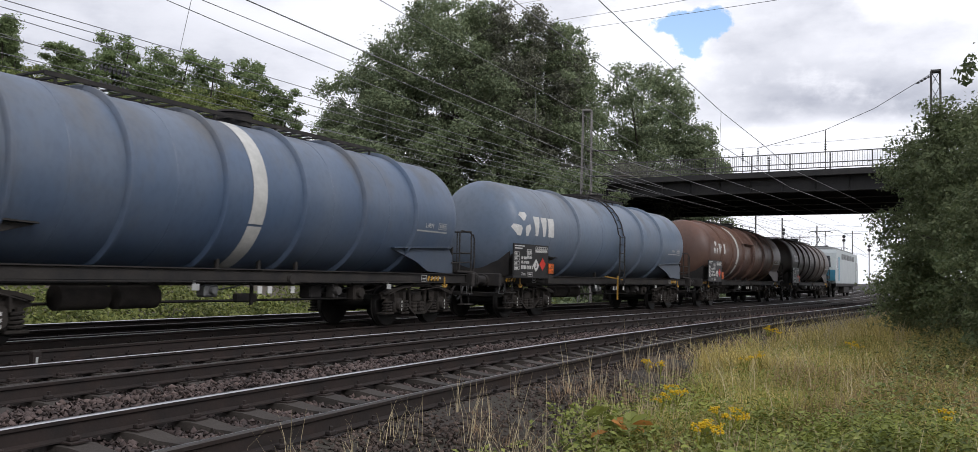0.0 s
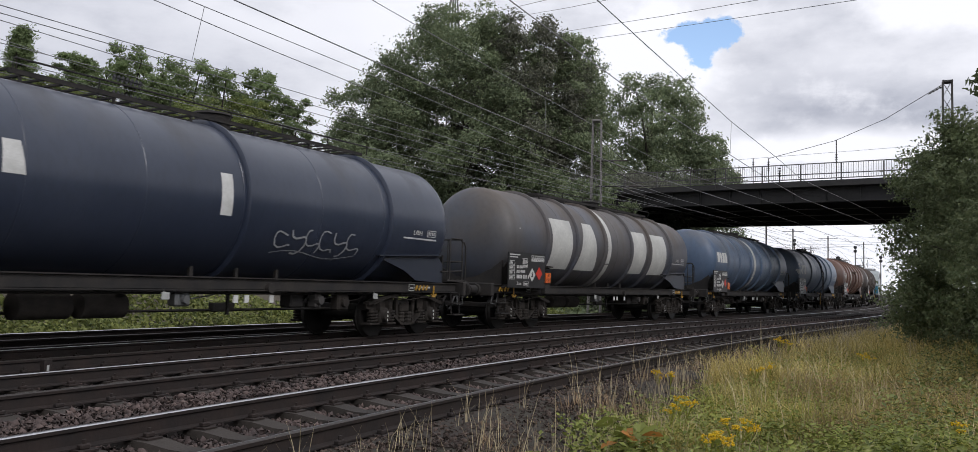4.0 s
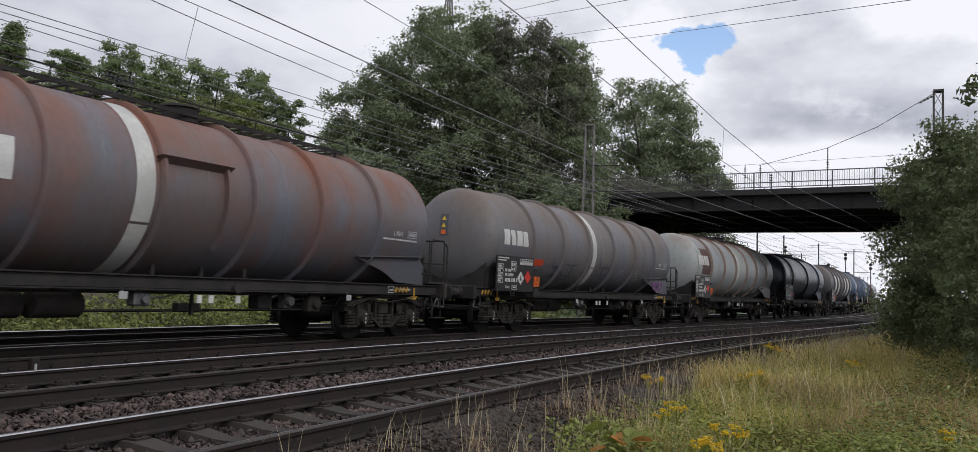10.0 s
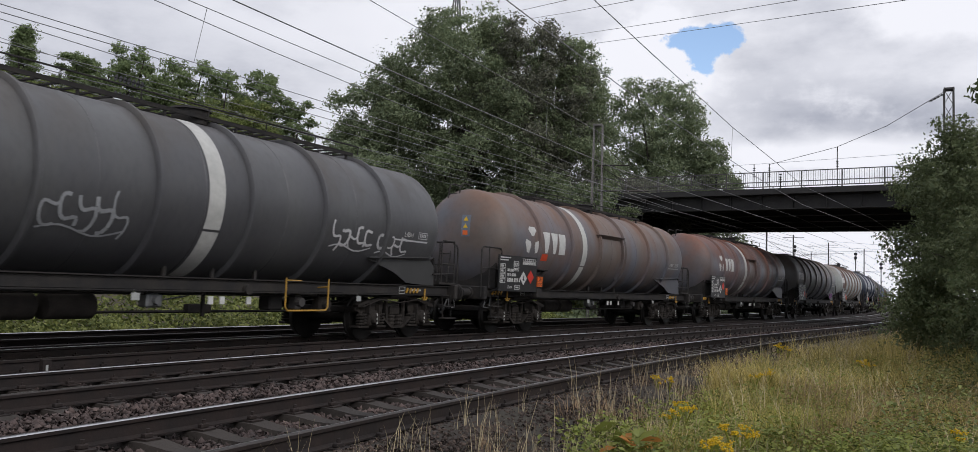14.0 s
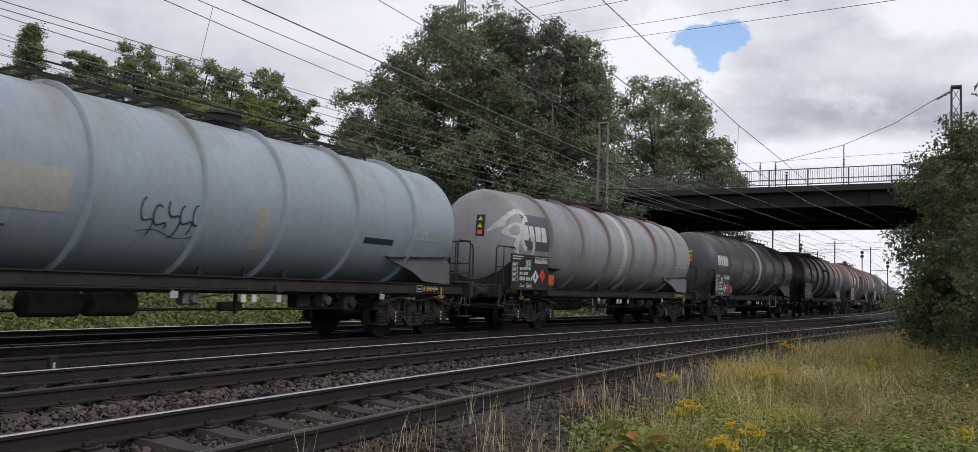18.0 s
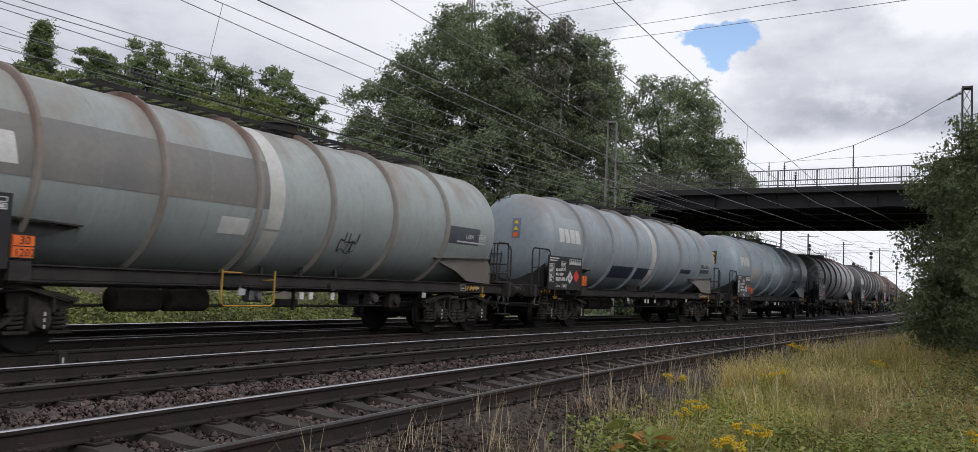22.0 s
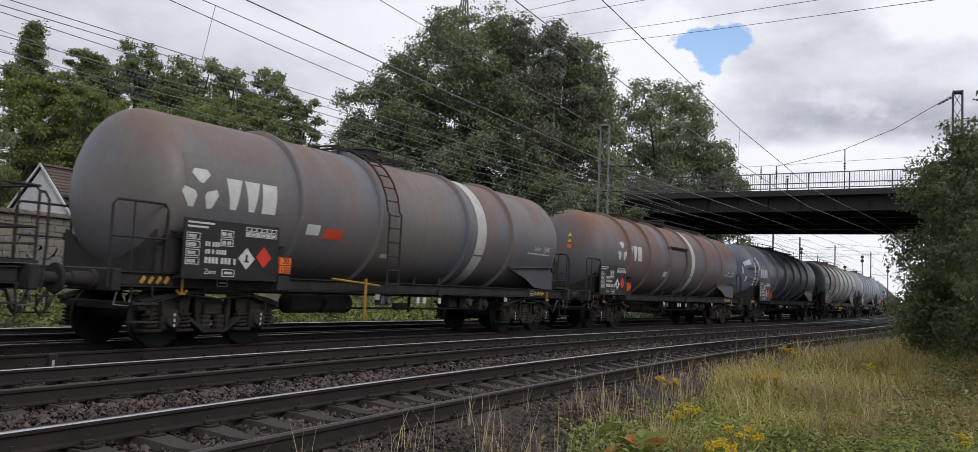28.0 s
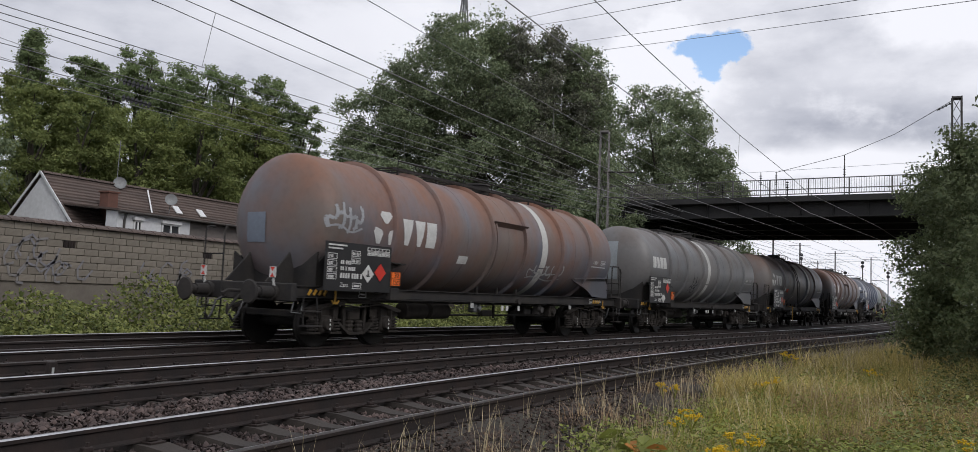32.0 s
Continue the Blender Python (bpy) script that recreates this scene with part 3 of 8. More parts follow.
def underframe(wagon, L, spec):
    """Sills, headstocks, buffers, brake gear and end platform."""
    h = L / 2
    sh = Shape()
    for s in (-1, 1):
        sh.box((0, s * 1.12, 1.08), (L - 1.6, 0.09, 0.2), 0.015)
        sh.box((0, s * 1.12, 1.185), (L - 1.6, 0.18, 0.02)), sh.box((0, s * 1.12, 0.975), (L - 1.6, 0.18, 0.02))
        sh.box((s * (h - 0.68), 0, 1.06), (0.14, 2.7, 0.34), 0.02)
    sh.box((0, 0, 1.05), (L - 1.6, 0.4, 0.3), 0.02)
    for x in (-h + 2.73, h - 2.73):
        sh.box((x, 0, 1.02), (0.7, 2.3, 0.24), 0.02)
    for x in (-1.8, 1.6):
        sh.box((x, 0, 1.05), (0.12, 2.2, 0.2))
    fr = part("underframe", sh, STEEL_DARK, wagon)
    for sx in (-1, 1):
        for sy in (-1, 1):
            b = Shape()
            x = sx * (h - 0.61)
            b.lathe([(0, 0.15), (sx * 0.08, 0.15), (sx * 0.085, 0.115), (sx * 0.36, 0.11), (sx * 0.365, 0.085), (sx * 0.55, 0.085), (sx * 0.555, 0.21), (sx * 0.575, 0.225), (sx * 0.6, 0.2), (sx * 0.608, 0.0)],
                    20, (x, sy * 0.875, 1.05))
            part("buffer", b, STEEL_DARK, fr, smooth=True)
        g = Shape()
        x = sx * (h - 0.6)
        g.tube([(x, 0, 1.05), (x + sx * 0.3, 0, 1.06), (x + sx * 0.42, 0, 1.0), (x + sx * 0.36, 0, 0.94)], 0.035, 6)
        g.tube([(x, 0.0, 1.0), (x + sx * 0.2, 0.02, 0.75), (x + sx * 0.28, 0, 0.62), (x + sx * 0.3, -0.02, 0.8)], 0.025, 6)
        part("coupling_hook", g, STEEL_DARK, fr, smooth=True)
        for y in (-0.35, 0.4):
            hs = Shape()
            hs.tube([(x, y, 0.95), (x + sx * 0.22, y, 0.85), (x + sx * 0.32, y * 0.95, 0.6), (x + sx * 0.42, y * 0.9, 0.5), (x + sx * 0.5, y * 0.9, 0.62)], 0.025, 6)
            part("brake_hose", hs, BOARD, fr, smooth=True)
        for sy in (-1, 1):
            st = Shape()
            xs = sx * (h - 0.95)
            for d in (-0.02, 0.34):
                st.beam((xs - sx * d, sy * 1.33, 0.98), (xs - sx * d, sy * 1.36, 0.45), 0.035, 0.012)
            st.box((xs - sx * 0.16, sy * 1.38, 0.45), (0.44, 0.2, 0.025)), st.box((xs - sx * 0.16, sy * 1.36, 0.72), (0.44, 0.18, 0.025))
            part("step", st, STEEL_DARK, fr)
            hr = Shape()
            xr = sx * (h - 0.72)
            hr.tube([(xr, sy * 1.3, 0.9), (xr + sx * 0.05, sy * 1.3, 0.7), (xr - sx * 0.2, sy * 1.3, 0.68), (xr - sx * 0.24, sy * 1.3, 0.9)], 0.013, 5)
            part("shunter_handle", hr, GALVANISED, fr, smooth=True)
    for x, r, l in spec.get("cylinders", ((-3.0, 0.19, 0.8), (-2.05, 0.19, 0.75))):
        c = Shape()
        c.lathe([(-l / 2 - 0.06, 0.0), (-l / 2 - 0.03, r * 0.7), (-l / 2, r), (l / 2, r), (l / 2 + 0.03, r * 0.7), (l / 2 + 0.06, 0)], 18, (x, -0.62, 0.72))
        part("air_tank", c, BOGIE_GRIME, fr, smooth=True)
    rod = Shape()
    rod.tube([(-h + 3.6, -0.3, 0.62), (h - 3.6, -0.3, 0.6)], 0.025, 5)
    rod.tube([(-h + 1.0, -1.02, 0.92), (h - 1.0, -1.02, 0.92)], 0.018, 5)
    rod.box((0.6, -0.35, 0.66), (0.5, 0.16, 0.16), 0.02), rod.box((1.9, -0.8, 0.8), (0.35, 0.3, 0.3), 0.03)
    rod.beam((0.3, -0.8, 0.95), (0.3, -0.8, 0.55), 0.05, 0.05)
    part("brake_rigging", rod, STEEL_DARK, fr)
    for x, w, hh, z, m in ((-0.9, 0.3, 0.22, 0.82, GALVANISED), (3.1, 0.34, 0.34, 0.76, BOGIE_GRIME), (2.35, 0.16, 0.3, 0.8, MAST_STEEL)):
        vb = Shape()
        vb.box((x, -0.98, z), (w, 0.22, hh), 0.03)
        vb.lathe([(-1.16, 0.0), (-1.16, hh * 0.28), (-1.1, hh * 0.32), (-1.05, hh * 0.32)], 12, (x, 0, z), "y")
        vb.tube([(x - w * 0.3, -0.98, z + hh / 2), (x - w * 0.3, -1.0, 1.0)], 0.02, 5), vb.tube([(x + w * 0.5, -0.98, z), (x + w * 0.5 + 0.5, -0.95, z + 0.06), (x + w * 0.5 + 0.8, -1.0, 0.97)], 0.014, 5)
        part("brake_valve", vb, m, fr)
    for x in (-1.35, 4.0):
        pl = Shape()
        pl.box((x, -1.2, 0.88), (0.15, 0.015, 0.11), 0.004), pl.beam((x, -1.18, 0.92), (x, -1.14, 1.0), 0.04, 0.02)
        part("lever_plate", pl, PALE, fr, "pale changeover lever plate")
    gb = Shape()
    for i, x in enumerate((0.1, 0.35, 0.95)):
        gb.box((x, -1.19, 0.83), (0.1, 0.02, 0.13))
    part("brake_plate", gb, WHITE, fr, "small white brake lever plates")["kind"] = "stuff"
    return fr


def platform(wagon, L, spec):
    """The shunter's platform at the leading end, with its railings."""
    x = L / 2 - 0.95
    pl = Shape()
    pl.box((x, 0, 1.26), (0.75, 2.5, 0.04))
    o = part("end_platform", pl, STEEL_DARK, wagon)
    for k in range(4):
        sl = Shape()
        sl.box((x + 0.3 - k * 0.2, 0, 1.29), (0.03, 2.45, 0.02))
        part("tread_bar", sl, STEEL_DARK, o)
    xa, xb = x + 0.33, x - 0.25
    for sy in (-1, 1):
        ra = Shape()
        y = sy * 1.22
        ra.tube([(xa, y, 1.25), (xa, y, 2.2), (xa - 0.06, y, 2.27), (xb + 0.06, y, 2.27), (xb, y, 2.2), (xb, y, 1.25)], 0.021, 6)
        ra.tube([(xa, y, 1.72), (xb, y, 1.72)], 0.016, 5)
        ra.tube([(xa + 0.14, y * 0.98, 0.85), (xa + 0.16, y, 1.5), (xa + 0.15, y, 2.1), (xa + 0.08, y, 2.2), (xa, y, 2.2)], 0.02, 6)
        ra.tube([(xa, y, 1.5), (xa - 0.9, y * 0.97, 1.46)], 0.016, 5)
        part("side_railing", ra, STEEL_DARK, wagon, smooth=True)
        re = Shape()
        re.tube([(xa, y, 2.27), (xa, sy * 0.45, 2.27), (xa, sy * 0.4, 2.2), (xa, sy * 0.4, 1.25)], 0.02, 6)
        re.tube([(xa, y, 1.72), (xa, sy * 0.4, 1.72)], 0.016, 5), re.tube([(xa, sy * 0.8, 1.25), (xa, sy * 0.8, 2.27)], 0.016, 5)
        part("end_railing", re, STEEL_DARK, wagon, smooth=True)


def rear_railing(wagon, L):
    """A bent hand rail on each side of the trailing end, with a middle bar."""
    x, top = -L / 2 + 0.6, 2.24
    xb = x + 0.95
    for y in (-1.24, 1.24):
        sh = Shape()
        sh.tube([(x, y, 0.95), (x, y, top - 0.08), (x + 0.07, y, top), (xb - 0.07, y, top), (xb, y, top - 0.08), (xb, y, 1.2)], 0.021, 6)
        sh.tube([(x, y, 1.7), (xb, y, 1.7)], 0.016, 5), sh.tube([(x + 0.36, y, 1.2), (x + 0.36, y, top)], 0.016, 5)
        part("hand_rail", sh, STEEL_DARK, wagon, smooth=True)


def ladder(wagon, x0, z0, z1, y, material=None, lean=0.0, wide=0.36):
    sh = Shape()
    for d in (-wide / 2, wide / 2):
        sh.tube([(x0, y + d, z0), (x0 + lean, y + d, z1)], 0.02, 6)
    n = int((z1 - z0) / 0.28)
    for i in range(1, n + 1):
        z = z0 + (z1 - z0) * i / (n + 0.5)
        x = x0 + lean * i / (n + 0.5)
        sh.tube([(x, y - wide / 2, z), (x, y + wide / 2, z)], 0.013, 5)
    part("ladder", sh, material or STEEL_DARK, wagon, smooth=True)


def flank_ladder(wagon, x, w=0.4):
    """A ladder that bends over the near flank up to the catwalk."""
    sh = Shape()
    arc = lambda a, off: (-(TANK_R + off) * math.cos(a), TANK_Z + (TANK_R + off) * math.sin(a))
    for d in (-w / 2, w / 2):
        pts = [(x + d, -1.56, 1.0), (x + d, -1.56, 2.6)]
        for i in range(7):
            y, z = arc(0.1 + 1.35 * i / 6, 0.13)
            pts.append((x + d, y, z))
        sh.tube(pts, 0.022, 6)
    for i in range(12):
        if i < 5:
            y, z = -1.56, 1.15 + i * 0.29
        else:
            y, z = arc(0.05 + (i - 5) * 0.2, 0.13)
        sh.tube([(x - w / 2, y, z), (x + w / 2, y, z)], 0.014, 5)
    part("side_ladder", sh, STEEL_DARK, wagon, smooth=True)


def catwalk(wagon, x0, x1, rail=True):
    """Grating walk along the top of the tank."""
    z = TANK_Z + TANK_R + 0.1
    sh = Shape()
    for y in (-0.33, 0.33):
        sh.box(((x0 + x1) / 2, y, z), (x1 - x0, 0.03, 0.07))
    n = int((x1 - x0) / 0.3)
    for i in range(n + 1):
        sh.box((x0 + (x1 - x0) * i / n, 0, z + 0.01), (0.05, 0.63, 0.03))
    for x in np.linspace(x0 + 0.2, x1 - 0.2, 6):
        for y in (-0.3, 0.3):
            sh.box((x, y, z - 0.07), (0.04, 0.04, 0.16))
    w = part("catwalk", sh, STEEL_DARK, wagon)
    for c in ((x0 + x1) / 2,):
        d = Shape()
        d.lathe([(z - 0.12, 0.32), (z + 0.12, 0.32), (z + 0.13, 0.36), (z + 0.17, 0.34), (z + 0.2, 0.0)], 20, (c, 0, 0), "z")
        part("manhole_cover", d, STEEL_DARK, w, smooth=True)
    if rail:
        r = Shape()
        r.tube([(x0, -0.45, z - 0.02), (x0, -0.47, z + 0.16), (x1, -0.47, z + 0.16), (x1, -0.45, z - 0.02)], 0.016, 5)
        for x in np.linspace(x0, x1, 7)[1:-1]:
            r.tube([(x, -0.45, z - 0.02), (x, -0.47, z + 0.16)], 0.012, 5)
        part("catwalk_rail", r, STEEL_DARK, w, smooth=True)


def cradle(wagon, x, s, paint):
    """The saddle plate that carries the tank's end; s: towards which end it widens."""
    for sy in (-1, 1):
        sh = Shape()
        sh.prism([(-1.5 * s, 0.62), (-0.5 * s, 0.36), (0.0, 0.14), (0.9 * s, 0.1), (1.15 * s, 0.1), (1.15 * s, 0.5), (0.9 * s, 0.72), (-0.2 * s, 0.66)],
                 (x, sy * 1.16, 1.1), (1, 0, 0), (0, 0, 1), (0, -sy * 0.06, 0))
        sh.beam((x - 1.5 * s, sy * 1.19, 1.74), (x + 0.9 * s, sy * 1.19, 1.84), 0.14, 0.025)
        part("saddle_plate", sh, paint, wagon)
    sh = Shape()
    sh.prism([(-1.16, 0.0), (1.16, 0.0), (1.16, 0.75), (0.8, 0.5), (0.3, 0.33), (-0.3, 0.33), (-0.8, 0.5), (-1.16, 0.75)], (x + s * 1.1, 0, 1.1), (0, 1, 0), (0, 0, 1), (s * 0.05, 0, 0))
    part("saddle_web", sh, STEEL_DARK, wagon)


def info_board(wagon, x, spec):
    """The black data board by the rear bogie, with its plates; numbers stand as plain bars."""
    w, z0, z1, y = spec.get("board_w", 1.95), 1.12, 2.06, -1.47
    sh = Shape()
    flat(sh, x, x + w, z0, z1, y, 0.03)
    b = part("data_board", sh, BOARD, wagon, "black data board with white markings")
    for d in (0.1, w - 0.1):
        br = Shape()
        br.beam((x + d, y + 0.02, z0 + 0.06), (x + d, -1.12, 1.1), 0.05, 0.05)
        part("board_bracket", br, STEEL_DARK, wagon)
    yb = y - 0.019
    m = Shape()
    rnd = random.Random(spec["seed"])
    def digits(a, z, size, groups):
        """A number as plain bars, one to each sign."""
        for g in groups:
            for _ in range(g):
                flat(m, a, a + size * 0.5, z, z + size, yb)
                a += size * 0.72
            a += size * 0.4
    for i in range(4):
        outline(m, x + 0.05, x + 0.31, z1 - 0.33 - i * 0.13, z1 - 0.22 - i * 0.13, yb)
        digits(x + 0.085, z1 - 0.305 - i * 0.13, 0.055, (rnd.choice((3, 4)),))
    for i, l in enumerate((0.52, 0.4)):
        flat(m, x + 0.06, x + 0.06 + l, z1 - 0.075 - i * 0.065, z1 - 0.045 - i * 0.065, yb)
    digits(x + 0.42, z1 - 0.42, 0.075, (2, 3))
    digits(x + 0.42, z1 - 0.54, 0.075, (2, 1, 4))
    digits(x + 0.42, z1 - 0.69, 0.1, (4, 3, 1))
    for i in range(6):
        outline(m, x + w - 0.76 + i * 0.115, x + w - 0.64 + i * 0.115, z1 - 0.12, z1 - 0.05, yb)
        outline(m, x + w - 0.76 + i * 0.115, x + w - 0.64 + i * 0.115, z1 - 0.21, z1 - 0.13, yb)
        flat(m, x + w - 0.74 + i * 0.115, x + w - 0.67 + i * 0.115, z1 - 0.19, z1 - 0.15, yb)
    for i in range(2):
        outline(m, x + 0.72, x + 0.98, z1 - 0.26 - i * 0.14, z1 - 0.14 - i * 0.14, yb)
        digits(x + 0.75, z1 - 0.235 - i * 0.14, 0.06, (2, 2))
    outline(m, x + 0.78, x + 1.04, z0 + 0.05, z0 + 0.17, yb)
    flat(m, x + 0.83, x + 0.99, z0 + 0.09, z0 + 0.13, yb)
    part("board_writing", m, WHITE, b)["kind"] = "stuff"
    words_on("Zans", x + 0.42, yb - 0.002, z0 + 0.08, 0.12, WHITE, b)
    d = Shape()
    dx = x + w - 0.72
    diamond(d, dx, z0 + spec.get("dz", 0.36), 0.18, yb)
    part("white_diamond", d, WHITE, b)
    fl = Shape()
    flat(fl, dx - 0.05, dx + 0.05, z0 + 0.3, z0 + 0.33, yb - 0.008), flat(fl, dx - 0.02, dx + 0.02, z0 + 0.33, z0 + 0.43, yb - 0.008)
    part("symbol", fl, BOARD, b)
    r = Shape()
    diamond(r, dx + 0.38, z0 + spec.get("rz", 0.4), 0.18, yb)
    part("red_diamond", r, RED, b)
    # the orange plate and the box under it
    px, pz = x + w + spec.get("plate_dx", 0.02), z0 + spec.get("plate_z", 0.14)
    o = Shape()
    flat(o, px, px + 0.3, pz, pz + 0.3, yb - 0.004, 0.02)
    pl = part("hazard_plate", o, ORANGE, wagon, "orange hazard plate with black numbers")
    ln = Shape()
    outline(ln, px, px + 0.3, pz, pz + 0.3, yb - 0.017, 0.01)
    flat(ln, px + 0.01, px + 0.29, pz + 0.145, pz + 0.157, yb - 0.017)
    part("plate_frame", ln, BOARD, pl)
    words_on("30", px + 0.09, yb - 0.018, pz + 0.175, 0.15, BOARD, pl)
    words_on("1202", px + 0.03, yb - 0.018, pz + 0.025, 0.14, BOARD, pl)
    bx = Shape()
    bx.box((px + 0.15, y + 0.05, z0 - 0.02), (0.28, 0.14, 0.26), 0.01), bx.beam((px + 0.15, y + 0.1, z0), (px + 0.15, -1.1, 1.1), 0.05, 0.05)
    part("document_box", bx, STEEL_DARK, wagon)


def logo_blocks(tank, x, z, size, material, angular=True):
    """A lettered mark stands as four plain slanted blocks."""
    sh = Shape()
    w = size * 0.72
    for i in range(4):
        a = x + i * (w + size * 0.1)
        k = size * 0.16 if angular else 0
        patch(sh, ((a + (k if i == 1 else 0), z - size / 2), (a + w, z - size / 2), (a + w - (k if i in (1, 3) else 0), z + size / 2), (a, z + size / 2)))
    part("logo_shape", sh, material, tank, "plain pale blocks of a company mark")


def logo_petals(tank, x, z, size, material):
    """A mark of three petals and three plain blocks."""
    sh = Shape()
    r = size * 0.62
    for a in (90, 210, 330):
        a = radians(a)
        pt = lambda d, rr: (x + rr * math.cos(a + d), z + rr * math.sin(a + d))
        patch(sh, (pt(-0.62, r), pt(-0.35, r * 0.38), pt(0.35, r * 0.38), pt(0.62, r)), 3, 3)
        patch(sh, (pt(-0.62, r), pt(0.62, r), pt(0.36, r * 1.14), pt(-0.36, r * 1.14)), 3, 2)
    part("petal_mark", sh, material, tank)
    b = Shape()
    for i in range(3):
        a = x + size * 1.0 + i * size * 0.78
        patch(b, ((a + size * (0.2, 0.22, 0.0)[i], z - size / 2), (a + size * (0.45, 0.45, 0.62)[i], z - size / 2), (a + size * 0.66, z + size / 2), (a, z + size / 2)))
    part("logo_shape", b, material, tank, "plain white blocks of a company mark")


def rib(tank, x, material, w=0.11, hgt=0.085):
    sh = Shape()
    r = TANK_R
    sh.lathe([(x - w / 2, r - 0.01), (x - w / 2 + 0.01, r + hgt * 0.7), (x - w / 4, r + hgt), (x + w / 4, r + hgt), (x + w / 2 - 0.01, r + hgt * 0.7), (x + w / 2, r - 0.01)], 72, (0, 0, TANK_Z))
    sh.f = sh.f[:-2]
    part("stiffening_rib", sh, material, tank, smooth=True)


def graffiti(tank, x, z, w, hgt, material, seed, lines=5, thick=0.035):
    """A sprayed tag that cannot be read: loose loops and strokes."""
    rnd = random.Random(seed)
    sh = Shape()
    step = w / lines
    for i in range(lines):
        cx = x + step * (i + 0.5)
        ph, am = rnd.uniform(0, 6), rnd.uniform(0.6, 1.0)
        stroke(sh, curve_points(lambda t: (cx + step * 0.55 * math.sin(ph + t * 5.0), z + hgt * am * (0.5 - 0.95 * t) + 0.15 * hgt * math.sin(ph * 2 + t * 9)), 9), thick * rnd.uniform(0.7, 1.3))
    stroke(sh, curve_points(lambda t: (x + w * t, z - hgt * 0.42 + hgt * 0.12 * math.sin(t * 7)), 8), thick * 0.6)
    part("graffiti", sh, material, tank, "sprayed graffiti tag")


def warning_signs(tank, L, paint, y=-0.3, zs=(3.02, 2.83, 2.64)):
    """Small warning signs on the rear dome."""
    def on_dome(yy, z, off):
        q = math.hypot(yy, z - TANK_Z) / TANK_R
        return -L / 2 + SHOULDER - DOME * max(0.0, 1 - q ** 2.3) ** (1 / 2.3) - off
    def plate(yy, z, w, hh, off):
        c = []
        for dy, dz in ((w / 2, -hh / 2), (-w / 2, -hh / 2), (-w / 2, hh / 2), (w / 2, hh / 2)):
            c.append((on_dome(yy + dy, z + dz, off + 0.012), yy + dy, z + dz))
        return c
    back = Shape()
    if paint:
        for z in (3.02, 2.83, 2.64):
            back.add(plate(y, z, 0.27, 0.2, 0.0), [(0, 1, 2, 3)])
        part("sign_field", back, paint, tank)
    for i, z in enumerate(zs):
        s = Shape()
        c = plate(y, z, 0.15, 0.12, 0.012)
        if i < 2:
            top = (Vector(c[2]) + Vector(c[3])) / 2
            s.add([c[0], c[1], top], [(0, 1, 2)])
        else:
            s.add(c, [(0, 1, 2, 3)])
        part("warning_sign", s, SIGN_YELLOW if i < 2 else ORANGE, tank, "small yellow warning sign" if i < 2 else "small orange warning sign")


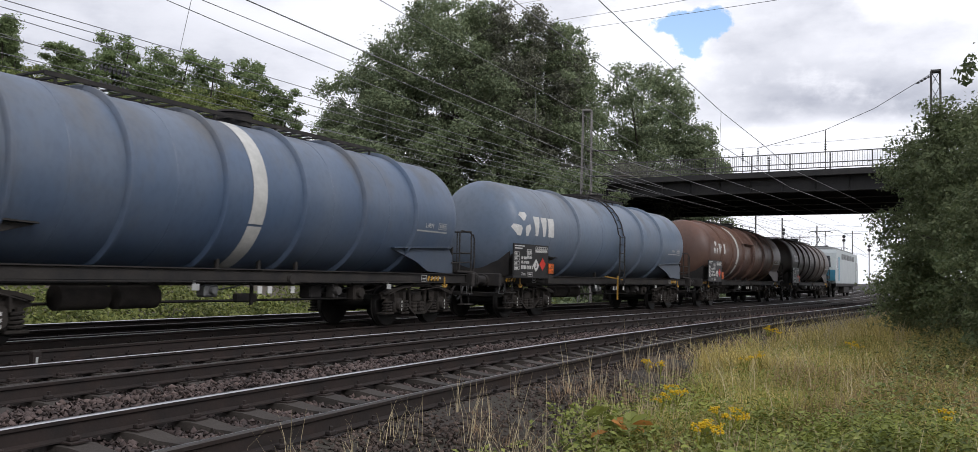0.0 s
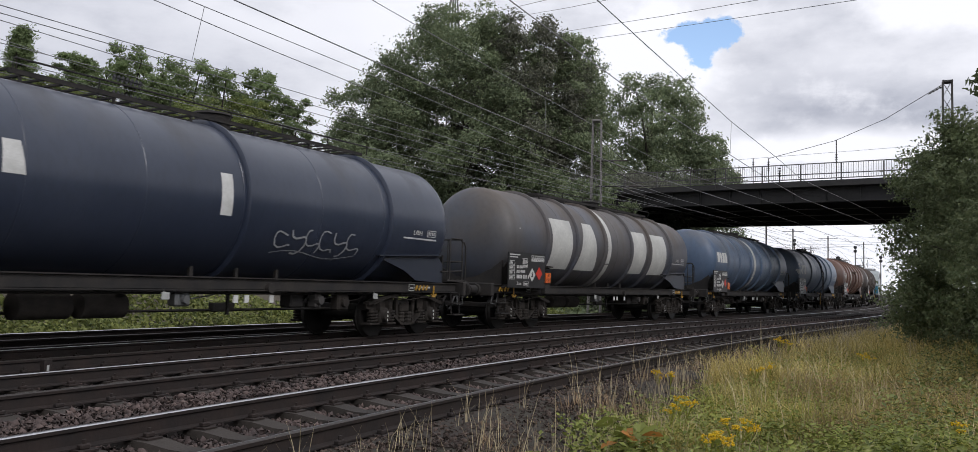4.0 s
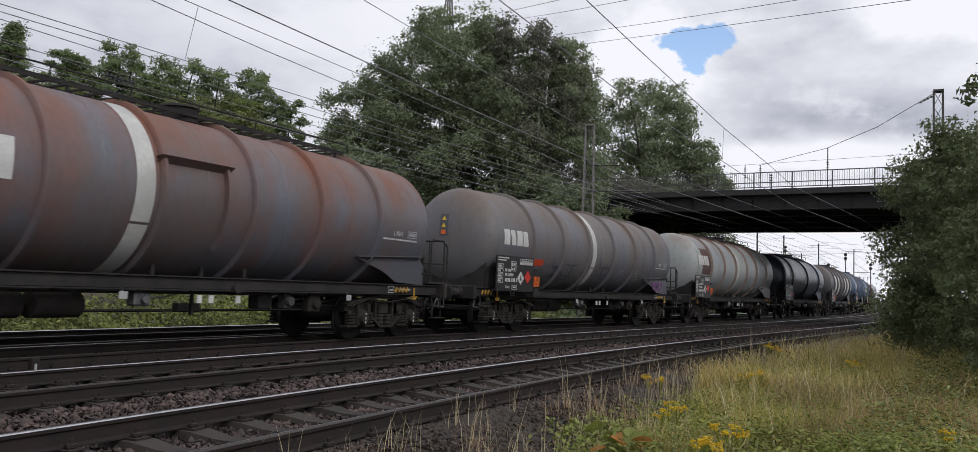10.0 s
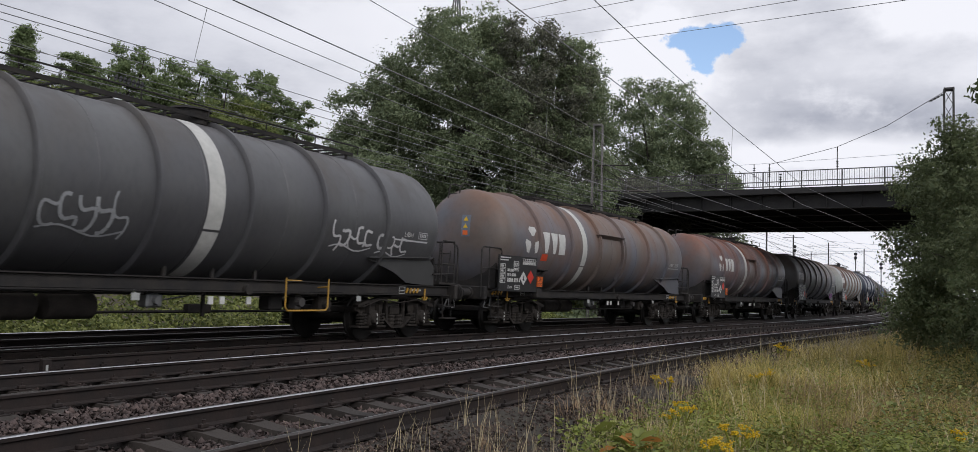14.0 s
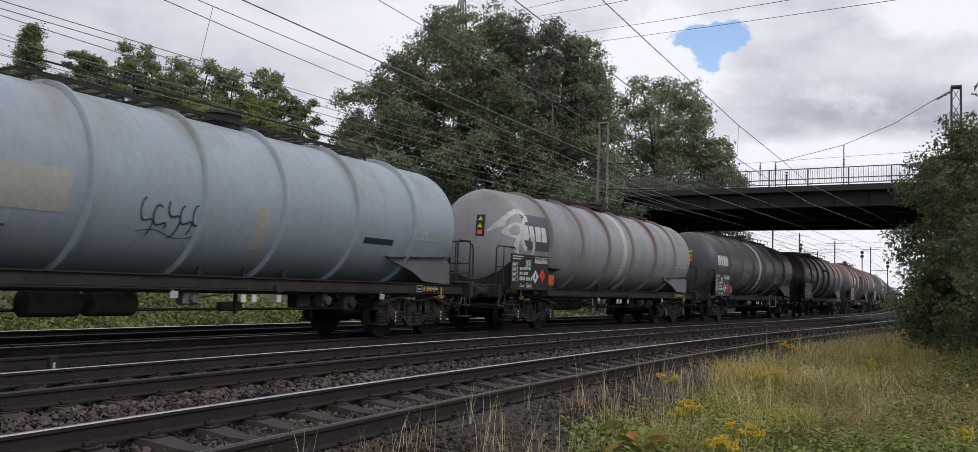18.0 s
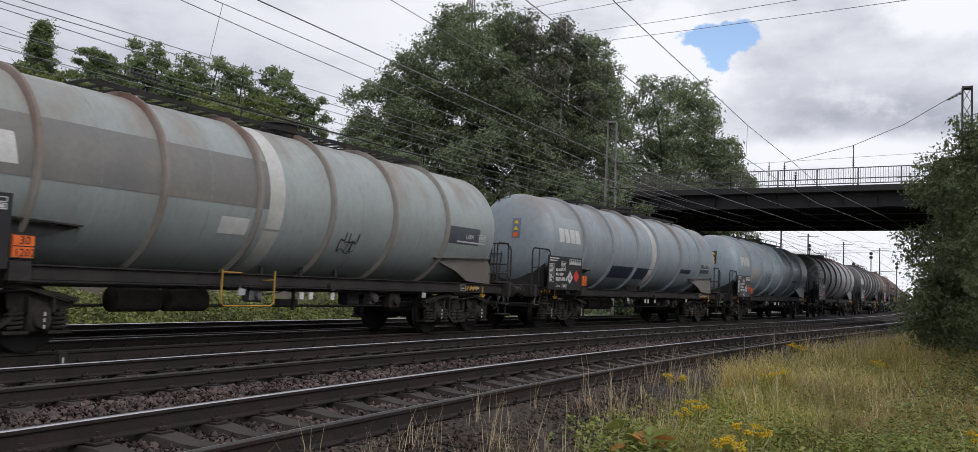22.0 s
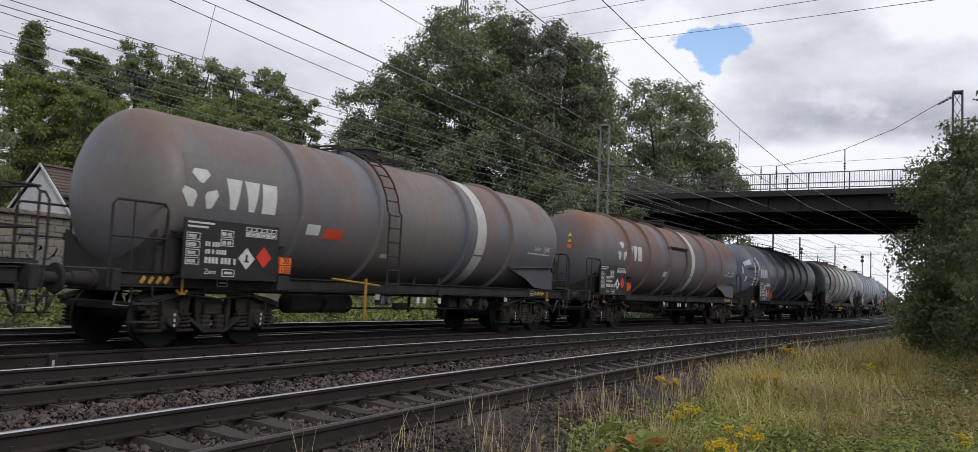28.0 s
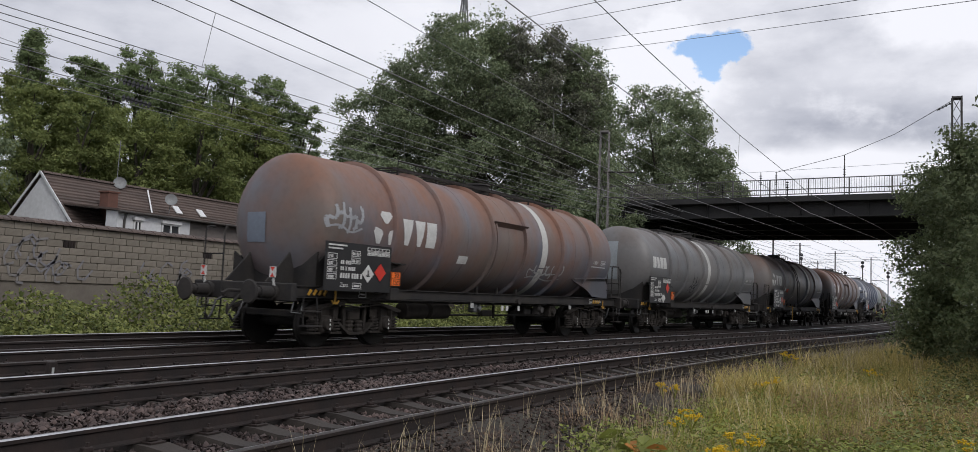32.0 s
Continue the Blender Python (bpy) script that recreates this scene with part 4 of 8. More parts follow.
def tank_wagon(i, front, rear, spec):
    L = front - rear - 0.02
    h = L / 2
    HALF[0] = h
    at = lambda d: d - h
    spec["seed"] = i
    wagon = thing("tank_wagon", spec["label"], "tank wagon", "wagons of the tank train")
    paint = tank_paint("tank_paint", *spec["paint"])
    sh = Shape()
    x0, x1 = -h + SHOULDER, h - SHOULDER
    prof = []
    n = 12
    for k in range(n + 1):
        a = math.pi / 2 * k / n
        prof.append((x0 - DOME * math.cos(a) ** (2 / 2.3), TANK_R * math.sin(a) ** (2 / 2.3)))
    for k in range(1, 8):
        prof.append((x0 + (x1 - x0) * k / 8, TANK_R))
    for k in range(n, -1, -1):
        a = math.pi / 2 * k / n
        prof.append((x1 + DOME * math.cos(a) ** (2 / 2.3), TANK_R * math.sin(a) ** (2 / 2.3)))
    sh.lathe(prof, 72, (0, 0, TANK_Z))
    tank = part("tank", sh, paint, wagon, smooth=True)
    ribpaint = tank_paint("rib_paint", *spec["ribpaint"]) if "ribpaint" in spec else paint
    for d in spec["ribs"]:
        rib(tank, at(d), ribpaint)
    for d in spec.get("seams", ()):
        ws = Shape()
        ws.lathe([(at(d) - 0.015, TANK_R - 0.004), (at(d), TANK_R + 0.006), (at(d) + 0.015, TANK_R - 0.004)], 72, (0, 0, TANK_Z))
        ws.f = ws.f[:-2]
        part("weld_seam", ws, paint, tank, smooth=True)
    if spec.get("band"):
        d, w = spec["band"], spec.get("band_w", 0.3)
        up = Shape()
        for lo, hi in ((-1.2, -0.42), (-0.39, 1.25)):
            patch(up, ((at(d) - w / 2, TANK_Z + lo * TANK_R), (at(d) + w / 2, TANK_Z + lo * TANK_R), (at(d) + w / 2, TANK_Z + hi * TANK_R), (at(d) - w / 2, TANK_Z + hi * TANK_R)), 2, 18)
        part("band", up, BAND, tank, "off-white painted band", smooth=True)
    for (a, b, c, d), m in spec.get("patches", ()):
        p = Shape()
        patch(p, ((at(a), c), (at(b), c), (at(b), d), (at(a), d)), 3, 6, 0.005)
        part("paint_patch", p, m, tank, "repainted patch", smooth=True)
    lx, lz, ls = spec["logo_at"]
    lz -= 0.27
    if spec["logo"] == "petals":
        logo_petals(tank, at(lx), lz, ls, spec.get("logo_paint", WHITE))
    else:
        logo_blocks(tank, at(lx), lz, ls, spec.get("logo_paint", WHITE))
    for d, z, w, hh, m, n2, th in spec.get("tags", ()):
        graffiti(tank, at(d), z, w, hh, m, i * 17 + int(d * 10), n2, th)
    # small writing by the front end: the pressure line as a bar, the tank code, a framed date as bars
    sm = Shape()
    fx = L - 3.0
    bar(sm, at(fx - 0.35), at(fx + 0.95), 2.14, 2.175)
    for lo, hi in ((2.22, 2.235), (2.355, 2.37)):
        bar(sm, at(fx + 0.55), at(fx + 0.9), lo, hi)
    for xx in (fx + 0.55, fx + 0.885):
        bar(sm, at(xx), at(xx + 0.015), 2.22, 2.37)
    for k in range(4):
        bar(sm, at(fx + 0.6 + 0.068 * k), at(fx + 0.645 + 0.068 * k), 2.26, 2.335)
    part("small_writing", sm, SPRAY_WHITE if i % 3 else PALE, tank)["kind"] = "stuff"
    lt = words_on("L4BH", at(fx), 0, 0, 0.15, WHITE, tank)
    lt.matrix_basis = Matrix.Translation(shell(at(fx), 2.24, 0.01)) @ pose(0, 0, 0, 90 + 10) @ Matrix.Diagonal((0.15, 0.15, 0.15, 1))
    if spec.get("box"):
        d0, d1 = spec["box"]
        bx = Shape()
        for d in (d0, d1):
            vs = []
            for k in range(9):
                z = TANK_Z - 0.9 + k * 0.175
                vs += [shell(at(d) - 0.03, z, 0.0), shell(at(d) - 0.03, z, 0.1), shell(at(d) + 0.03, z, 0.1), shell(at(d) + 0.03, z, 0.0)]
            bx.add(vs, [(4 * k + j, 4 * k + (j + 1) % 4, 4 * k + 4 + (j + 1) % 4, 4 * k + 4 + j) for k in range(8) for j in range(4)])
        z = TANK_Z + 0.5
        bx.add([shell(at(d0) - 0.1, z, 0), shell(at(d1) + 0.1, z, 0), shell(at(d1) + 0.1, z - 0.03, 0.16), shell(at(d0) - 0.1, z - 0.03, 0.16), shell(at(d1) + 0.1, z - 0.09, 0), shell(at(d0) - 0.1, z - 0.09, 0)],
               [(0, 1, 2, 3), (3, 2, 4, 5)])
        part("hose_shield", bx, paint, tank)
    underframe(wagon, L, spec)
    for x in (-h + PIVOT, h - PIVOT):
        bogie(wagon, x)
    # the saddle's own colours, else the tank's, multiplied down to 0.7 and 0.6
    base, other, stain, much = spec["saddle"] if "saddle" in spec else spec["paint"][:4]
    cr = tank_paint("darker_saddle_paint", tuple(v * 0.7 for v in base), tuple(v * 0.6 for v in other), stain, much)
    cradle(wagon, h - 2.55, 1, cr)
    cradle(wagon, -h + 2.55, -1, STEEL_DARK)
    platform(wagon, L, spec)
    if not spec.get("tail") and spec.get("wide_rail", True):
        rear_railing(wagon, L)
    if spec.get("hoop"):
        d, hoop_paint = spec["hoop"]
        hp = Shape()
        hp.tube([(at(d), -1.42, 1.25), (at(d), -1.42, 0.72), (at(d) + 0.06, -1.42, 0.66), (at(d) + 1.1, -1.42, 0.66), (at(d) + 1.16, -1.42, 0.72), (at(d) + 1.16, -1.42, 1.25)], 0.018, 6)
        hp.tube([(at(d), -1.42, 1.2), (at(d) + 0.4, -1.42, 1.2)], 0.014, 5), hp.tube([(at(d) + 1.16, -1.42, 1.1), (at(d) + 1.16, -1.1, 1.08)], 0.014, 5)
        part("step_hoop", hp, hoop_paint, wagon, smooth=True)
    if spec.get("catwalk", True):
        a, b = spec.get("walk", (4.6, L - 3.6))
        catwalk(wagon, at(a), at(b), spec.get("rail", True))
    if spec.get("end_ladder"):
        ladder(wagon, -h + 1.04, 1.25, 3.88, 0.35, lean=0.5)
        cu = Shape()
        for y in (0.17, 0.53):
            cu.tube([(-h + 1.53, y, 3.85), (-h + 1.6, y, 4.0), (-h + 1.75, y, 4.05), (-h + 2.2, y, 4.03)], 0.02, 6)
        part("ladder_hoop", cu, STEEL_DARK, wagon, smooth=True)
    if spec.get("saddle_tag"):
        tag = Shape()
        for stroke_pts in (((0, 0.3), (0.25, 0.0)), ((0.22, 0.32), (0.02, 0.02)), ((0.52, 0.3), (0.4, 0.33), (0.34, 0.22), (0.5, 0.13), (0.46, 0.02), (0.34, 0.03)), ((0.68, 0.02), (0.66, 0.32), (0.86, 0.34)), ((0.67, 0.18), (0.8, 0.2)), ((1.0, 0.36), (0.96, 0.12)), ((0.95, 0.06), (0.94, 0.02))):
            tag.tube([(h - 3.15 + a * 0.95, -1.235, 1.3 + b) for a, b in stroke_pts], 0.02, 4)
        part("graffiti", tag, SPRAY_PINK, wagon, "pink sprayed letters on the saddle")
    if "side_ladder" in spec:
        flank_ladder(wagon, at(spec["side_ladder"]))
    info_board(wagon, at(spec.get("board", 1.1)), spec)
    if spec.get("signs", True):
        warning_signs(tank, L, spec.get("sign_field"), spec.get("sign_y", -0.3))
    # towing anchors in yellow
    for x in (-h + 1.9, h - 1.9):
        a = Shape()
        a.box((x, -1.235, 1.0), (0.04, 0.02, 0.24)), a.tube([(x - 0.1, -1.24, 0.93), (x - 0.05, -1.24, 0.87), (x + 0.05, -1.24, 0.87), (x + 0.1, -1.24, 0.93)], 0.02, 5)
        part("anchor_mark", a, YELLOW, wagon, "yellow painted lifting mark")
        for k in range(4):
            a = Shape()
            a.beam((x - 0.75 + k * 0.14, -1.235, 1.02), (x - 0.68 + k * 0.14, -1.235, 1.12), 0.05, 0.02, (0, 1, 0))
            part("warning_stripe", a, YELLOW, wagon)
    ln = Shape()
    for x in (h - 2.9, -h + 2.6):
        outline(ln, x, x + 0.22, 1.0, 1.15, -1.225), flat(ln, x + 0.04, x + 0.18, 1.05, 1.08, -1.225)
    flat(ln, h - 2.5, h - 2.05, 1.06, 1.1, -1.225)
    part("frame_writing", ln, PALE, wagon)["kind"] = "stuff"
    # outlet valves and supports below the belly
    vb = Shape()
    for d in (-0.5, 0.5, 1.5):
        vb.box((d, -0.75, 1.35), (0.07, 0.07, 0.5), 0.01)
    part("belly_strut", vb, STEEL_DARK, wagon)["kind"] = "stuff"
    vb = Shape()
    vb.lathe([(-1.25, 0.09), (-0.4, 0.09), (-0.38, 0.12), (-0.3, 0.12)], 12, (0.9, 0, 1.02), "y")
    part("outlet_pipe", vb, STEEL_DARK, wagon, smooth=True)
    if spec.get("yellow_rail"):
        yr = Shape()
        d = at(spec["yellow_rail"])
        yr.tube([(d, -1.4, 0.45), (d, -1.4, 1.25)], 0.03, 6), yr.tube([(d - 1.0, -1.38, 1.22), (d + 0.45, -1.4, 1.12)], 0.02, 6)
        part("yellow_handrail", yr, YELLOW, wagon, "yellow painted handrail", smooth=True)
    return wagon

# ---- the wagons, from the locomotive back to the tail ----
RIBS = (3.45, 5.2, 7.1, 9.1, 11.05, 13.05)
SEAMS = (4.3, 6.15, 8.1, 10.1, 12.05)
RUST, RUST_DARK, BROWN_RIB = (0.13, 0.055, 0.033), (0.085, 0.045, 0.03), (0.16, 0.105, 0.08)
SLATE, NAVY, CHAR = (0.085, 0.10, 0.13), (0.025, 0.033, 0.055), (0.05, 0.05, 0.052)
SPRAY_PALE = surface("pale_spray", (0.34, 0.35, 0.36), (0.25, 0.26, 0.27), 3.0, 0.6, 0, 0.0)
SPRAY_WHITE = surface("white_spray", (0.6, 0.6, 0.6), (0.45, 0.45, 0.46), 3.0, 0.6, 0, 0.0)
SPRAY_BLACK = surface("black_spray", (0.02, 0.02, 0.022), (0.035, 0.035, 0.04), 3.0, 0.6, 0, 0.0)
SPRAY_BLUE = surface("blue_spray", (0.03, 0.035, 0.08), (0.05, 0.05, 0.09), 3.0, 0.6, 0, 0.0)
SPRAY_GREEN = surface("green_spray", (0.05, 0.22, 0.12), (0.06, 0.16, 0.1), 3.0, 0.6, 0, 0.0)
SPRAY_PINK = surface("pink_spray", (0.3, 0.1, 0.3), (0.25, 0.1, 0.28), 3.0, 0.6, 0, 0.0)
SPRAY_RED = surface("red_spray", (0.6, 0.07, 0.02), (0.45, 0.05, 0.02), 3.0, 0.6, 0, 0.0)
DARK_PATCH = surface("dark_grey_repaint", (0.075, 0.085, 0.1), (0.06, 0.068, 0.08), 1.5, 0.5, 0, 0.05)
NAVY_PATCH = surface("navy_repaint", (0.03, 0.04, 0.065), (0.022, 0.03, 0.05), 1.5, 0.45, 0, 0.05)
BROWN_PATCH = surface("brown_repaint", (0.10, 0.05, 0.045), (0.075, 0.04, 0.036), 1.5, 0.55, 0, 0.05)
CREAM_PATCH = surface("cream_repaint", (0.36, 0.36, 0.32), (0.31, 0.31, 0.28), 1.5, 0.55, 0, 0.05)
BLUE_PATCH = surface("blue_grey_repaint", (0.17, 0.2, 0.25), (0.14, 0.17, 0.21), 1.5, 0.5, 0, 0.05)
PANEL_PATCH = surface("grey_beige_repaint", (0.2, 0.19, 0.17), (0.15, 0.15, 0.15), 1.2, 0.5, 0, 0.05)
GREY_PATCH = surface("plain_grey_repaint", (0.2, 0.2, 0.2), (0.16, 0.16, 0.165), 1.5, 0.5, 0, 0.05)
PALE_PATCH = surface("pale_repaint", (0.3, 0.33, 0.34), (0.25, 0.28, 0.3), 1.5, 0.5, 0, 0.05)

WAGONS = (
    dict(wide_rail=False, signs=False, label="dark brown tank wagon with a white band, behind the locomotive", paint=((0.062, 0.050, 0.045), (0.078, 0.062, 0.050), RUST_DARK, 0.45), ribs=RIBS, seams=SEAMS, band=7.5, logo="blocks", logo_at=(2.2, 2.9, 0.4)),
    dict(wide_rail=False, signs=False, label="rust-brown tank wagon with a white three-petal mark", paint=((0.101, 0.056, 0.043), (0.134, 0.074, 0.050), RUST, 0.6), ribs=RIBS, seams=SEAMS, band=6.1, logo="petals", logo_at=(2.5, 2.9, 0.46), box=(7.1, 8.7)),
    dict(wide_rail=False, signs=False, label="slate-blue tank wagon with a side ladder at its middle", paint=((0.115, 0.155, 0.215), (0.135, 0.165, 0.21), (0.12, 0.115, 0.11), 0.2), ribs=(5.2, 8.6, 10.4, 12.3), seams=(3.4, 7.0), logo="petals", logo_at=(1.81, 2.87, 0.55),
         side_ladder=8.2, yellow_rail=8.2, walk=(7.2, 11.0)),
    dict(wide_rail=False, signs=False, label="dark blue-grey tank wagon with a white band", paint=((0.07, 0.106, 0.17), (0.095, 0.125, 0.175), (0.12, 0.118, 0.115), 0.35), ribs=(3.52, 5.31, 7.18, 9.12, 10.93, 12.82), seams=(4.37, 6.19, 8.1, 9.97, 11.82), band=7.97, band_w=0.34, logo="blocks", logo_at=(1.94, 2.92, 0.44), rail=False),
    dict(wide_rail=False, board=1.19, signs=False, label="dark grey tank wagon with four huge white painted blocks", paint=((0.082, 0.078, 0.078), (0.066, 0.074, 0.095), (0.105, 0.085, 0.07), 0.65), ribs=(3.46, 5.3, 7.25, 9.39, 11.07, 13.11), seams=(4.33, 6.23, 8.27, 10.18, 12.04), band=7.63, band_w=0.26, logo="blocks", logo_at=(1.9, 3.0, 0.02), big=True),
    dict(label="navy-blue tank wagon with few ribs and sprayed tags", paint=(NAVY, (0.035, 0.044, 0.068), (0.05, 0.05, 0.055), 0.15, 0.3), ribs=(3.5, 8.2, 12.3), seams=SEAMS, logo="blocks", logo_at=(2.91, 2.92, 0.44), rail=True,
         patches=(((7.6, 7.85, 2.2, 2.9), WHITE),), tags=((9.0, 1.85, 2.4, 0.6, SPRAY_PALE, 6, 0.03),), end_ladder=True, sign_field=BOARD),
    dict(hoop=(6.6, GALVANISED), wide_rail=False, board=0.91, label="light grey tank wagon with rusty ribs and brown panel", paint=((0.321, 0.339, 0.326), (0.274, 0.297, 0.309), (0.2, 0.14, 0.105), 0.38), ribpaint=((0.2, 0.15, 0.12), (0.24, 0.19, 0.16), RUST, 0.55), ribs=(3.3, 5.23, 7.12, 9.06, 10.88, 12.86), seams=(4.22, 6.13, 8.04, 9.92, 11.82),
         band=7.55, band_w=0.4, logo="blocks", logo_at=(1.65, 3.0, 0.41), patches=(((1.62, 3.22, 2.12, 3.28), BROWN_PATCH),), tags=((4.4, 1.75, 1.4, 0.5, SPRAY_PALE, 4, 0.025),), end_ladder=False, signs=False, saddle=((0.19, 0.19, 0.18), (0.16, 0.15, 0.14), RUST, 0.4)),
    dict(wide_rail=False, saddle_tag=True, sign_y=0.07, board=1.44, label="brown-grey weathered tank wagon with a white band", paint=((0.140, 0.134, 0.132), (0.115, 0.122, 0.145), (0.15, 0.11, 0.085), 0.7), ribs=(3.54, 5.36, 7.16, 9.06, 10.87, 12.75), seams=(4.4, 6.21, 8.06, 9.91, 11.76), band=7.57, band_w=0.28, logo="blocks", logo_at=(1.93, 2.84, 0.41), sign_field=DARK_PATCH,
         tags=((4.9, 1.8, 1.6, 0.7, SPRAY_BLUE, 6, 0.035), (7.9, 1.9, 1.0, 0.6, SPRAY_BLUE, 4, 0.03), (9.6, 1.8, 0.7, 0.5, SPRAY_PALE, 4, 0.025), (11.0, 1.8, 0.7, 0.45, SPRAY_PALE, 4, 0.025)),
         patches=(((3.75, 4.3, 1.85, 2.05), SPRAY_RED),), catwalk=False),
    dict(wide_rail=False, board=1.44, signs=False, label="rust-red tank wagon with a white band and petal mark", paint=((0.123, 0.095, 0.090), (0.115, 0.122, 0.145), (0.2, 0.075, 0.042), 0.7), ribs=(3.48, 5.42, 7.32, 9.26, 11.04, 12.92), seams=(4.4, 6.32, 8.24, 10.1, 11.93), band=7.01, band_w=0.34, logo="petals", logo_at=(3.19, 2.88, 0.56), box=(7.32, 8.6), end_ladder=True, rz=0.5),
    dict(board=1.05, label="brown tank wagon with an end ladder and petal mark", paint=((0.134, 0.106, 0.090), (0.115, 0.122, 0.145), (0.18, 0.10, 0.068), 0.72), ribs=(3.29, 5.25, 7.2, 9.16, 11.23, 13.03), seams=(4.22, 6.17, 8.13, 10.14, 12.08), band=6.14, band_w=0.3, logo="petals", logo_at=(2.92, 2.8, 0.6), box=(7.2, 8.9), end_ladder=True, sign_field=BLUE_PATCH,
         patches=(((3.5, 3.85, 2.0, 2.2), SPRAY_RED),)),
    dict(board=0.96, label="charcoal tank wagon with pale sprayed tags", paint=((0.067, 0.067, 0.072), (0.084, 0.085, 0.087), (0.08, 0.07, 0.062), 0.3), ribs=(3.23, 5.17, 7.09, 9.0, 10.91, 12.94), seams=(4.15, 6.08, 8.0, 9.9, 11.88), band=8.23, band_w=0.34, logo="blocks", logo_at=(1.66, 2.92, 0.42), saddle=((0.09, 0.09, 0.09), (0.07, 0.07, 0.07), RUST_DARK, 0.3),
         tags=((5.3, 2.0, 1.35, 0.6, SPRAY_PALE, 5, 0.05), (11.2, 2.08, 1.3, 0.5, SPRAY_WHITE, 5, 0.05), (12.7, 2.0, 1.1, 0.45, SPRAY_WHITE, 4, 0.05)), hoop=(9.9, YELLOW), catwalk=True),
    dict(board=0.96, label="light grey tank wagon with a sprayed flower shape", paint=((0.285, 0.297, 0.303), (0.238, 0.255, 0.274), (0.17, 0.145, 0.13), 0.5), ribpaint=((0.2, 0.17, 0.15), (0.23, 0.21, 0.19), RUST, 0.4), ribs=(3.2, 5.18, 7.03, 8.9, 10.91, 12.79), seams=(4.14, 6.06, 7.92, 9.86, 11.8), band=8.31, band_w=0.3, logo="blocks", logo_at=(1.65, 2.93, 0.41),
         patches=(((1.75, 3.12, 2.2, 3.2), DARK_PATCH),), flower=True, end_ladder=False, sign_field=BOARD),
    dict(board=0.99, label="pale blue tank wagon with cream and grey patches", paint=((0.27, 0.325, 0.365), (0.25, 0.295, 0.335), (0.21, 0.2, 0.18), 0.25), ribs=(3.27, 5.14, 7.13, 8.92, 10.96, 12.95), seams=(4.16, 6.08, 7.98, 9.89, 11.9), logo="blocks", logo_at=(1.75, 2.98, 0.4), logo_paint=BAND, sign_field=BOARD,
         patches=(((1.6, 3.12, 2.3, 3.25), PALE_PATCH), ((3.5, 4.85, 1.95, 2.55), CREAM_PATCH), ((8.3, 8.6, 1.6, 2.4), CREAM_PATCH), ((11.3, 12.3, 1.95, 2.08), NAVY_PATCH)), tags=((6.0, 2.0, 1.2, 0.55, SPRAY_BLUE, 5, 0.025),),
         saddle=((0.22, 0.24, 0.25), (0.19, 0.19, 0.19), RUST, 0.3)),
    dict(end_ladder=True, board=1.07, label="blue-grey tank wagon with dark lower panels", paint=((0.261, 0.297, 0.321), (0.238, 0.279, 0.309), (0.21, 0.17, 0.14), 0.42), ribs=(3.33, 5.29, 7.21, 8.95, 11.1, 13.11), seams=(4.26, 6.2, 8.03, 9.97, 12.05), band=8.62, band_w=0.36, logo="blocks", logo_at=(1.8, 2.95, 0.4), sign_field=BLUE_PATCH,
         patches=(((1.65, 3.15, 2.3, 3.25), PALE_PATCH), ((5.35, 8.45, 1.5, 1.95), NAVY_PATCH), ((11.3, 12.4, 1.9, 2.06), NAVY_PATCH), ((13.2, 14.4, 1.98, 2.32), DARK_PATCH)), saddle=((0.3, 0.285, 0.265), (0.25, 0.225, 0.2), RUST, 0.3)),
    dict(hoop=(6.4, YELLOW), wide_rail=False, board=0.97, label="pale green-grey tank wagon with a dark side stripe", paint=((0.297, 0.326, 0.315), (0.261, 0.291, 0.285), (0.21, 0.165, 0.13), 0.4), ribpaint=((0.22, 0.21, 0.19), (0.24, 0.22, 0.19), RUST, 0.5), ribs=(3.25, 5.21, 7.13, 8.99, 10.93, 12.92), seams=(4.18, 6.12, 8.01, 9.91, 11.88), band=7.55, band_w=0.36, logo="blocks", logo_at=(1.7, 2.92, 0.41), signs=False, rz=0.25, dz=0.5,
         patches=(((1.75, 7.4, 2.3, 3.15), PANEL_PATCH), ((13.0, 14.4, 2.1, 2.5), DARK_PATCH), ((6.4, 7.0, 1.8, 2.1), WHITE)), tags=((9.4, 1.85, 0.5, 0.45, SPRAY_BLACK, 4, 0.03),), saddle=((0.27, 0.245, 0.22), (0.22, 0.19, 0.165), RUST, 0.35)),
    dict(wide_rail=False, board=1.72, label="slate-grey tank wagon with a sprayed figure on its dome", paint=((0.092, 0.108, 0.145), (0.165, 0.18, 0.215), (0.15, 0.135, 0.13), 0.3), ribs=(3.68, 5.56, 7.42, 9.2, 11.03, 12.73), seams=(4.57, 6.44, 8.26, 10.06, 11.83), band=7.8, band_w=0.36, logo="blocks", logo_at=(2.21, 2.74, 0.41), signs=False, skull=True, patches=(((3.72, 4.05, 1.85, 2.08), SPRAY_RED), ((4.28, 4.7, 1.82, 2.0), ORANGE), ((4.8, 5.05, 1.72, 1.86), PALE), ((11.0, 13.0, 1.9, 1.98), CREAM_PATCH)),
         saddle=((0.24, 0.215, 0.19), (0.19, 0.165, 0.145), RUST, 0.4), tags=((12.6, 1.75, 0.9, 0.5, SPRAY_GREEN, 5, 0.03),)),
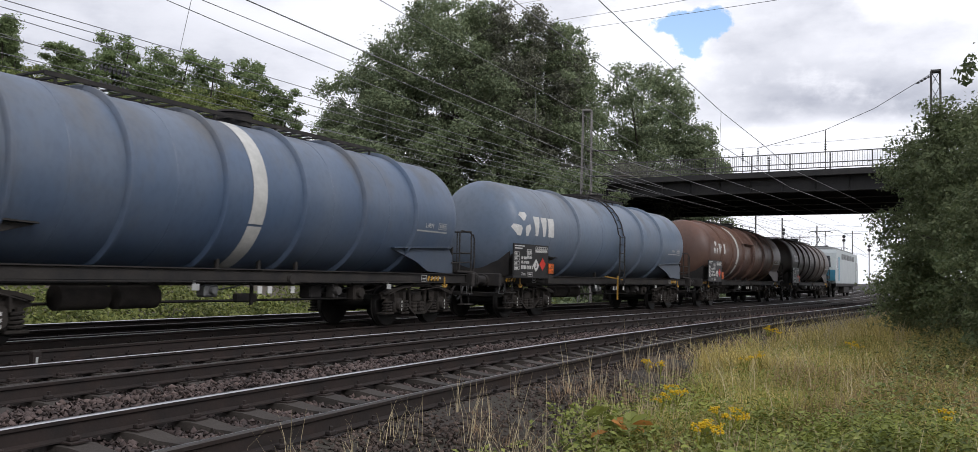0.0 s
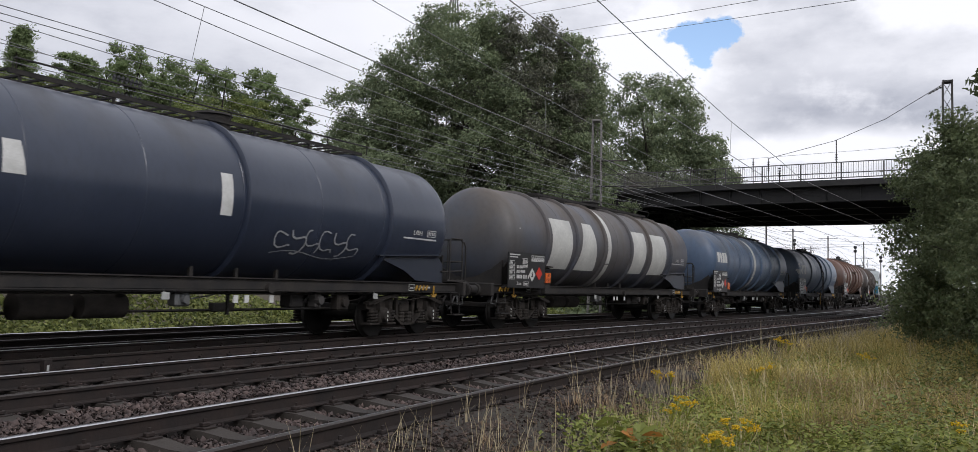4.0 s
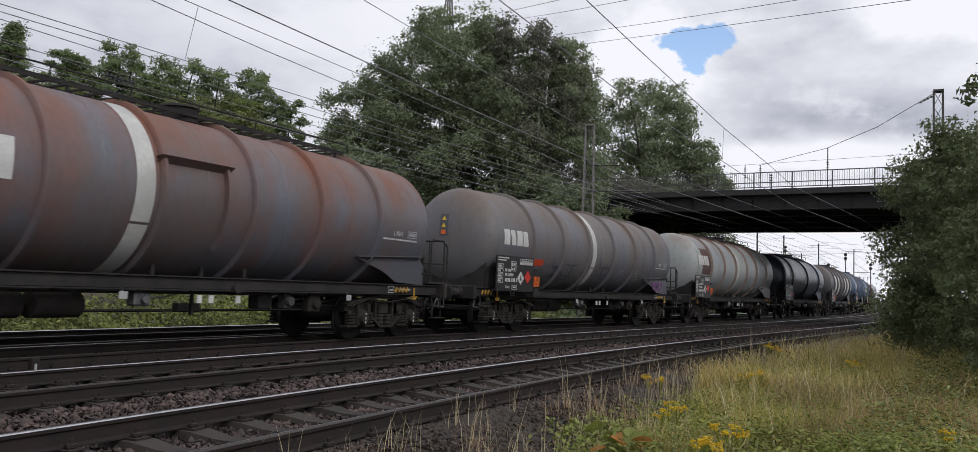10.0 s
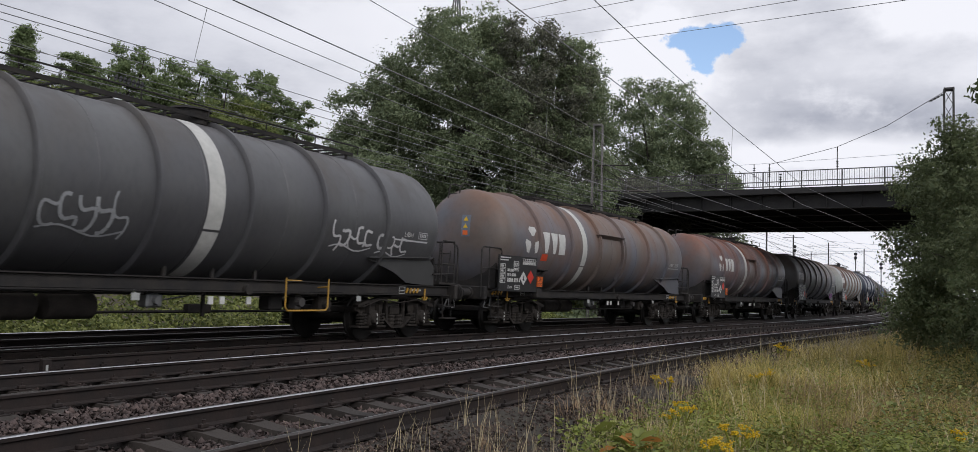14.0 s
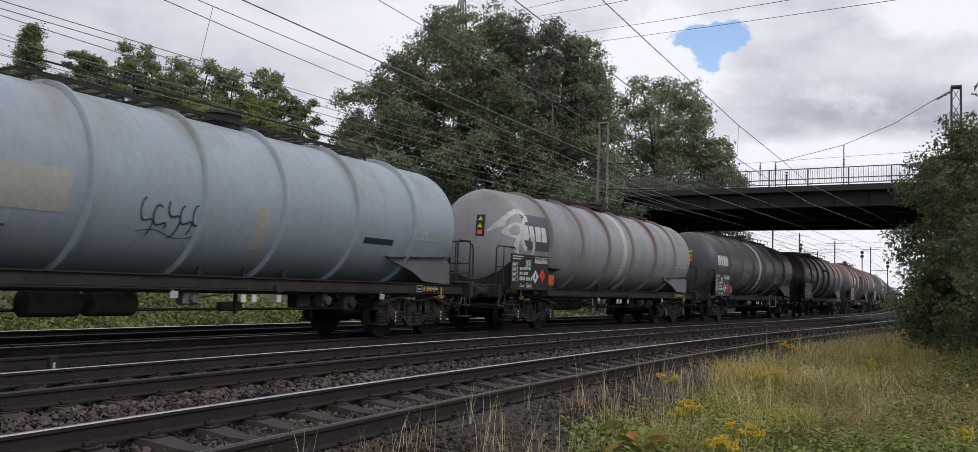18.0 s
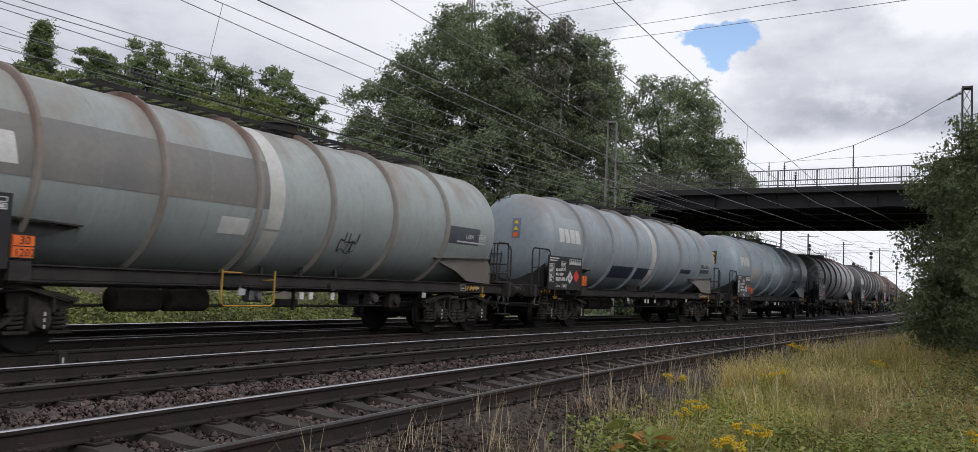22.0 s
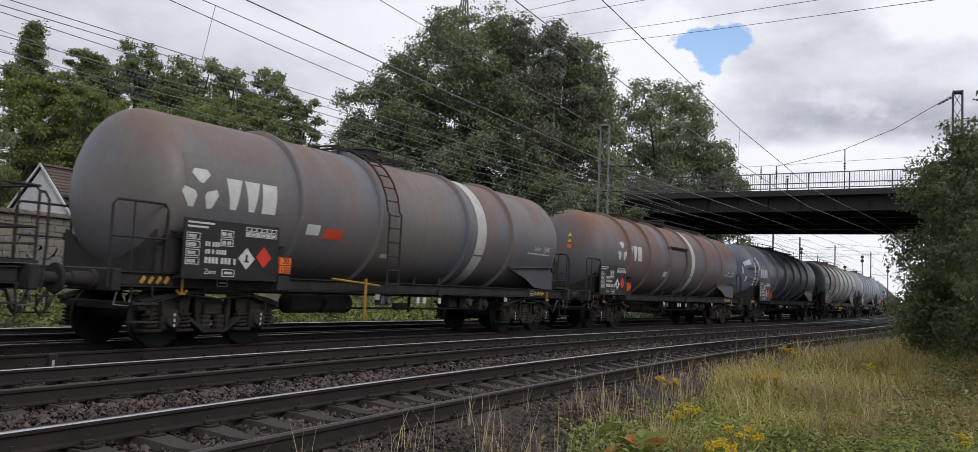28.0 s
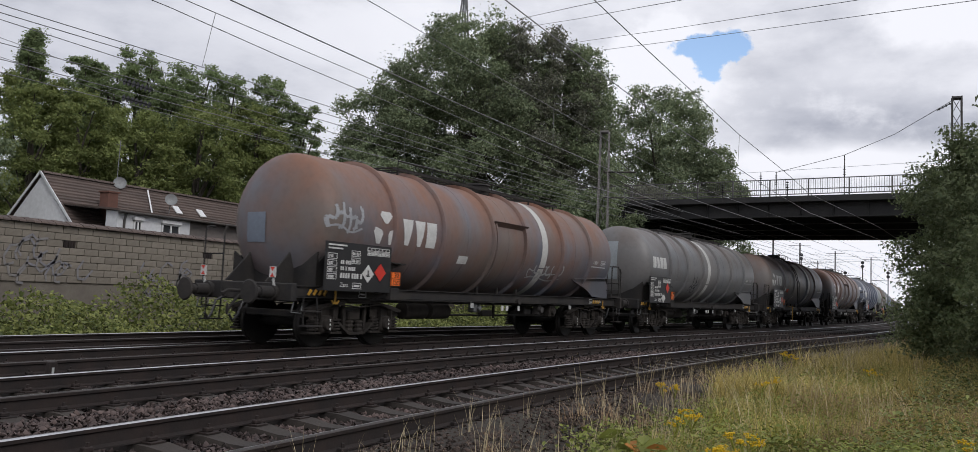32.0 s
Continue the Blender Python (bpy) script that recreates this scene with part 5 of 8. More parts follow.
    dict(label="rust-orange tank wagon with a white band and petal mark", paint=((0.129, 0.118, 0.118), (0.115, 0.122, 0.145), (0.2, 0.085, 0.045), 0.75), ribpaint=((0.16, 0.14, 0.13), (0.15, 0.11, 0.09), RUST, 0.5), ribs=RIBS, seams=SEAMS, band=9.6, band_w=0.34, logo="petals", logo_at=(2.89, 2.84, 0.5), box=(7.1, 8.8), end_ladder=True,
         patches=(((6.7, 7.2, 1.85, 2.05), WHITE),)),
    dict(board=1.67, label="grey-brown tank wagon with a side ladder and petal mark", paint=((0.157, 0.140, 0.129), (0.115, 0.122, 0.145), (0.17, 0.10, 0.075), 0.6), ribs=(4.27, 6.57, 9.91, 12.04), seams=(5.37, 8.19, 10.92), band=10.57, band_w=0.42, logo="petals", logo_at=(2.02, 2.8, 0.51), signs=False, side_ladder=6.85, yellow_rail=6.2, walk=(6.2, 9.0), catwalk=True,
         patches=(((1.72, 3.85, 2.3, 3.12), surface("grey_brown_repaint", (0.15, 0.14, 0.13), (0.13, 0.12, 0.115), 1.5, 0.5, 0, 0.05)), ((4.5, 4.85, 2.0, 2.2), WHITE), ((5.0, 5.5, 1.95, 2.15), SPRAY_RED), ((6.9, 7.2, 1.65, 1.75), WHITE)), board_w=2.0),
    dict(wide_rail=False, board=1.32, label="grey tank wagon with a pale square on its dome", paint=((0.157, 0.151, 0.146), (0.134, 0.140, 0.146), (0.13, 0.1, 0.085), 0.4), ribs=(3.43, 5.22, 7.02, 8.89, 10.59, 12.47), seams=(4.28, 6.07, 7.91, 9.69, 11.48), band=7.79, band_w=0.32, logo="blocks", logo_at=(1.79, 2.85, 0.4), signs=False, domepatch=(-0.25, 0.165, 1.9, 0.115, PALE_PATCH), rz=0.55, dz=0.18, patches=(((3.55, 6.95, 1.5, 1.98), GREY_PATCH), ((9.0, 12.3, 1.5, 1.8), GREY_PATCH)), tags=((6.0, 1.85, 0.7, 0.65, SPRAY_BLACK, 5, 0.05),)),
    dict(board=1.3, label="rusty brown tank wagon at the tail with red-white lamps", paint=((0.146, 0.112, 0.095), (0.115, 0.122, 0.145), (0.21, 0.098, 0.06), 0.85), ribs=(3.44, 5.23, 7.41, 9.06, 11.19, 13.09), seams=(4.29, 6.27, 8.18, 10.07, 12.09), band=10.16, band_w=0.32, logo="petals", logo_at=(3.16, 2.7, 0.56), signs=False, box=(7.5, 9.0), tail=True, domepatch=(0.05, 0.07, 2.02, 0.05, BLUE_PATCH), tags=((1.5, 2.55, 0.9, 0.5, SPRAY_PALE, 5, 0.07), (9.5, 1.8, 2.0, 0.45, PALE, 6, 0.05)),
         patches=(((6.0, 6.4, 1.85, 2.05), WHITE),), rz=0.4),
)
TRAIN = []
for i, spec in enumerate(WAGONS):
    front, rear = JOINS[i], JOINS[i + 1]
    wagon = tank_wagon(i, front, rear, spec)
    L = front - rear - 0.02
    at = lambda d: d - L / 2
    tank = next(o for o in wagon.children if o.name.startswith("tank"))
    if spec.get("big"):
        for a, b, k in ((3.7, 5.05, 0.0), (5.4, 6.9, 0.55), (9.55, 10.7, -0.15), (11.2, 12.75, 0.1)):
            sh = Shape()
            c, d = 0.03, 0.97
            patch(sh, ((at(a + (b - a) * c), 1.65), (at(a + (b - a) * d), 1.65), (at(a + (b - a) * (d + (0.5 - d) * k)), 3.18), (at(a + (b - a) * (c + (0.5 - c) * k)), 3.18)), 5, 9)
            part("painted_block", sh, BAND, tank, "huge white painted block", smooth=True)
    if spec.get("flower"):
        sh = Shape()
        bow = lambda cx, cz, rx, rz, a0, a1, w: stroke(sh, curve_points(lambda t: (at(cx) + rx * math.cos(a0 + (a1 - a0) * t), cz + rz * math.sin(a0 + (a1 - a0) * t)), 10), w)
        bow(1.62, 3.0, 0.34, 0.28, 0.2, 3.4, 0.15)
        bow(1.95, 2.62, 0.32, 0.42, 1.4, 4.6, 0.13)
        bow(1.98, 2.2, 0.3, 0.4, -1.6, 1.6, 0.13)
        bow(1.5, 2.72, 0.16, 0.2, 0.0, 5.6, 0.09)
        bow(1.72, 2.3, 0.2, 0.35, 1.5, 4.4, 0.1)
        part("graffiti", sh, SPRAY_WHITE, tank, "white sprayed flower shape")
    if spec.get("skull"):
        sh = Shape()
        for x, z, w, hh in ((0.25, 2.35, 0.62, 0.62), (0.28, 2.95, 0.16, 0.32), (0.68, 2.95, 0.16, 0.32), (0.3, 1.8, 0.5, 0.42), (0.85, 2.6, 0.2, 0.5)):
            bar(sh, at(1.0 + x), at(1.0 + x + w * 0.95), z, z + hh, 0.012)
        part("graffiti", sh, SPRAY_WHITE, tank, "white sprayed figure")
        sh = Shape()
        for x, z, w, hh in ((0.33, 2.62, 0.17, 0.17), (0.6, 2.62, 0.17, 0.17), (0.42, 2.42, 0.24, 0.05), (0.35, 2.05, 0.4, 0.05), (0.35, 1.92, 0.4, 0.04)):
            bar(sh, at(1.0 + x), at(1.0 + x + w * 0.95), z, z + hh, 0.018)
        part("graffiti_outline", sh, SPRAY_BLACK, tank)
    if spec.get("domepatch"):
        sh = Shape()
        py, sy, pz, sz, pm = spec["domepatch"]
        rows = [(pz + sz * j) for j in range(13)]
        cols = [(py + sy * i2) for i2 in range(9)]
        dome = lambda y, z: -L / 2 + SHOULDER - DOME * max(0.0, 1 - min(1.0, (math.hypot(y, z - TANK_Z) / TANK_R)) ** 2.3) ** (1 / 2.3) - 0.015
        sh.add([(dome(y, z), y, z) for z in rows for y in cols], [(9 * j + i2, 9 * j + i2 + 1, 9 * j + i2 + 10, 9 * j + i2 + 9) for j in range(12) for i2 in range(8)])
        part("paint_patch", sh, pm, tank, "blue-grey repainted square", smooth=True)
    if spec.get("tail"):
        for y in (-0.95, 0.95):
            s = Shape()
            s.box((-L / 2 + 0.5, y, 1.42), (0.02, 0.15, 0.2)), s.beam((-L / 2 + 0.52, y, 1.3), (-L / 2 + 0.56, y, 1.1), 0.03, 0.03)
            b = part("tail_board", s, WHITE, wagon, "red and white tail board")
            r = Shape()
            for z0, z1 in ((1.51, 1.43), (1.33, 1.41)):
                r.add([(-L / 2 + 0.487, y - 0.06, z0), (-L / 2 + 0.487, y + 0.06, z0), (-L / 2 + 0.487, y, z1)], [(0, 1, 2)])
            part("red_triangle", r, RED, b)
        g = Shape()
        for y in (0.55, 1.1):
            g.tube([(-L / 2 + 0.62, y, 0.75), (-L / 2 + 0.62, y, 2.2), (-L / 2 + 0.68, y + 0.02, 2.3), (-L / 2 + 0.85, y, 2.3)], 0.018, 6)
        g.tube([(-L / 2 + 0.62, 0.55, 1.75), (-L / 2 + 0.62, 1.1, 1.75)], 0.015, 5)
        part("end_handrail", g, STEEL_DARK, wagon, smooth=True)
        for sy in (-1, 1):
            pl = Shape()
            pl.prism([(0.0, 0.0), (0.75, 0.0), (0.75, 0.75)], (-L / 2 + 0.7, sy * 0.55 - 0.02, 1.24), (1, 0, 0), (0, 0, 1), (0, 0.04, 0))
            part("end_bracket", pl, STEEL_DARK, wagon)
    TRAIN.append((wagon, (front + rear) / 2))

# the electric locomotive ahead of the first wagon
LOCO_GREY = surface("loco_grey", (0.42, 0.46, 0.46), (0.36, 0.4, 0.41), 0.8, 0.4, 0, 0.05)
LOCO_BLUE = surface("loco_blue", (0.06, 0.26, 0.38), (0.05, 0.22, 0.33), 0.8, 0.4, 0, 0.05)
LOCO_GLASS = surface("dark_glass", (0.01, 0.012, 0.015), (0.015, 0.016, 0.02), 2.0, 0.08, 0, 0.0)
LOCO_FRONT, LOCO_REAR = 89.2, 70.4
loco = thing("locomotive", "pale grey and blue electric locomotive with raised pantograph", "locomotive")
hl = (LOCO_FRONT - LOCO_REAR) / 2
sh = Shape()
prof = [(-hl + 0.75, 1.15), (hl - 0.75, 1.15), (hl - 0.62, 1.5), (hl - 0.7, 2.2), (hl - 1.35, 3.55), (hl - 1.7, 3.82), (-hl + 1.7, 3.82), (-hl + 1.35, 3.55), (-hl + 0.7, 2.2), (-hl + 0.62, 1.5)]
sh.prism(prof, (0, -1.48, 0), (1, 0, 0), (0, 0, 1), (0, 2.96, 0))
body = part("body", sh, LOCO_GREY, loco)
sh = Shape()
sh.prism([(hl * 0.95 - 8.2, 3.82), (-hl + 1.9, 3.82), (-hl + 2.1, 4.05), (hl - 2.1, 4.05), (hl - 1.9, 3.82)], (0, -1.1, 0), (1, 0, 0), (0, 0, 1), (0, 2.2, 0))
part("roof", sh, GALVANISED, loco)
for s in (-1, 1):
    sh = Shape()
    sh.box((s * (hl - 0.64), 0, 1.78), (0.05, 2.9, 0.85))
    part("cab_front", sh, LOCO_BLUE, loco, "blue cab front")
    sh = Shape()
    sh.prism([(-1.15, 0), (1.15, 0), (1.0, 1.0), (-1.0, 1.0)], (s * (hl - 0.76), 0, 2.4), (0, 1, 0), (-s * 0.43, 0, 0.9), (s * 0.02, 0, 0.01))
    part("windscreen", sh, LOCO_GLASS, loco)
    for sy in (-1, 1):
        sh = Shape()
        sh.lathe([(0, 0.13), (s * 0.05, 0.13), (s * 0.06, 0.0)], 14, (s * (hl - 0.62), sy * 0.95, 1.6))
        part("headlight", sh, GALVANISED, loco, smooth=True)
        sh = Shape()
        sh.lathe([(0, 0.14), (s * 0.5, 0.1), (s * 0.52, 0.24), (s * 0.57, 0.2), (s * 0.58, 0)], 16, (s * (hl - 0.62), sy * 0.875, 1.05))
        part("buffer", sh, STEEL_DARK, loco, smooth=True)
        sh = Shape()
        sh.box((s * (hl - 2.0), sy * 1.485, 2.75), (0.7, 0.02, 0.75), 0.005)
        part("cab_window", sh, LOCO_GLASS, loco)
        sh = Shape()
        sh.box((s * (hl - 2.9), sy * 1.487, 2.3), (0.62, 0.03, 1.9), 0.005)
        part("cab_door", sh, LOCO_BLUE if s < 0 else LOCO_GREY, loco)
for sy in (-1, 1):
    for k in range(5):
        sh = Shape()
        sh.box((-4 + k * 2.0, sy * 1.487, 3.35), (1.5, 0.03, 0.45), 0.005)
        part("side_grille", sh, GALVANISED, loco)
    sh = Shape()
    sh.box((0, sy * 1.4, 1.05), (hl * 2 - 2.2, 0.1, 0.3), 0.02), sh.box((0, sy * 1.1, 0.65), (3.6, 0.5, 0.6), 0.05)
    part("underbody", sh, STEEL_DARK, loco)
for x in (-5.2, 5.2):
    for dx in (-1.3, 1.3):
        sh = Shape()
        for sy in (-0.75, 0.75):
            sh.lathe([(sy - 0.07, 0.0), (sy - 0.07, 0.6), (sy + 0.07, 0.6), (sy + 0.07, 0)], 24, (x + dx, 0, 0.62), "y")
        part("wheelset", sh, WHEEL_STEEL, loco)
    sh = Shape()
    for sy in (-1.05, 1.05):
        sh.box((x, sy, 0.75), (3.6, 0.16, 0.35), 0.04)
    part("bogie_frame", sh, BOGIE_GRIME, loco)
for x, up in ((-5.6, True), (5.6, False)):
    sh = Shape()
    z = 4.1
    sh.box((x, 0, z), (1.4, 1.2, 0.08))
    top = 5.35 if up else 4.45
    for y in (-0.4, 0.4):
        sh.tube([(x - 0.5, y, z), (x + 1.0, y * 0.5, (z + top) / 2), (x - 0.3, y, top)], 0.03, 6)
    sh.tube([(x - 0.3, -0.95, top - 0.12), (x - 0.3, -0.7, top), (x - 0.3, 0.7, top), (x - 0.3, 0.95, top - 0.12)], 0.03, 6)
    part("pantograph", sh, STEEL_DARK, loco)
TRAIN.append((loco, (LOCO_FRONT + LOCO_REAR) / 2))

# ---- ground, tracks, bridge, wall, house ----
def ground_height(side):
    return between(side, ((-400, 0.2), (-14, 0.15), (-5, -0.02), (-1, -0.22), (1.5, -0.32), (2.6, -0.33), (3.4, -0.2), (3.95, -0.165), (4.15, -0.2), (4.4, -0.27), (17.0, -0.27), (17.9, -0.45), (20.5, -0.3), (26, -0.2), (400, -0.2)))


sides = [-2500, -900, -300, -100, -40, -20, -14, -10, -7, -5, -3.5, -2, -1, 0, 0.75, 1.5, 2.1, 2.6, 3.0, 3.4, 3.7, 3.95, 4.15, 4.4, 4.5, 6, 7.5, 9, 10.5, 12, 13.5, 15, 16, 17, 17.5, 17.9, 19, 20.5, 23, 26, 40, 100, 300, 900, 2500]
stations = [-2500, -900, -300, -100, -40, -20, -10] + [i * 1.0 for i in range(-5, 60)] + [60 + 5 * i for i in range(1, 28)] + [300, 900, 2500]
vs, fs = [], []
for s in stations:
    for d in sides:
        p, _ = along(max(-3000, min(s, 280)), d)
        x = p.x if s <= 280 else p.x + (s - 280)
        z = ground_height(d)
        if abs(d) < 30 and -20 < s < 70:
            z += 0.04 * noise.noise(Vector((x * 0.9, p.y * 0.9, 0)))
        vs.append((x, p.y, z))
n = len(sides)
ground_me = bpy.data.meshes.new("ground")
for i in range(len(stations) - 1):
    for j in range(n - 1):
        fs.append((i * n + j, (i + 1) * n + j, (i + 1) * n + j + 1, i * n + j + 1))
ground_me.from_pydata(vs, [], fs)
for ma in (EARTH, BED, FIELD):
    ground_me.materials.append(ma)
for poly in ground_me.polygons:
    j = poly.index % (n - 1)
    poly.material_index = 1 if 4.15 <= sides[j] < 17.5 else 2 if abs(sides[j]) >= 100 else 0
    poly.use_smooth = True
ground_me.flip_normals() if ground_me.polygons[0].normal.z < 0 else None
tagged(new("ground", ground_me), "railway land with ballast bed and grassy banks", "ground", kind="structure")

RAIL_OUT = [(-0.062, -0.172), (0.062, -0.172), (0.062, -0.160), (0.012, -0.142), (0.009, -0.05), (0.034, -0.036), (0.036, -0.008), (0.026, 0.0), (0.006, 0.002), (-0.006, 0.002), (-0.026, 0.0), (-0.036, -0.008), (-0.034, -0.036), (-0.009, -0.05), (-0.012, -0.142), (-0.062, -0.160)]


def rail_mesh(side, s0, s1, inner=1):
    """A rail; inner tells on which side of its head the wheels have polished it."""
    st, s = [], s0
    while s < s1:
        st.append(s)
        s += 0.8 if 0 <= s < 60 else 4.0
    st.append(s1)
    k = len(RAIL_OUT)
    vs, fs, mi = [], [], []
    for i, s in enumerate(st):
        p, h = along(s, side)
        for y, z in RAIL_OUT:
            vs.append((p.x - y * math.sin(h), p.y + y * math.cos(h), z))
        if i:
            o = (i - 1) * k
            for j in range(k):
                fs.append((o + j, o + k + j, o + k + (j + 1) % k, o + (j + 1) % k))
                mi.append(1 if j in ((6, 7) if inner > 0 else (9, 10)) else 2 if 6 <= j <= 10 else 0)
    fs.append(tuple(range(k)))
    fs.append(tuple(range(len(vs) - k, len(vs)))[::-1])
    me = bpy.data.meshes.new("rail")
    me.from_pydata(vs, [], fs)
    me.materials.append(RAIL_RUST)
    me.materials.append(RAIL_TOP)
    me.materials.append(RAIL_DULL)
    me.polygons.foreach_set("material_index", mi + [0, 0])
    bm = bmesh.new()
    bm.from_mesh(me)
    bmesh.ops.recalc_face_normals(bm, faces=bm.faces)
    bm.to_mesh(me)
    bm.free()
    return me


RAIL_DULL = surface("dull_rail_head", (0.05, 0.043, 0.039), (0.035, 0.029, 0.026), 3.0, 0.6, 0.2, 0.1)
RAIL_TOP = surface("polished_rail_head", (0.6, 0.6, 0.61), (0.5, 0.5, 0.51), 4.0, 0.3, 1.0, 0.02)


def sleeper_mesh():
    sh = Shape()
    top = [(-1.28, -0.24), (-1.2, -0.205), (-0.95, -0.18), (-0.56, -0.18), (-0.3, -0.215), (0.3, -0.215), (0.56, -0.18), (0.95, -0.18), (1.2, -0.205), (1.28, -0.24)]
    vs, fs = [], []
    for y, z in top:
        w = 0.1 if abs(y) < 0.5 else 0.125
        vs += [(-w - 0.03, y, -0.36), (-w, y, z), (w, y, z), (w + 0.03, y, -0.36)]
    for i in range(len(top) - 1):
        for j in range(3):
            fs.append((4 * i + j, 4 * i + j + 1, 4 * i + 5 + j, 4 * i + 4 + j))
    fs += [(0, 1, 2, 3), (36, 37, 38, 39)]
    sh.add(vs, fs)
    return sh.mesh("sleeper", SLEEPER)


def clip_mesh():
    """Rail fastenings of one sleeper: ribbed plates, clamps and bolts."""
    sh = Shape()
    for c in (-GAUGE / 2, GAUGE / 2):
        sh.box((0, c, -0.172), (0.16, 0.36, 0.014))
        for d in (-0.1, 0.1):
            sh.box((0, c + d, -0.145), (0.09, 0.06, 0.04), 0.008)
            sh.lathe([(-0.14, 0.018), (-0.09, 0.018)], 6, (0, c + d * 1.05, 0), "z")
    return sh.mesh("fastening", RAIL_RUST)


SLEEPER_ME, CLIP_ME = sleeper_mesh(), clip_mesh()
TRACK_RANGES = {"a": (-4.0, 62.0), "b": (-2.0, 62.0), "c": (6.0, 40.0), "d": (8.0, 40.0)}
for key, y0 in NEAR_RAIL.items():
    tr = thing("track_" + key, "railway track of steel rails on concrete sleepers in dark ballast", "track", kind="structure")
    for d in (0, GAUGE):
        part("rail", rail_mesh(y0 + d, -40, 240, 1 if d == 0 else -1), None, tr, "steel rail with polished head and rusty web")
    a, b = TRACK_RANGES[key]
    mid, s = y0 + GAUGE / 2, a
    rnd = random.Random(key)
    while s < b:
        p, h = along(s, mid)
        for name, me in (("sleeper", SLEEPER_ME), ("fastening", CLIP_ME)):
            o = part(name, me, None, tr)
            o.matrix_basis = pose(p.x, p.y, rnd.uniform(-0.012, 0.004) if name == "sleeper" else 0, 0, 0, math.degrees(h) + rnd.uniform(-0.6, 0.6) * (name == "sleeper"))
        s += 0.62
    far = Shape()
    s = b
    while s < 150:
        p, h = along(s, mid)
        far.box((p.x, p.y, -0.27), (0.25, 2.5, 0.16), m=Matrix.Rotation(h, 4, "Z"))
        s += 0.62
    o = part("far_sleepers", far, SLEEPER, tr)
    o["kind"] = "stuff"
spare = solid("spare_rail", rail_mesh(NEAR_RAIL["c"] + GAUGE + 0.62, -30, 21.5), None, "loose spare steel rail lying between two tracks", "rail")
spare.location.z = -0.02

# loose ballast stones
rg = np.random.default_rng(5)


def stones(count, s0, s1, d0, d1, size):
    s = s0 + (s1 - s0) * rg.random(count) ** 1.4
    d = d0 + (d1 - d0) * rg.random(count)
    tab = np.array([[along(q)[0].x, along(q)[0].y] for q in np.arange(-10, 80, 0.5)])
    x = np.interp(s, np.arange(-10, 80, 0.5), tab[:, 0])
    y = np.interp(s, np.arange(-10, 80, 0.5), tab[:, 1]) + d
    z = np.full(count, -0.24) + 0.05 * rg.random(count)
    bare = d < 4.1
    z[bare] = np.interp(d[bare], (1.5, 2.6, 3.4, 3.95, 4.15), (-0.39, -0.4, -0.27, -0.235, -0.27)) + 0.02 * rg.random(bare.sum())
    for y0 in NEAR_RAIL.values():
        m = y0 + GAUGE / 2
        between_rails = (np.abs(d - m) < 1.25) & ~bare
        z[between_rails] = -0.275 + 0.03 * rg.random(between_rails.sum())
        heap = (d > m + 1.25) & (d < m + 2.3)
        z[heap] += 0.05
    r = size * (0.6 + 0.8 * rg.random(count))
    base = np.array([(1, 0, 0), (-1, 0, 0), (0, 1, 0), (0, -1, 0), (0, 0, 1), (0, 0, -1)], float)
    v = base[None] * (0.6 + 0.7 * rg.random((count, 6, 1))) + 0.25 * (rg.random((count, 6, 3)) - 0.5)
    a = rg.random(count) * 6.28
    b = rg.random(count) * 3.14
    ca, sa, cb, sb = np.cos(a), np.sin(a), np.cos(b), np.sin(b)
    vx, vy, vz = v[..., 0] * cb[:, None] + v[..., 2] * sb[:, None], v[..., 1], -v[..., 0] * sb[:, None] + v[..., 2] * cb[:, None]
    out = np.stack([(vx * ca[:, None] - vy * sa[:, None]) * r[:, None] + x[:, None], (vx * sa[:, None] + vy * ca[:, None]) * r[:, None] + y[:, None], vz * r[:, None] * 0.8 + z[:, None]], -1)
    tri = np.array([(0, 2, 4), (2, 1, 4), (1, 3, 4), (3, 0, 4), (1, 2, 5), (0, 3, 5)])
    return out.reshape(-1, 3), (tri[None] + 6 * np.arange(count)[:, None, None]).reshape(-1, 3)


CLOD = surface("brown_clod", (0.075, 0.053, 0.042), (0.042, 0.03, 0.024), 2.0, 0.95, 0, 0.4, 30, vary=0.5)
va, fa = stones(54000, -3, 22, 4.2, 9.8, 0.038)
vb, fb = stones(22000, 18, 60, 4.1, 12.5, 0.045)
vc, fc = stones(9000, 5, 26, 9.8, 17.3, 0.04)
ballast_v = np.concatenate([va, vb, vc])
ballast_f = np.concatenate([fa, fb + len(va), fc + len(va) + len(vb)])
tagged(new("ballast_stones", fast_mesh("ballast_stones", ballast_v, ballast_f, STONES)), "dark brown crushed ballast stones between the rails", "ballast", kind="stuff")

# clods and pebbles on the bare earth outside the near rail
vd, fd = stones(24000, 3.5, 26, 1.7, 4.12, 0.024)
vd[:, 2] += np.repeat(np.array([0.06]), len(vd))
tagged(new("earth_clods", fast_mesh("earth_clods", vd, fd, CLOD)), "brown crumbs of earth and pebbles beside the rail", "earth", kind="stuff")

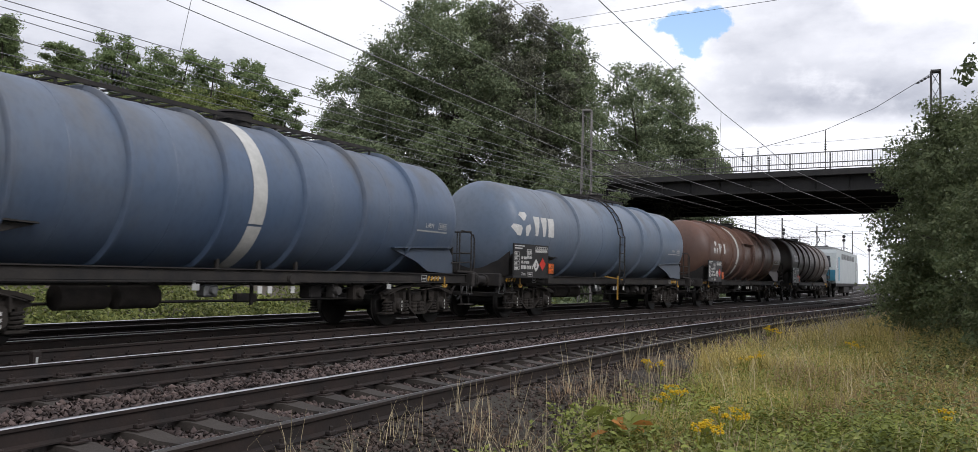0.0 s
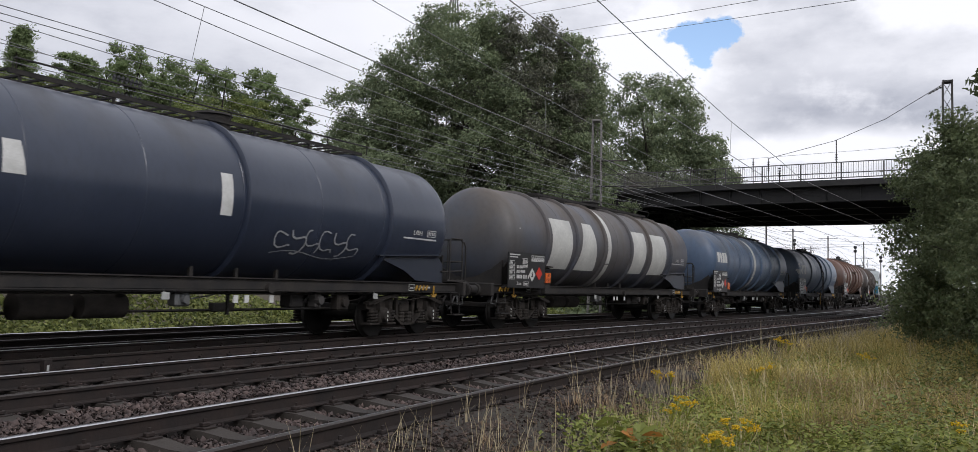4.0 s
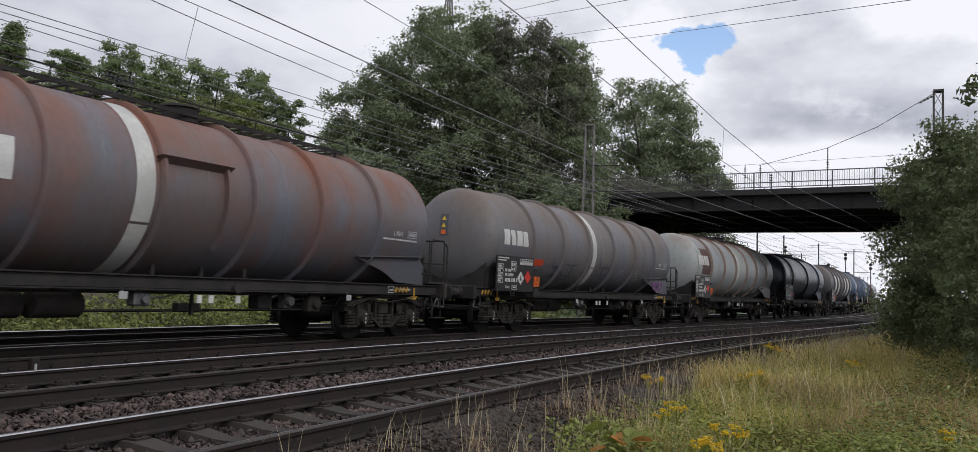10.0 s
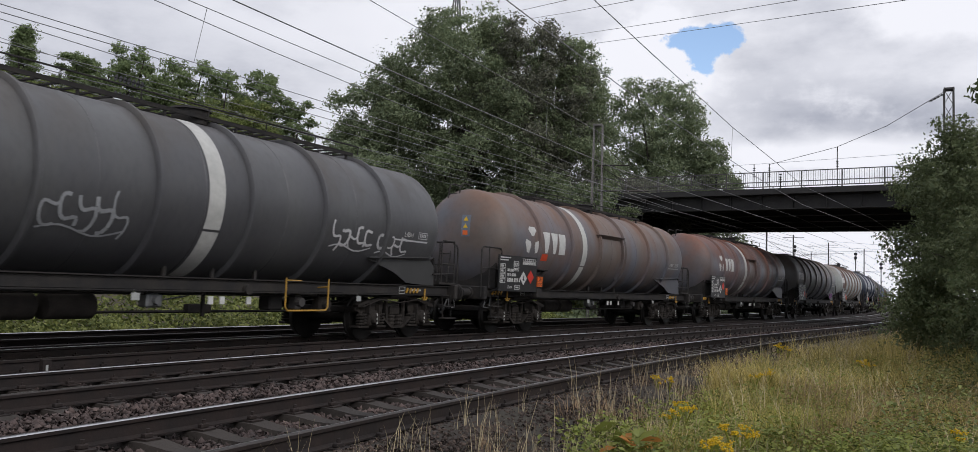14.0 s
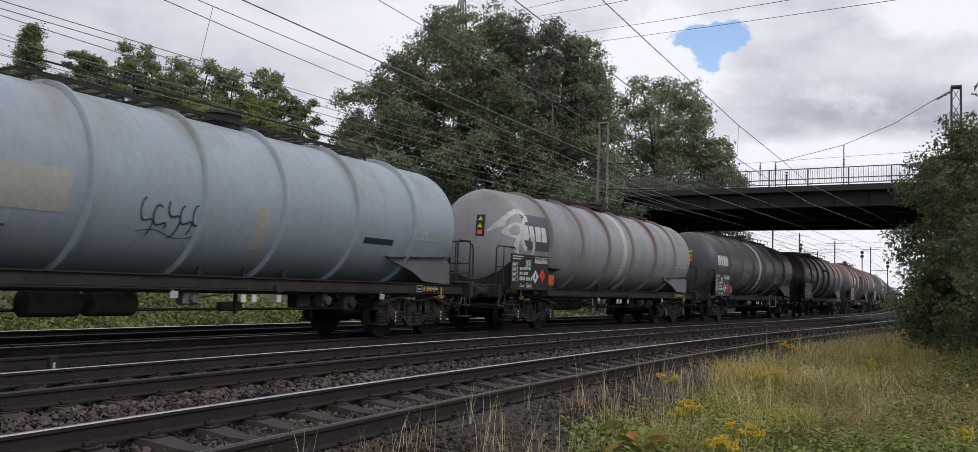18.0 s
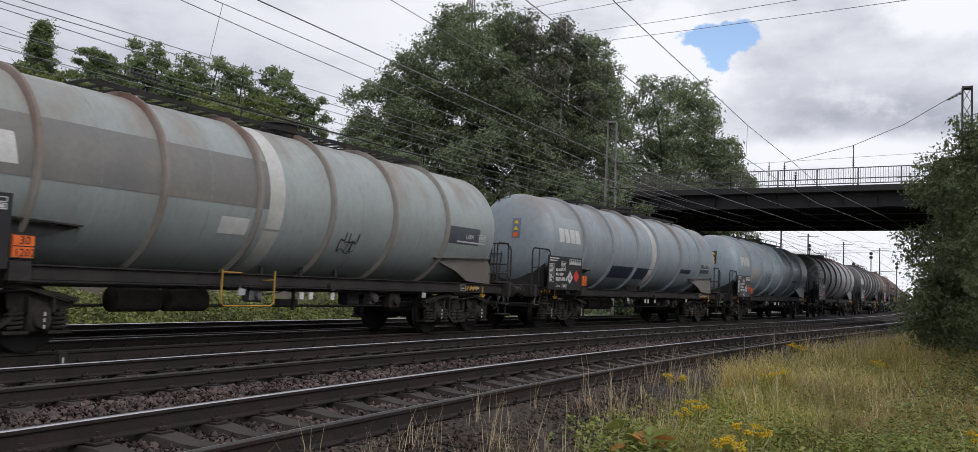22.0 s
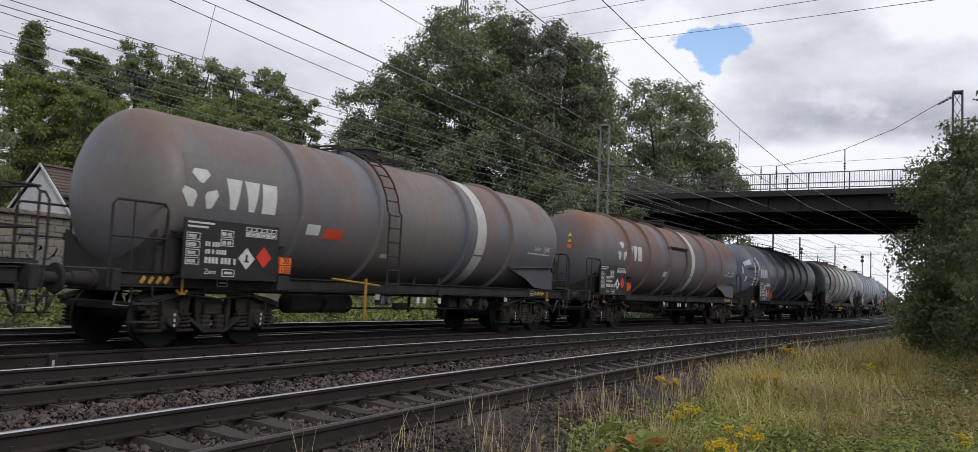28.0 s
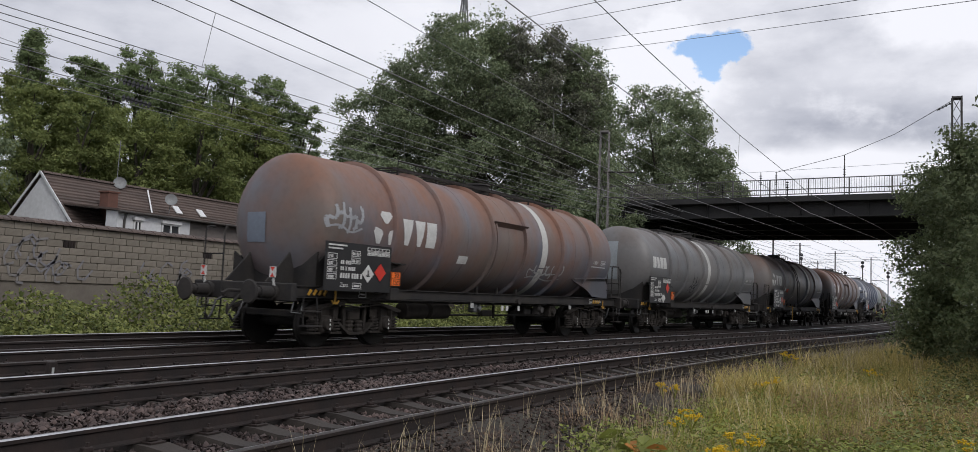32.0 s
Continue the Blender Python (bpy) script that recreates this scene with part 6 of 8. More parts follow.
# the marker stake between the tracks
sh = Shape()
sh.box((0, 0, 0.0), (0.12, 0.09, 0.5), 0.01)
stake = solid("marker_post", sh, RAIL_RUST, "short rusty marker post with a white mark", "post")
p, _ = along(7.75, 10.1)
stake.location = (p.x, p.y, -0.2)
sh = Shape()
sh.box((-0.01, -0.049, 0.13), (0.035, 0.006, 0.09))
part("white_mark", sh, PALE, stake)

# ---- road bridge over the line ----
BRIDGE_STEEL = surface("bridge_paint", (0.022, 0.022, 0.023), (0.035, 0.033, 0.031), 1.0, 0.7, 0.1, 0.2)
BRIDGE_CONCRETE = surface("bridge_concrete", (0.2, 0.19, 0.17), (0.14, 0.13, 0.12), 0.7, 0.9, 0, 0.4)
RAILING_PAINT = surface("railing_paint", (0.09, 0.09, 0.088), (0.13, 0.12, 0.115), 2.0, 0.6, 0.2, 0.1)
bridge = thing("road_bridge", "dark steel girder road bridge with railings across the tracks", "bridge", at=pose(44.9, 4.0, 0, 0, 0, -9))
B0, B1, BW = -22.0, 12.5, 15.0
BALUSTER = Shape().box((0, 0, 0), (0.016, 0.016, 0.74)).mesh("baluster", RAILING_PAINT)
for x in (0.0, 3.6, 7.4, 11.2, BW):
    sh = Shape()
    sh.box((x, (B0 + B1) / 2, 6.1), (0.03, B1 - B0, 0.72)), sh.box((x, (B0 + B1) / 2, 5.74), (0.4, B1 - B0, 0.04)), sh.box((x, (B0 + B1) / 2, 6.46), (0.4, B1 - B0, 0.03))
    if x in (0.0, BW):
        y = B0 + 0.6
        while y < B1:
            sh.box((x, y, 6.1), (0.3, 0.02, 0.7))
            y += 1.6
    part("girder", sh, BRIDGE_STEEL, bridge)
sh = Shape()
sh.box((BW / 2, (B0 + B1) / 2, 6.58), (BW + 1.0, B1 - B0, 0.2))
part("deck", sh, BRIDGE_CONCRETE, bridge, "concrete bridge deck")
for x, face in ((-0.52, -1), (BW + 0.52, 1)):
    sh = Shape()
    sh.box((x, (B0 + B1) / 2, 6.6), (0.12, B1 - B0, 0.3), 0.01)
    part("edge_beam", sh, BRIDGE_STEEL, bridge)
    y = B0
    while y < B1 - 1.9:
        sh = Shape()
        sh.box((x, y, 7.17), (0.06, 0.06, 0.88))
        part("railing_post", sh, RAILING_PAINT, bridge)
        for z in (6.84, 7.08, 7.6):
            sh = Shape()
            sh.box((x, y + 0.95, z), (0.045, 1.84, 0.045))
            part("rail_bar", sh, RAILING_PAINT, bridge)
        if face < 0 and y > -12:
            for k in range(1, 17):
                part("baluster", BALUSTER, None, bridge).location = (x, y + k * 1.9 / 17, 7.22)
        y += 1.9
for y in (B1 + 0.4, B0 - 0.4):
    sh = Shape()
    sh.box((BW / 2, y, 2.9), (BW + 1.2, 1.2, 6.9), 0.05)
    part("abutment", sh, BRIDGE_CONCRETE, bridge, "grey concrete abutment")
for dx, y in ((0.0, 3.9), (0.0, 7.2)):
    for x in (-0.65,):
        sh = Shape()
        sh.box((x, y - 4, 6.9), (0.05, 0.05, 0.7))
        for k in range(4):
            sh.lathe([(7.0 + k * 0.13, 0.03), (7.04 + k * 0.13, 0.08), (7.08 + k * 0.13, 0.03)], 10, (x, y - 4, 0), "z")
        part("wire_insulator", sh, BRIDGE_STEEL, bridge)
# the slopes that carry the road up to the bridge
for y0, y1, nm in ((B1 + 0.6, 60.0, "embankment"), (-75.0, B0 - 0.6, "embankment")):
    sh = Shape()
    sh.prism([(-11, -0.6), (BW + 11, -0.6), (BW + 1.5, 6.6), (-1.5, 6.6)], (0, y0, 0), (1, 0, 0), (0, 0, 1), (0, y1 - y0, 0))
    e = solid(nm, sh, EARTH, "grassy road embankment beside the bridge", "embankment", kind="structure")
    e.matrix_basis = bridge.matrix_basis

# ---- block wall and house beyond the tracks ----
BLOCK = surface("concrete_block", (0.24, 0.215, 0.175), (0.18, 0.155, 0.125), 0.9, 0.9, 0, 0.4, 14, vary=0.14)
MORTAR = surface("mortar", (0.19, 0.17, 0.14), (0.15, 0.13, 0.11), 1.5, 0.95, 0, 0.4)
ROOF = surface("roof_tile", (0.10, 0.072, 0.06), (0.075, 0.055, 0.047), 1.1, 0.85, 0, 0.3, vary=0.2)
RENDER_WHITE = surface("white_render", (0.66, 0.67, 0.68), (0.56, 0.57, 0.58), 0.7, 0.9, 0, 0.2)
GLASS = surface("window_glass", (0.02, 0.022, 0.025), (0.03, 0.03, 0.03), 1.0, 0.08, 0, 0.0)
PLASTIC = surface("white_plastic", (0.7, 0.7, 0.7), (0.62, 0.62, 0.62), 2.0, 0.4, 0, 0.0)
WALL_Y, WALL_TOP = 20.6, 2.6
wall = thing("wall_garden", "weathered concrete block wall with tiled coping and faded graffiti", "wall", kind="structure")
sh = Shape()
sh.box((17, WALL_Y + 0.12, 1.1), (46, 0.2, 3.0))
part("wall_core", sh, MORTAR, wall)
bm_block = Shape().box((0, 0, 0), (0.475, 0.06, 0.185), 0.008).mesh("block", BLOCK)
for r in range(8):
    z = WALL_TOP - 0.13 - r * 0.197
    for k in range(28):
        x = 12.0 + k * 0.49 + (0.245 if r % 2 else 0)
        if (r, k) in ((2, 9), (2, 20)):
            continue
        o = part("block", bm_block, None, wall)
        o.location = (x, WALL_Y + 0.005 * ((r * 7 + k * 3) % 3), z)
rest = Shape()
for r in range(10):
    z = WALL_TOP - 0.13 - r * 0.197
    for k in range(32):
        x = 12.0 + (k + 28) * 0.49 + (0.245 if r % 2 else 0)
        rest.box((x, WALL_Y, z), (0.475, 0.06, 0.185))
o = part("far_blocks", rest, BLOCK, wall)
o["kind"] = "stuff"
cop = Shape()
for k in range(150):
    x = 2.0 + k * 0.22
    cop.prism([(-0.24, 0.0), (-0.2, 0.05), (0.0, 0.13), (0.2, 0.05), (0.24, 0.0)], (x, WALL_Y + 0.1, WALL_TOP - 0.02 + 0.008 * (k % 2)), (0, 1, 0), (0, 0, 1), (0.2, 0, 0))
part("coping", cop, ROOF, wall, "row of dark ridge tiles")
for x in (12.0 + 9 * 0.49, 12.0 + 20 * 0.49):
    v = Shape()
    v.box((x, WALL_Y - 0.01, WALL_TOP - 0.13 - 2 * 0.197), (0.36, 0.04, 0.19))
    for k in range(4):
        v.box((x - 0.13 + k * 0.087, WALL_Y - 0.035, WALL_TOP - 0.13 - 2 * 0.197), (0.02, 0.02, 0.18))
    part("vent_grille", v, RAIL_RUST, wall)
gr = Shape()
rnd = random.Random(8)
for cx, cz, w, n2 in ((15.8, 1.6, 2.4, 12), (20.0, 1.3, 1.9, 10)):
    for k in range(n2):
        x, z, a = cx + rnd.uniform(-w / 2, w / 2), cz + rnd.uniform(-0.4, 0.4), rnd.uniform(0, 3)
        pts = [(x + 0.3 * math.cos(a + t * 0.9), WALL_Y - 0.045, z + 0.3 * math.sin(a + t * 1.1)) for t in range(5)]
        for p, q in zip(pts, pts[1:]):
            gr.beam(p, q, 0.06, 0.004, (0, 1, 0))
part("graffiti", gr, surface("faded_blue_spray", (0.2, 0.2, 0.225), (0.235, 0.22, 0.2), 3.0, 0.8, 0, 0.0), wall, "faded blue and grey sprayed tags")

house = thing("house", "low white house with brown tiled roof behind the wall", "house")
HX0, HX1, HY0, HYR, HY1, EAVE, RIDGE = 22.4, 46.0, 27.9, 30.0, 32.1, 3.2, 5.25
sh = Shape()
sh.prism([(HY0 + 0.3, -0.4), (HY1 - 0.3, -0.4), (HY1 - 0.3, EAVE), (HYR, RIDGE - 0.15), (HY0 + 0.3, EAVE)], (HX0, 0, 0), (0, 1, 0), (0, 0, 1), (HX1 - HX0, 0, 0))
part("house_wall", sh, RENDER_WHITE, house)
for s, ya, yb in ((-1, HY0, HYR), (1, HYR, HY1)):
    n2 = 16
    for k in range(n2):
        sh = Shape()
        f0, f1 = k / n2, (k + 1) / n2
        za, zb = (EAVE - 0.1 + (RIDGE - EAVE + 0.1) * f for f in (f0, f1))
        ya2, yb2 = (HY0 + (HYR - HY0) * f for f in (f0, f1)) if s < 0 else (HY1 - (HY1 - HYR) * f for f in (f0, f1))
        sh.add([(HX0 - 0.05, ya2, za + 0.05), (HX1, ya2, za + 0.05), (HX1, yb2, zb + 0.0), (HX0 - 0.05, yb2, zb + 0.0), (HX0 - 0.05, ya2, za), (HX1, ya2, za)], [(0, 1, 2, 3), (0, 4, 5, 1)])
        part("tile_course", sh, ROOF, house)
    v = Shape()
    v.beam((HX0 - 0.08, HY0 if s < 0 else HY1, EAVE - 0.08), (HX0 - 0.08, HYR, RIDGE + 0.02), 0.04, 0.09)
    part("verge_board", v, RENDER_WHITE, house)
sh = Shape()
for k in range(58):
    sh.prism([(-0.14, -0.03), (-0.08, 0.06), (0.08, 0.06), (0.14, -0.03)], (HX0 + k * 0.4, HYR, RIDGE + 0.01), (0, 1, 0), (0, 0, 1), (0.38, 0, 0))
part("ridge_tiles", sh, ROOF, house)
# the lower wing towards the tracks, with windows and a flat dormer wall
sh = Shape()
sh.prism([(25.9, -0.4), (26.5, -0.4), (26.5, 3.76), (25.9, 3.72)], (22.6, 0, 0), (0, 1, 0), (0, 0, 1), (3.7, 0, 0))
part("wing_wall", sh, RENDER_WHITE, house)
sh = Shape()
sh.prism([(25.7, 3.72), (28.7, 3.98), (28.7, 4.04), (25.7, 3.8)], (22.45, 0, 0), (0, 1, 0), (0, 0, 1), (23.0, 0, 0))
part("wing_roof", sh, ROOF, house)
sh = Shape()
sh.prism([(26.0, -0.4), (26.5, -0.4), (26.5, 3.76), (26.0, 3.72)], (26.3, 0, 0), (0, 1, 0), (0, 0, 1), (19.0, 0, 0))
part("side_wall", sh, surface("grey_render", (0.16, 0.14, 0.13), (0.12, 0.11, 0.1), 0.8, 0.9, 0, 0.3), house, "grey rendered rear wall")
g = Shape()
g.tube([(22.45, 25.66, 3.7), (33.7, 25.66, 3.7)], 0.045, 8)
g.tube([(22.9, 25.75, 3.7), (22.9, 25.85, 3.4), (22.9, 25.85, 0.0)], 0.045, 8)
part("gutter", g, MAST_STEEL, house, smooth=True)
for x, w, z0, z1 in ((23.35, 0.4, 2.6, 3.45), (24.75, 0.95, 2.6, 3.45)):
    f = Shape()
    for a, b, c, d in ((x, x + w, z1 - 0.06, z1), (x, x + w, z0, z0 + 0.06), (x, x + 0.06, z0, z1), (x + w - 0.06, x + w, z0, z1), (x + w / 2 - 0.03, x + w / 2 + 0.03, z0, z1)):
        f.box(((a + b) / 2, 25.87, (c + d) / 2), (b - a, 0.08, d - c))
    wi = part("window", f, PLASTIC, house, "white framed window")
    pn = Shape()
    pn.box((x + w / 2, 25.885, (z0 + z1) / 2), (w - 0.1, 0.02, z1 - z0 - 0.1))
    part("pane", pn, GLASS, wi)
    sb = Shape()
    sb.box((x + w / 2, 25.84, z1 + 0.06), (w + 0.1, 0.14, 0.14), 0.01)
    part("shutter_box", sb, PLASTIC, wi)
v = Shape()
v.beam((26.6, 28.3, 3.72), (27.7, HYR, RIDGE + 0.06), 0.06, 0.05)
part("party_wall_edge", v, PLASTIC, house, "white roof edge between two houses")
for x in (28.7, 30.2, 33.4):
    k = Shape()
    m = Matrix.Rotation(math.atan2(RIDGE - EAVE, HYR - HY0), 4, "X")
    k.box((x, 29.1, 4.42), (0.36, 0.5, 0.06), 0.01, m)
    o = part("roof_window", k, PLASTIC, house, "small pale roof window")
ch = Shape()
ch.box((24.3, 28.4, 4.1), (0.5, 0.5, 1.1), 0.02), ch.box((24.3, 28.4, 4.67), (0.58, 0.58, 0.06))
part("chimney", ch, surface("chimney_brick", (0.15, 0.07, 0.05), (0.11, 0.055, 0.042), 3.0, 0.9, 0, 0.4), house, "small brick chimney")
for x, y, z in ((26.0, 29.8, 5.3), (27.6, 28.4, 4.75)):
    d = Shape()
    m = Matrix.Rotation(radians(70), 4, "X") @ Matrix.Rotation(radians(-35), 4, "Y")
    pr = [(0.0, 0.0), (0.01, 0.1), (0.035, 0.2), (0.06, 0.27)]
    ring = Shape().lathe(pr, 18, (0, 0, 0), "z")
    d.add([m @ Vector(q) + Vector((x, y, z)) for q in ring.v], ring.f[:-1])
    d.tube([(x, y, z), (x + 0.02, y + 0.1, z - 0.6)], 0.025, 6)
    part("satellite_dish", d, GALVANISED, house, smooth=True)
an = Shape()
an.tube([(26.0, 30.0, 5.2), (26.05, 30.0, 7.2)], 0.02, 5), an.tube([(25.8, 30, 7.0), (26.4, 30, 7.0)], 0.012, 4)
part("aerial", an, GALVANISED, house)

# ---- trees, bushes, grass ----
OAK = leafy("tree_leaf", (0.14, 0.18, 0.105), (0.235, 0.275, 0.155), 0.38)
LIME = leafy("light_tree_leaf", (0.15, 0.19, 0.065), (0.25, 0.28, 0.1), 0.45)
DARK_LEAF = leafy("dark_tree_leaf", (0.12, 0.125, 0.1), (0.18, 0.185, 0.13), 0.38)
SHRUB = leafy("shrub_leaf", (0.08, 0.11, 0.05), (0.175, 0.2, 0.1), 0.4)
POPLAR = leafy("poplar_leaf", (0.16, 0.21, 0.105), (0.23, 0.285, 0.135), 0.55)
BRAMBLE = leafy("bramble_leaf", (0.07, 0.095, 0.028), (0.25, 0.27, 0.085), 0.3)
NETTLE = leafy("nettle_leaf", (0.08, 0.11, 0.022), (0.28, 0.31, 0.075), 0.25)
GRASS = leafy("grass_blade", (0.17, 0.15, 0.03), (0.7, 0.56, 0.22), 0.35)
GREEN_GRASS = leafy("green_grass_blade", (0.1, 0.125, 0.02), (0.35, 0.36, 0.065), 0.35)
SEED = leafy("seeding_grass", (0.26, 0.17, 0.1), (0.36, 0.26, 0.16), 0.3)
STRAW = leafy("dry_stalk", (0.42, 0.35, 0.21), (0.6, 0.5, 0.32), 0.2)
BARK = surface("bark", (0.06, 0.05, 0.04), (0.04, 0.033, 0.028), 2.0, 0.95, 0, 0.8)
PETAL_YELLOW = leafy("yellow_flower", (0.6, 0.4, 0.01), (0.75, 0.5, 0.02), 0.2)
LEAF_ORANGE = leafy("orange_leaf", (0.5, 0.24, 0.06), (0.42, 0.18, 0.05), 0.3)
WEED = leafy("weed_leaf", (0.16, 0.2, 0.04), (0.26, 0.28, 0.07), 0.35)


def leaf_cloud(centres, radii, count, size, rng, flat=0.5, sprays=30, spray=0.15):
    """Leaves in many small sprays, which gather into boughs; most sprays sit near a bough's skin."""
    centres, radii = np.asarray(centres, float), np.asarray(radii, float)
    w = radii.prod(1) ** (2 / 3)
    n = len(centres) * sprays
    own = rng.choice(len(centres), n, p=w / w.sum())
    d = rng.normal(size=(n, 3))
    d /= np.linalg.norm(d, axis=1)[:, None]
    r = (0.1 + 0.9 * rng.random(n) ** 0.55) * (0.85 + 0.4 * rng.random(n))
    hub = centres[own] + d * radii[own] * r[:, None]
    pick = rng.integers(0, n, count)
    reach = radii.mean() * spray * (0.6 + 0.9 * rng.random(n))
    c = hub[pick] + rng.normal(size=(count, 3)) * np.array([1.0, 1.0, 0.62]) * (reach + size * 0.6)[pick, None]
    nrm = d[pick] * 0.5 + rng.normal(size=(count, 3)) * 0.6 + np.array([0, 0, flat])
    nrm /= np.linalg.norm(nrm, axis=1)[:, None]
    u = np.cross(nrm, rng.normal(size=(count, 3)))
    u /= np.linalg.norm(u, axis=1)[:, None]
    v = np.cross(nrm, u)
    s = size * (0.55 + 0.9 * rng.random(count))[:, None]
    leaf = np.stack([c - u * s - v * s * 0.2, c + u * s * 0.9 - v * s * 0.35, c + v * s * 0.75 + nrm * s * 0.15], 1)
    return leaf.reshape(-1, 3), np.arange(count * 3).reshape(-1, 3)


def tree(name, label, x, y, z, height, spread, leaves, size, material, seed, clumps=40, low=0.25, shape=1.0, category="tree", sprays=30):
    """A tapered trunk with limbs and a crown of many leaves in uneven clumps."""
    rng = np.random.default_rng(seed)
    t = thing(name, label, category, at=pose(x, y, z))
    cs, rs = [], []
    for k in range(clumps):
        f = low + (1 - low) * ((k + 0.5) / clumps) ** 0.9
        g = (f - low) / (1 - low)
        prof = (1 - abs(2 * (g * 0.92 + 0.04) ** shape - 1) ** 2.2) ** 0.5
        if shape < 0.5:
            prof = 0.12 + 0.88 * (1 - g) ** 0.8
        a, q = k * 2.4 + rng.random(), spread * prof * (0.1 + 0.85 * rng.random() ** 0.55)
        r = spread * (0.16 + 0.13 * rng.random()) * (0.65 + 0.35 * prof)
        cs.append((q * math.cos(a), q * math.sin(a), f * height - r * 0.7))
        rs.append((r, r, r * 0.75))
    sh = Shape()
    lean = rng.normal(size=2) * 0.02 * height
    sh.tube([(0, 0, -0.4), (lean[0] * 0.3, lean[1] * 0.3, height * 0.25), (lean[0], lean[1], height * 0.55), (0, 0, height * 0.85)], height * 0.022, 9, height * 0.005)
    trunk = part("trunk", sh, BARK, t, smooth=True)
    for k in range(0, clumps, max(5, clumps // 16)):
        sh = Shape()
        c = Vector(cs[k])
        b = Vector((0, 0, max(height * 0.15, c.z * 0.6)))
        m = (b + c) / 2 + Vector((0, 0, height * 0.03))
        sh.tube([b, m, c], height * 0.007, 5, height * 0.0015)
        part("limb", sh, BARK, t)
    v, f = leaf_cloud(cs, rs, leaves, size, rng, sprays=sprays)
    part("crown", fast_mesh("crown", v, f, material), None, t)
    return t


# the great clump beyond the tracks
tree("tree", "tall dark green broadleaf tree beyond the tracks", 43.0, 26.4, -0.3, 14.2, 4.8, 130000, 0.085, OAK, 11, 120, 0.05)
tree("tree", "broad green tree with a tall domed crown", 45.0, 22.8, -0.3, 18.6, 5.4, 160000, 0.085, OAK, 18, 140, 0.08)
tree("tree", "tall dark leaved tree in the middle of the clump", 48.0, 19.6, -0.3, 18.4, 4.6, 120000, 0.085, DARK_LEAF, 12, 120, 0.06)
tree("tree", "green tree at the edge of the clump", 49.5, 18.0, -0.3, 17.6, 4.6, 110000, 0.085, OAK, 13, 110, 0.06)
tree("tree", "spreading green tree beside the bridge", 72.8, 17.4, -0.3, 20.6, 6.4, 80000, 0.12, OAK, 14, 110, 0.1)
tree("tree", "smaller green tree beside the bridge end", 73.2, 13.6, -0.3, 15.4, 4.6, 44000, 0.12, OAK, 15, 70, 0.1)
tree("tree", "low dark tree under the great clump", 45.0, 17.0, -0.3, 8.5, 4.0, 36000, 0.09, OAK, 16, 70, 0.02)
tree("tree", "low dark tree near the bridge abutment", 52.0, 13.6, -0.3, 9.0, 3.8, 30000, 0.1, DARK_LEAF, 17, 60, 0.02)
tree("tree", "low green tree beside the bridge railing", 42.9, 13.5, -0.3, 7.4, 3.0, 34000, 0.085, OAK, 19, 50, 0.02)
# the row behind the house
for k, (x, y, hgt, sp, ma, lab) in enumerate((
        (34.3, 43.0, 14.8, 1.7, POPLAR, "slim green tree in the row behind the house"), (35.4, 42.1, 14.6, 2.2, POPLAR, "rounded green tree in the row behind the house"),
        (36.5, 41.1, 15.7, 2.3, POPLAR, "tallest green tree in the row behind the house"), (37.6, 40.1, 14.8, 2.4, POPLAR, "grey-green tree in the row"),
        (39.0, 38.8, 15.4, 2.6, POPLAR, "round green tree in the row"), (40.4, 37.4, 14.9, 2.6, POPLAR, "darker green tree in the row"),
        (42.1, 35.4, 15.1, 2.2, POPLAR, "domed green tree near the end of the row"), (43.4, 33.9, 13.4, 2.0, POPLAR, "last green tree in the row"),
        (29.9, 41.3, 12.4, 2.8, LIME, "bright yellow-green tree below the poplar"), (31.7, 40.0, 11.9, 2.6, LIME, "yellow-green tree behind the roof"),
        (36.5, 35.6, 12.1, 3.4, LIME, "bright green bushy tree above the roof"), (33.6, 37.6, 11.2, 3.0, LIME, "light green tree close to the house"),
        (39.3, 33.9, 12.4, 2.4, LIME, "light green tree beyond the roof"), (41.4, 35.6, 13.2, 3.0, POPLAR, "leafy green tree low in the row"),
        (21.5, 36.0, 8.8, 3.6, OAK, "low dark tree beside the house"), (17.5, 34.0, 9.5, 4.0, OAK, "low tree near the house gable"),
        (38.4, 39.4, 13.8, 3.4, POPLAR, "dense green tree filling the row"), (34.6, 43.4, 13.4, 3.0, POPLAR, "dense green tree low in the row"))):
    tree("tree", lab, x, y, -0.3, hgt, sp, 34000, 0.085, ma, 30 + k, 80, 0.04)
tree("poplar_tree", "slender pointed poplar behind the house", 32.1, 44.6, -0.3, 15.9, 2.3, 60000, 0.075, POPLAR, 50, 160, 0.1, 0.42, "tree")
tree("tree", "bushy tree in front of the garden wall", 11.5, 19.3, -0.4, 3.0, 1.3, 18000, 0.06, OAK, 51, 60, 0.0)
# distance beyond the bridge
for k, (x, y, hgt) in enumerate(((120, 26, 9), (135, 20, 8), (150, 30, 10), (110, 32, 9), (105, -16, 6), (118, -18, 7), (96, 22, 10))):
    tree("tree", "distant green tree beyond the bridge", x, y, -0.3, hgt, hgt * 0.36, 6000, 0.22, OAK, 60 + k, 24, 0.1)
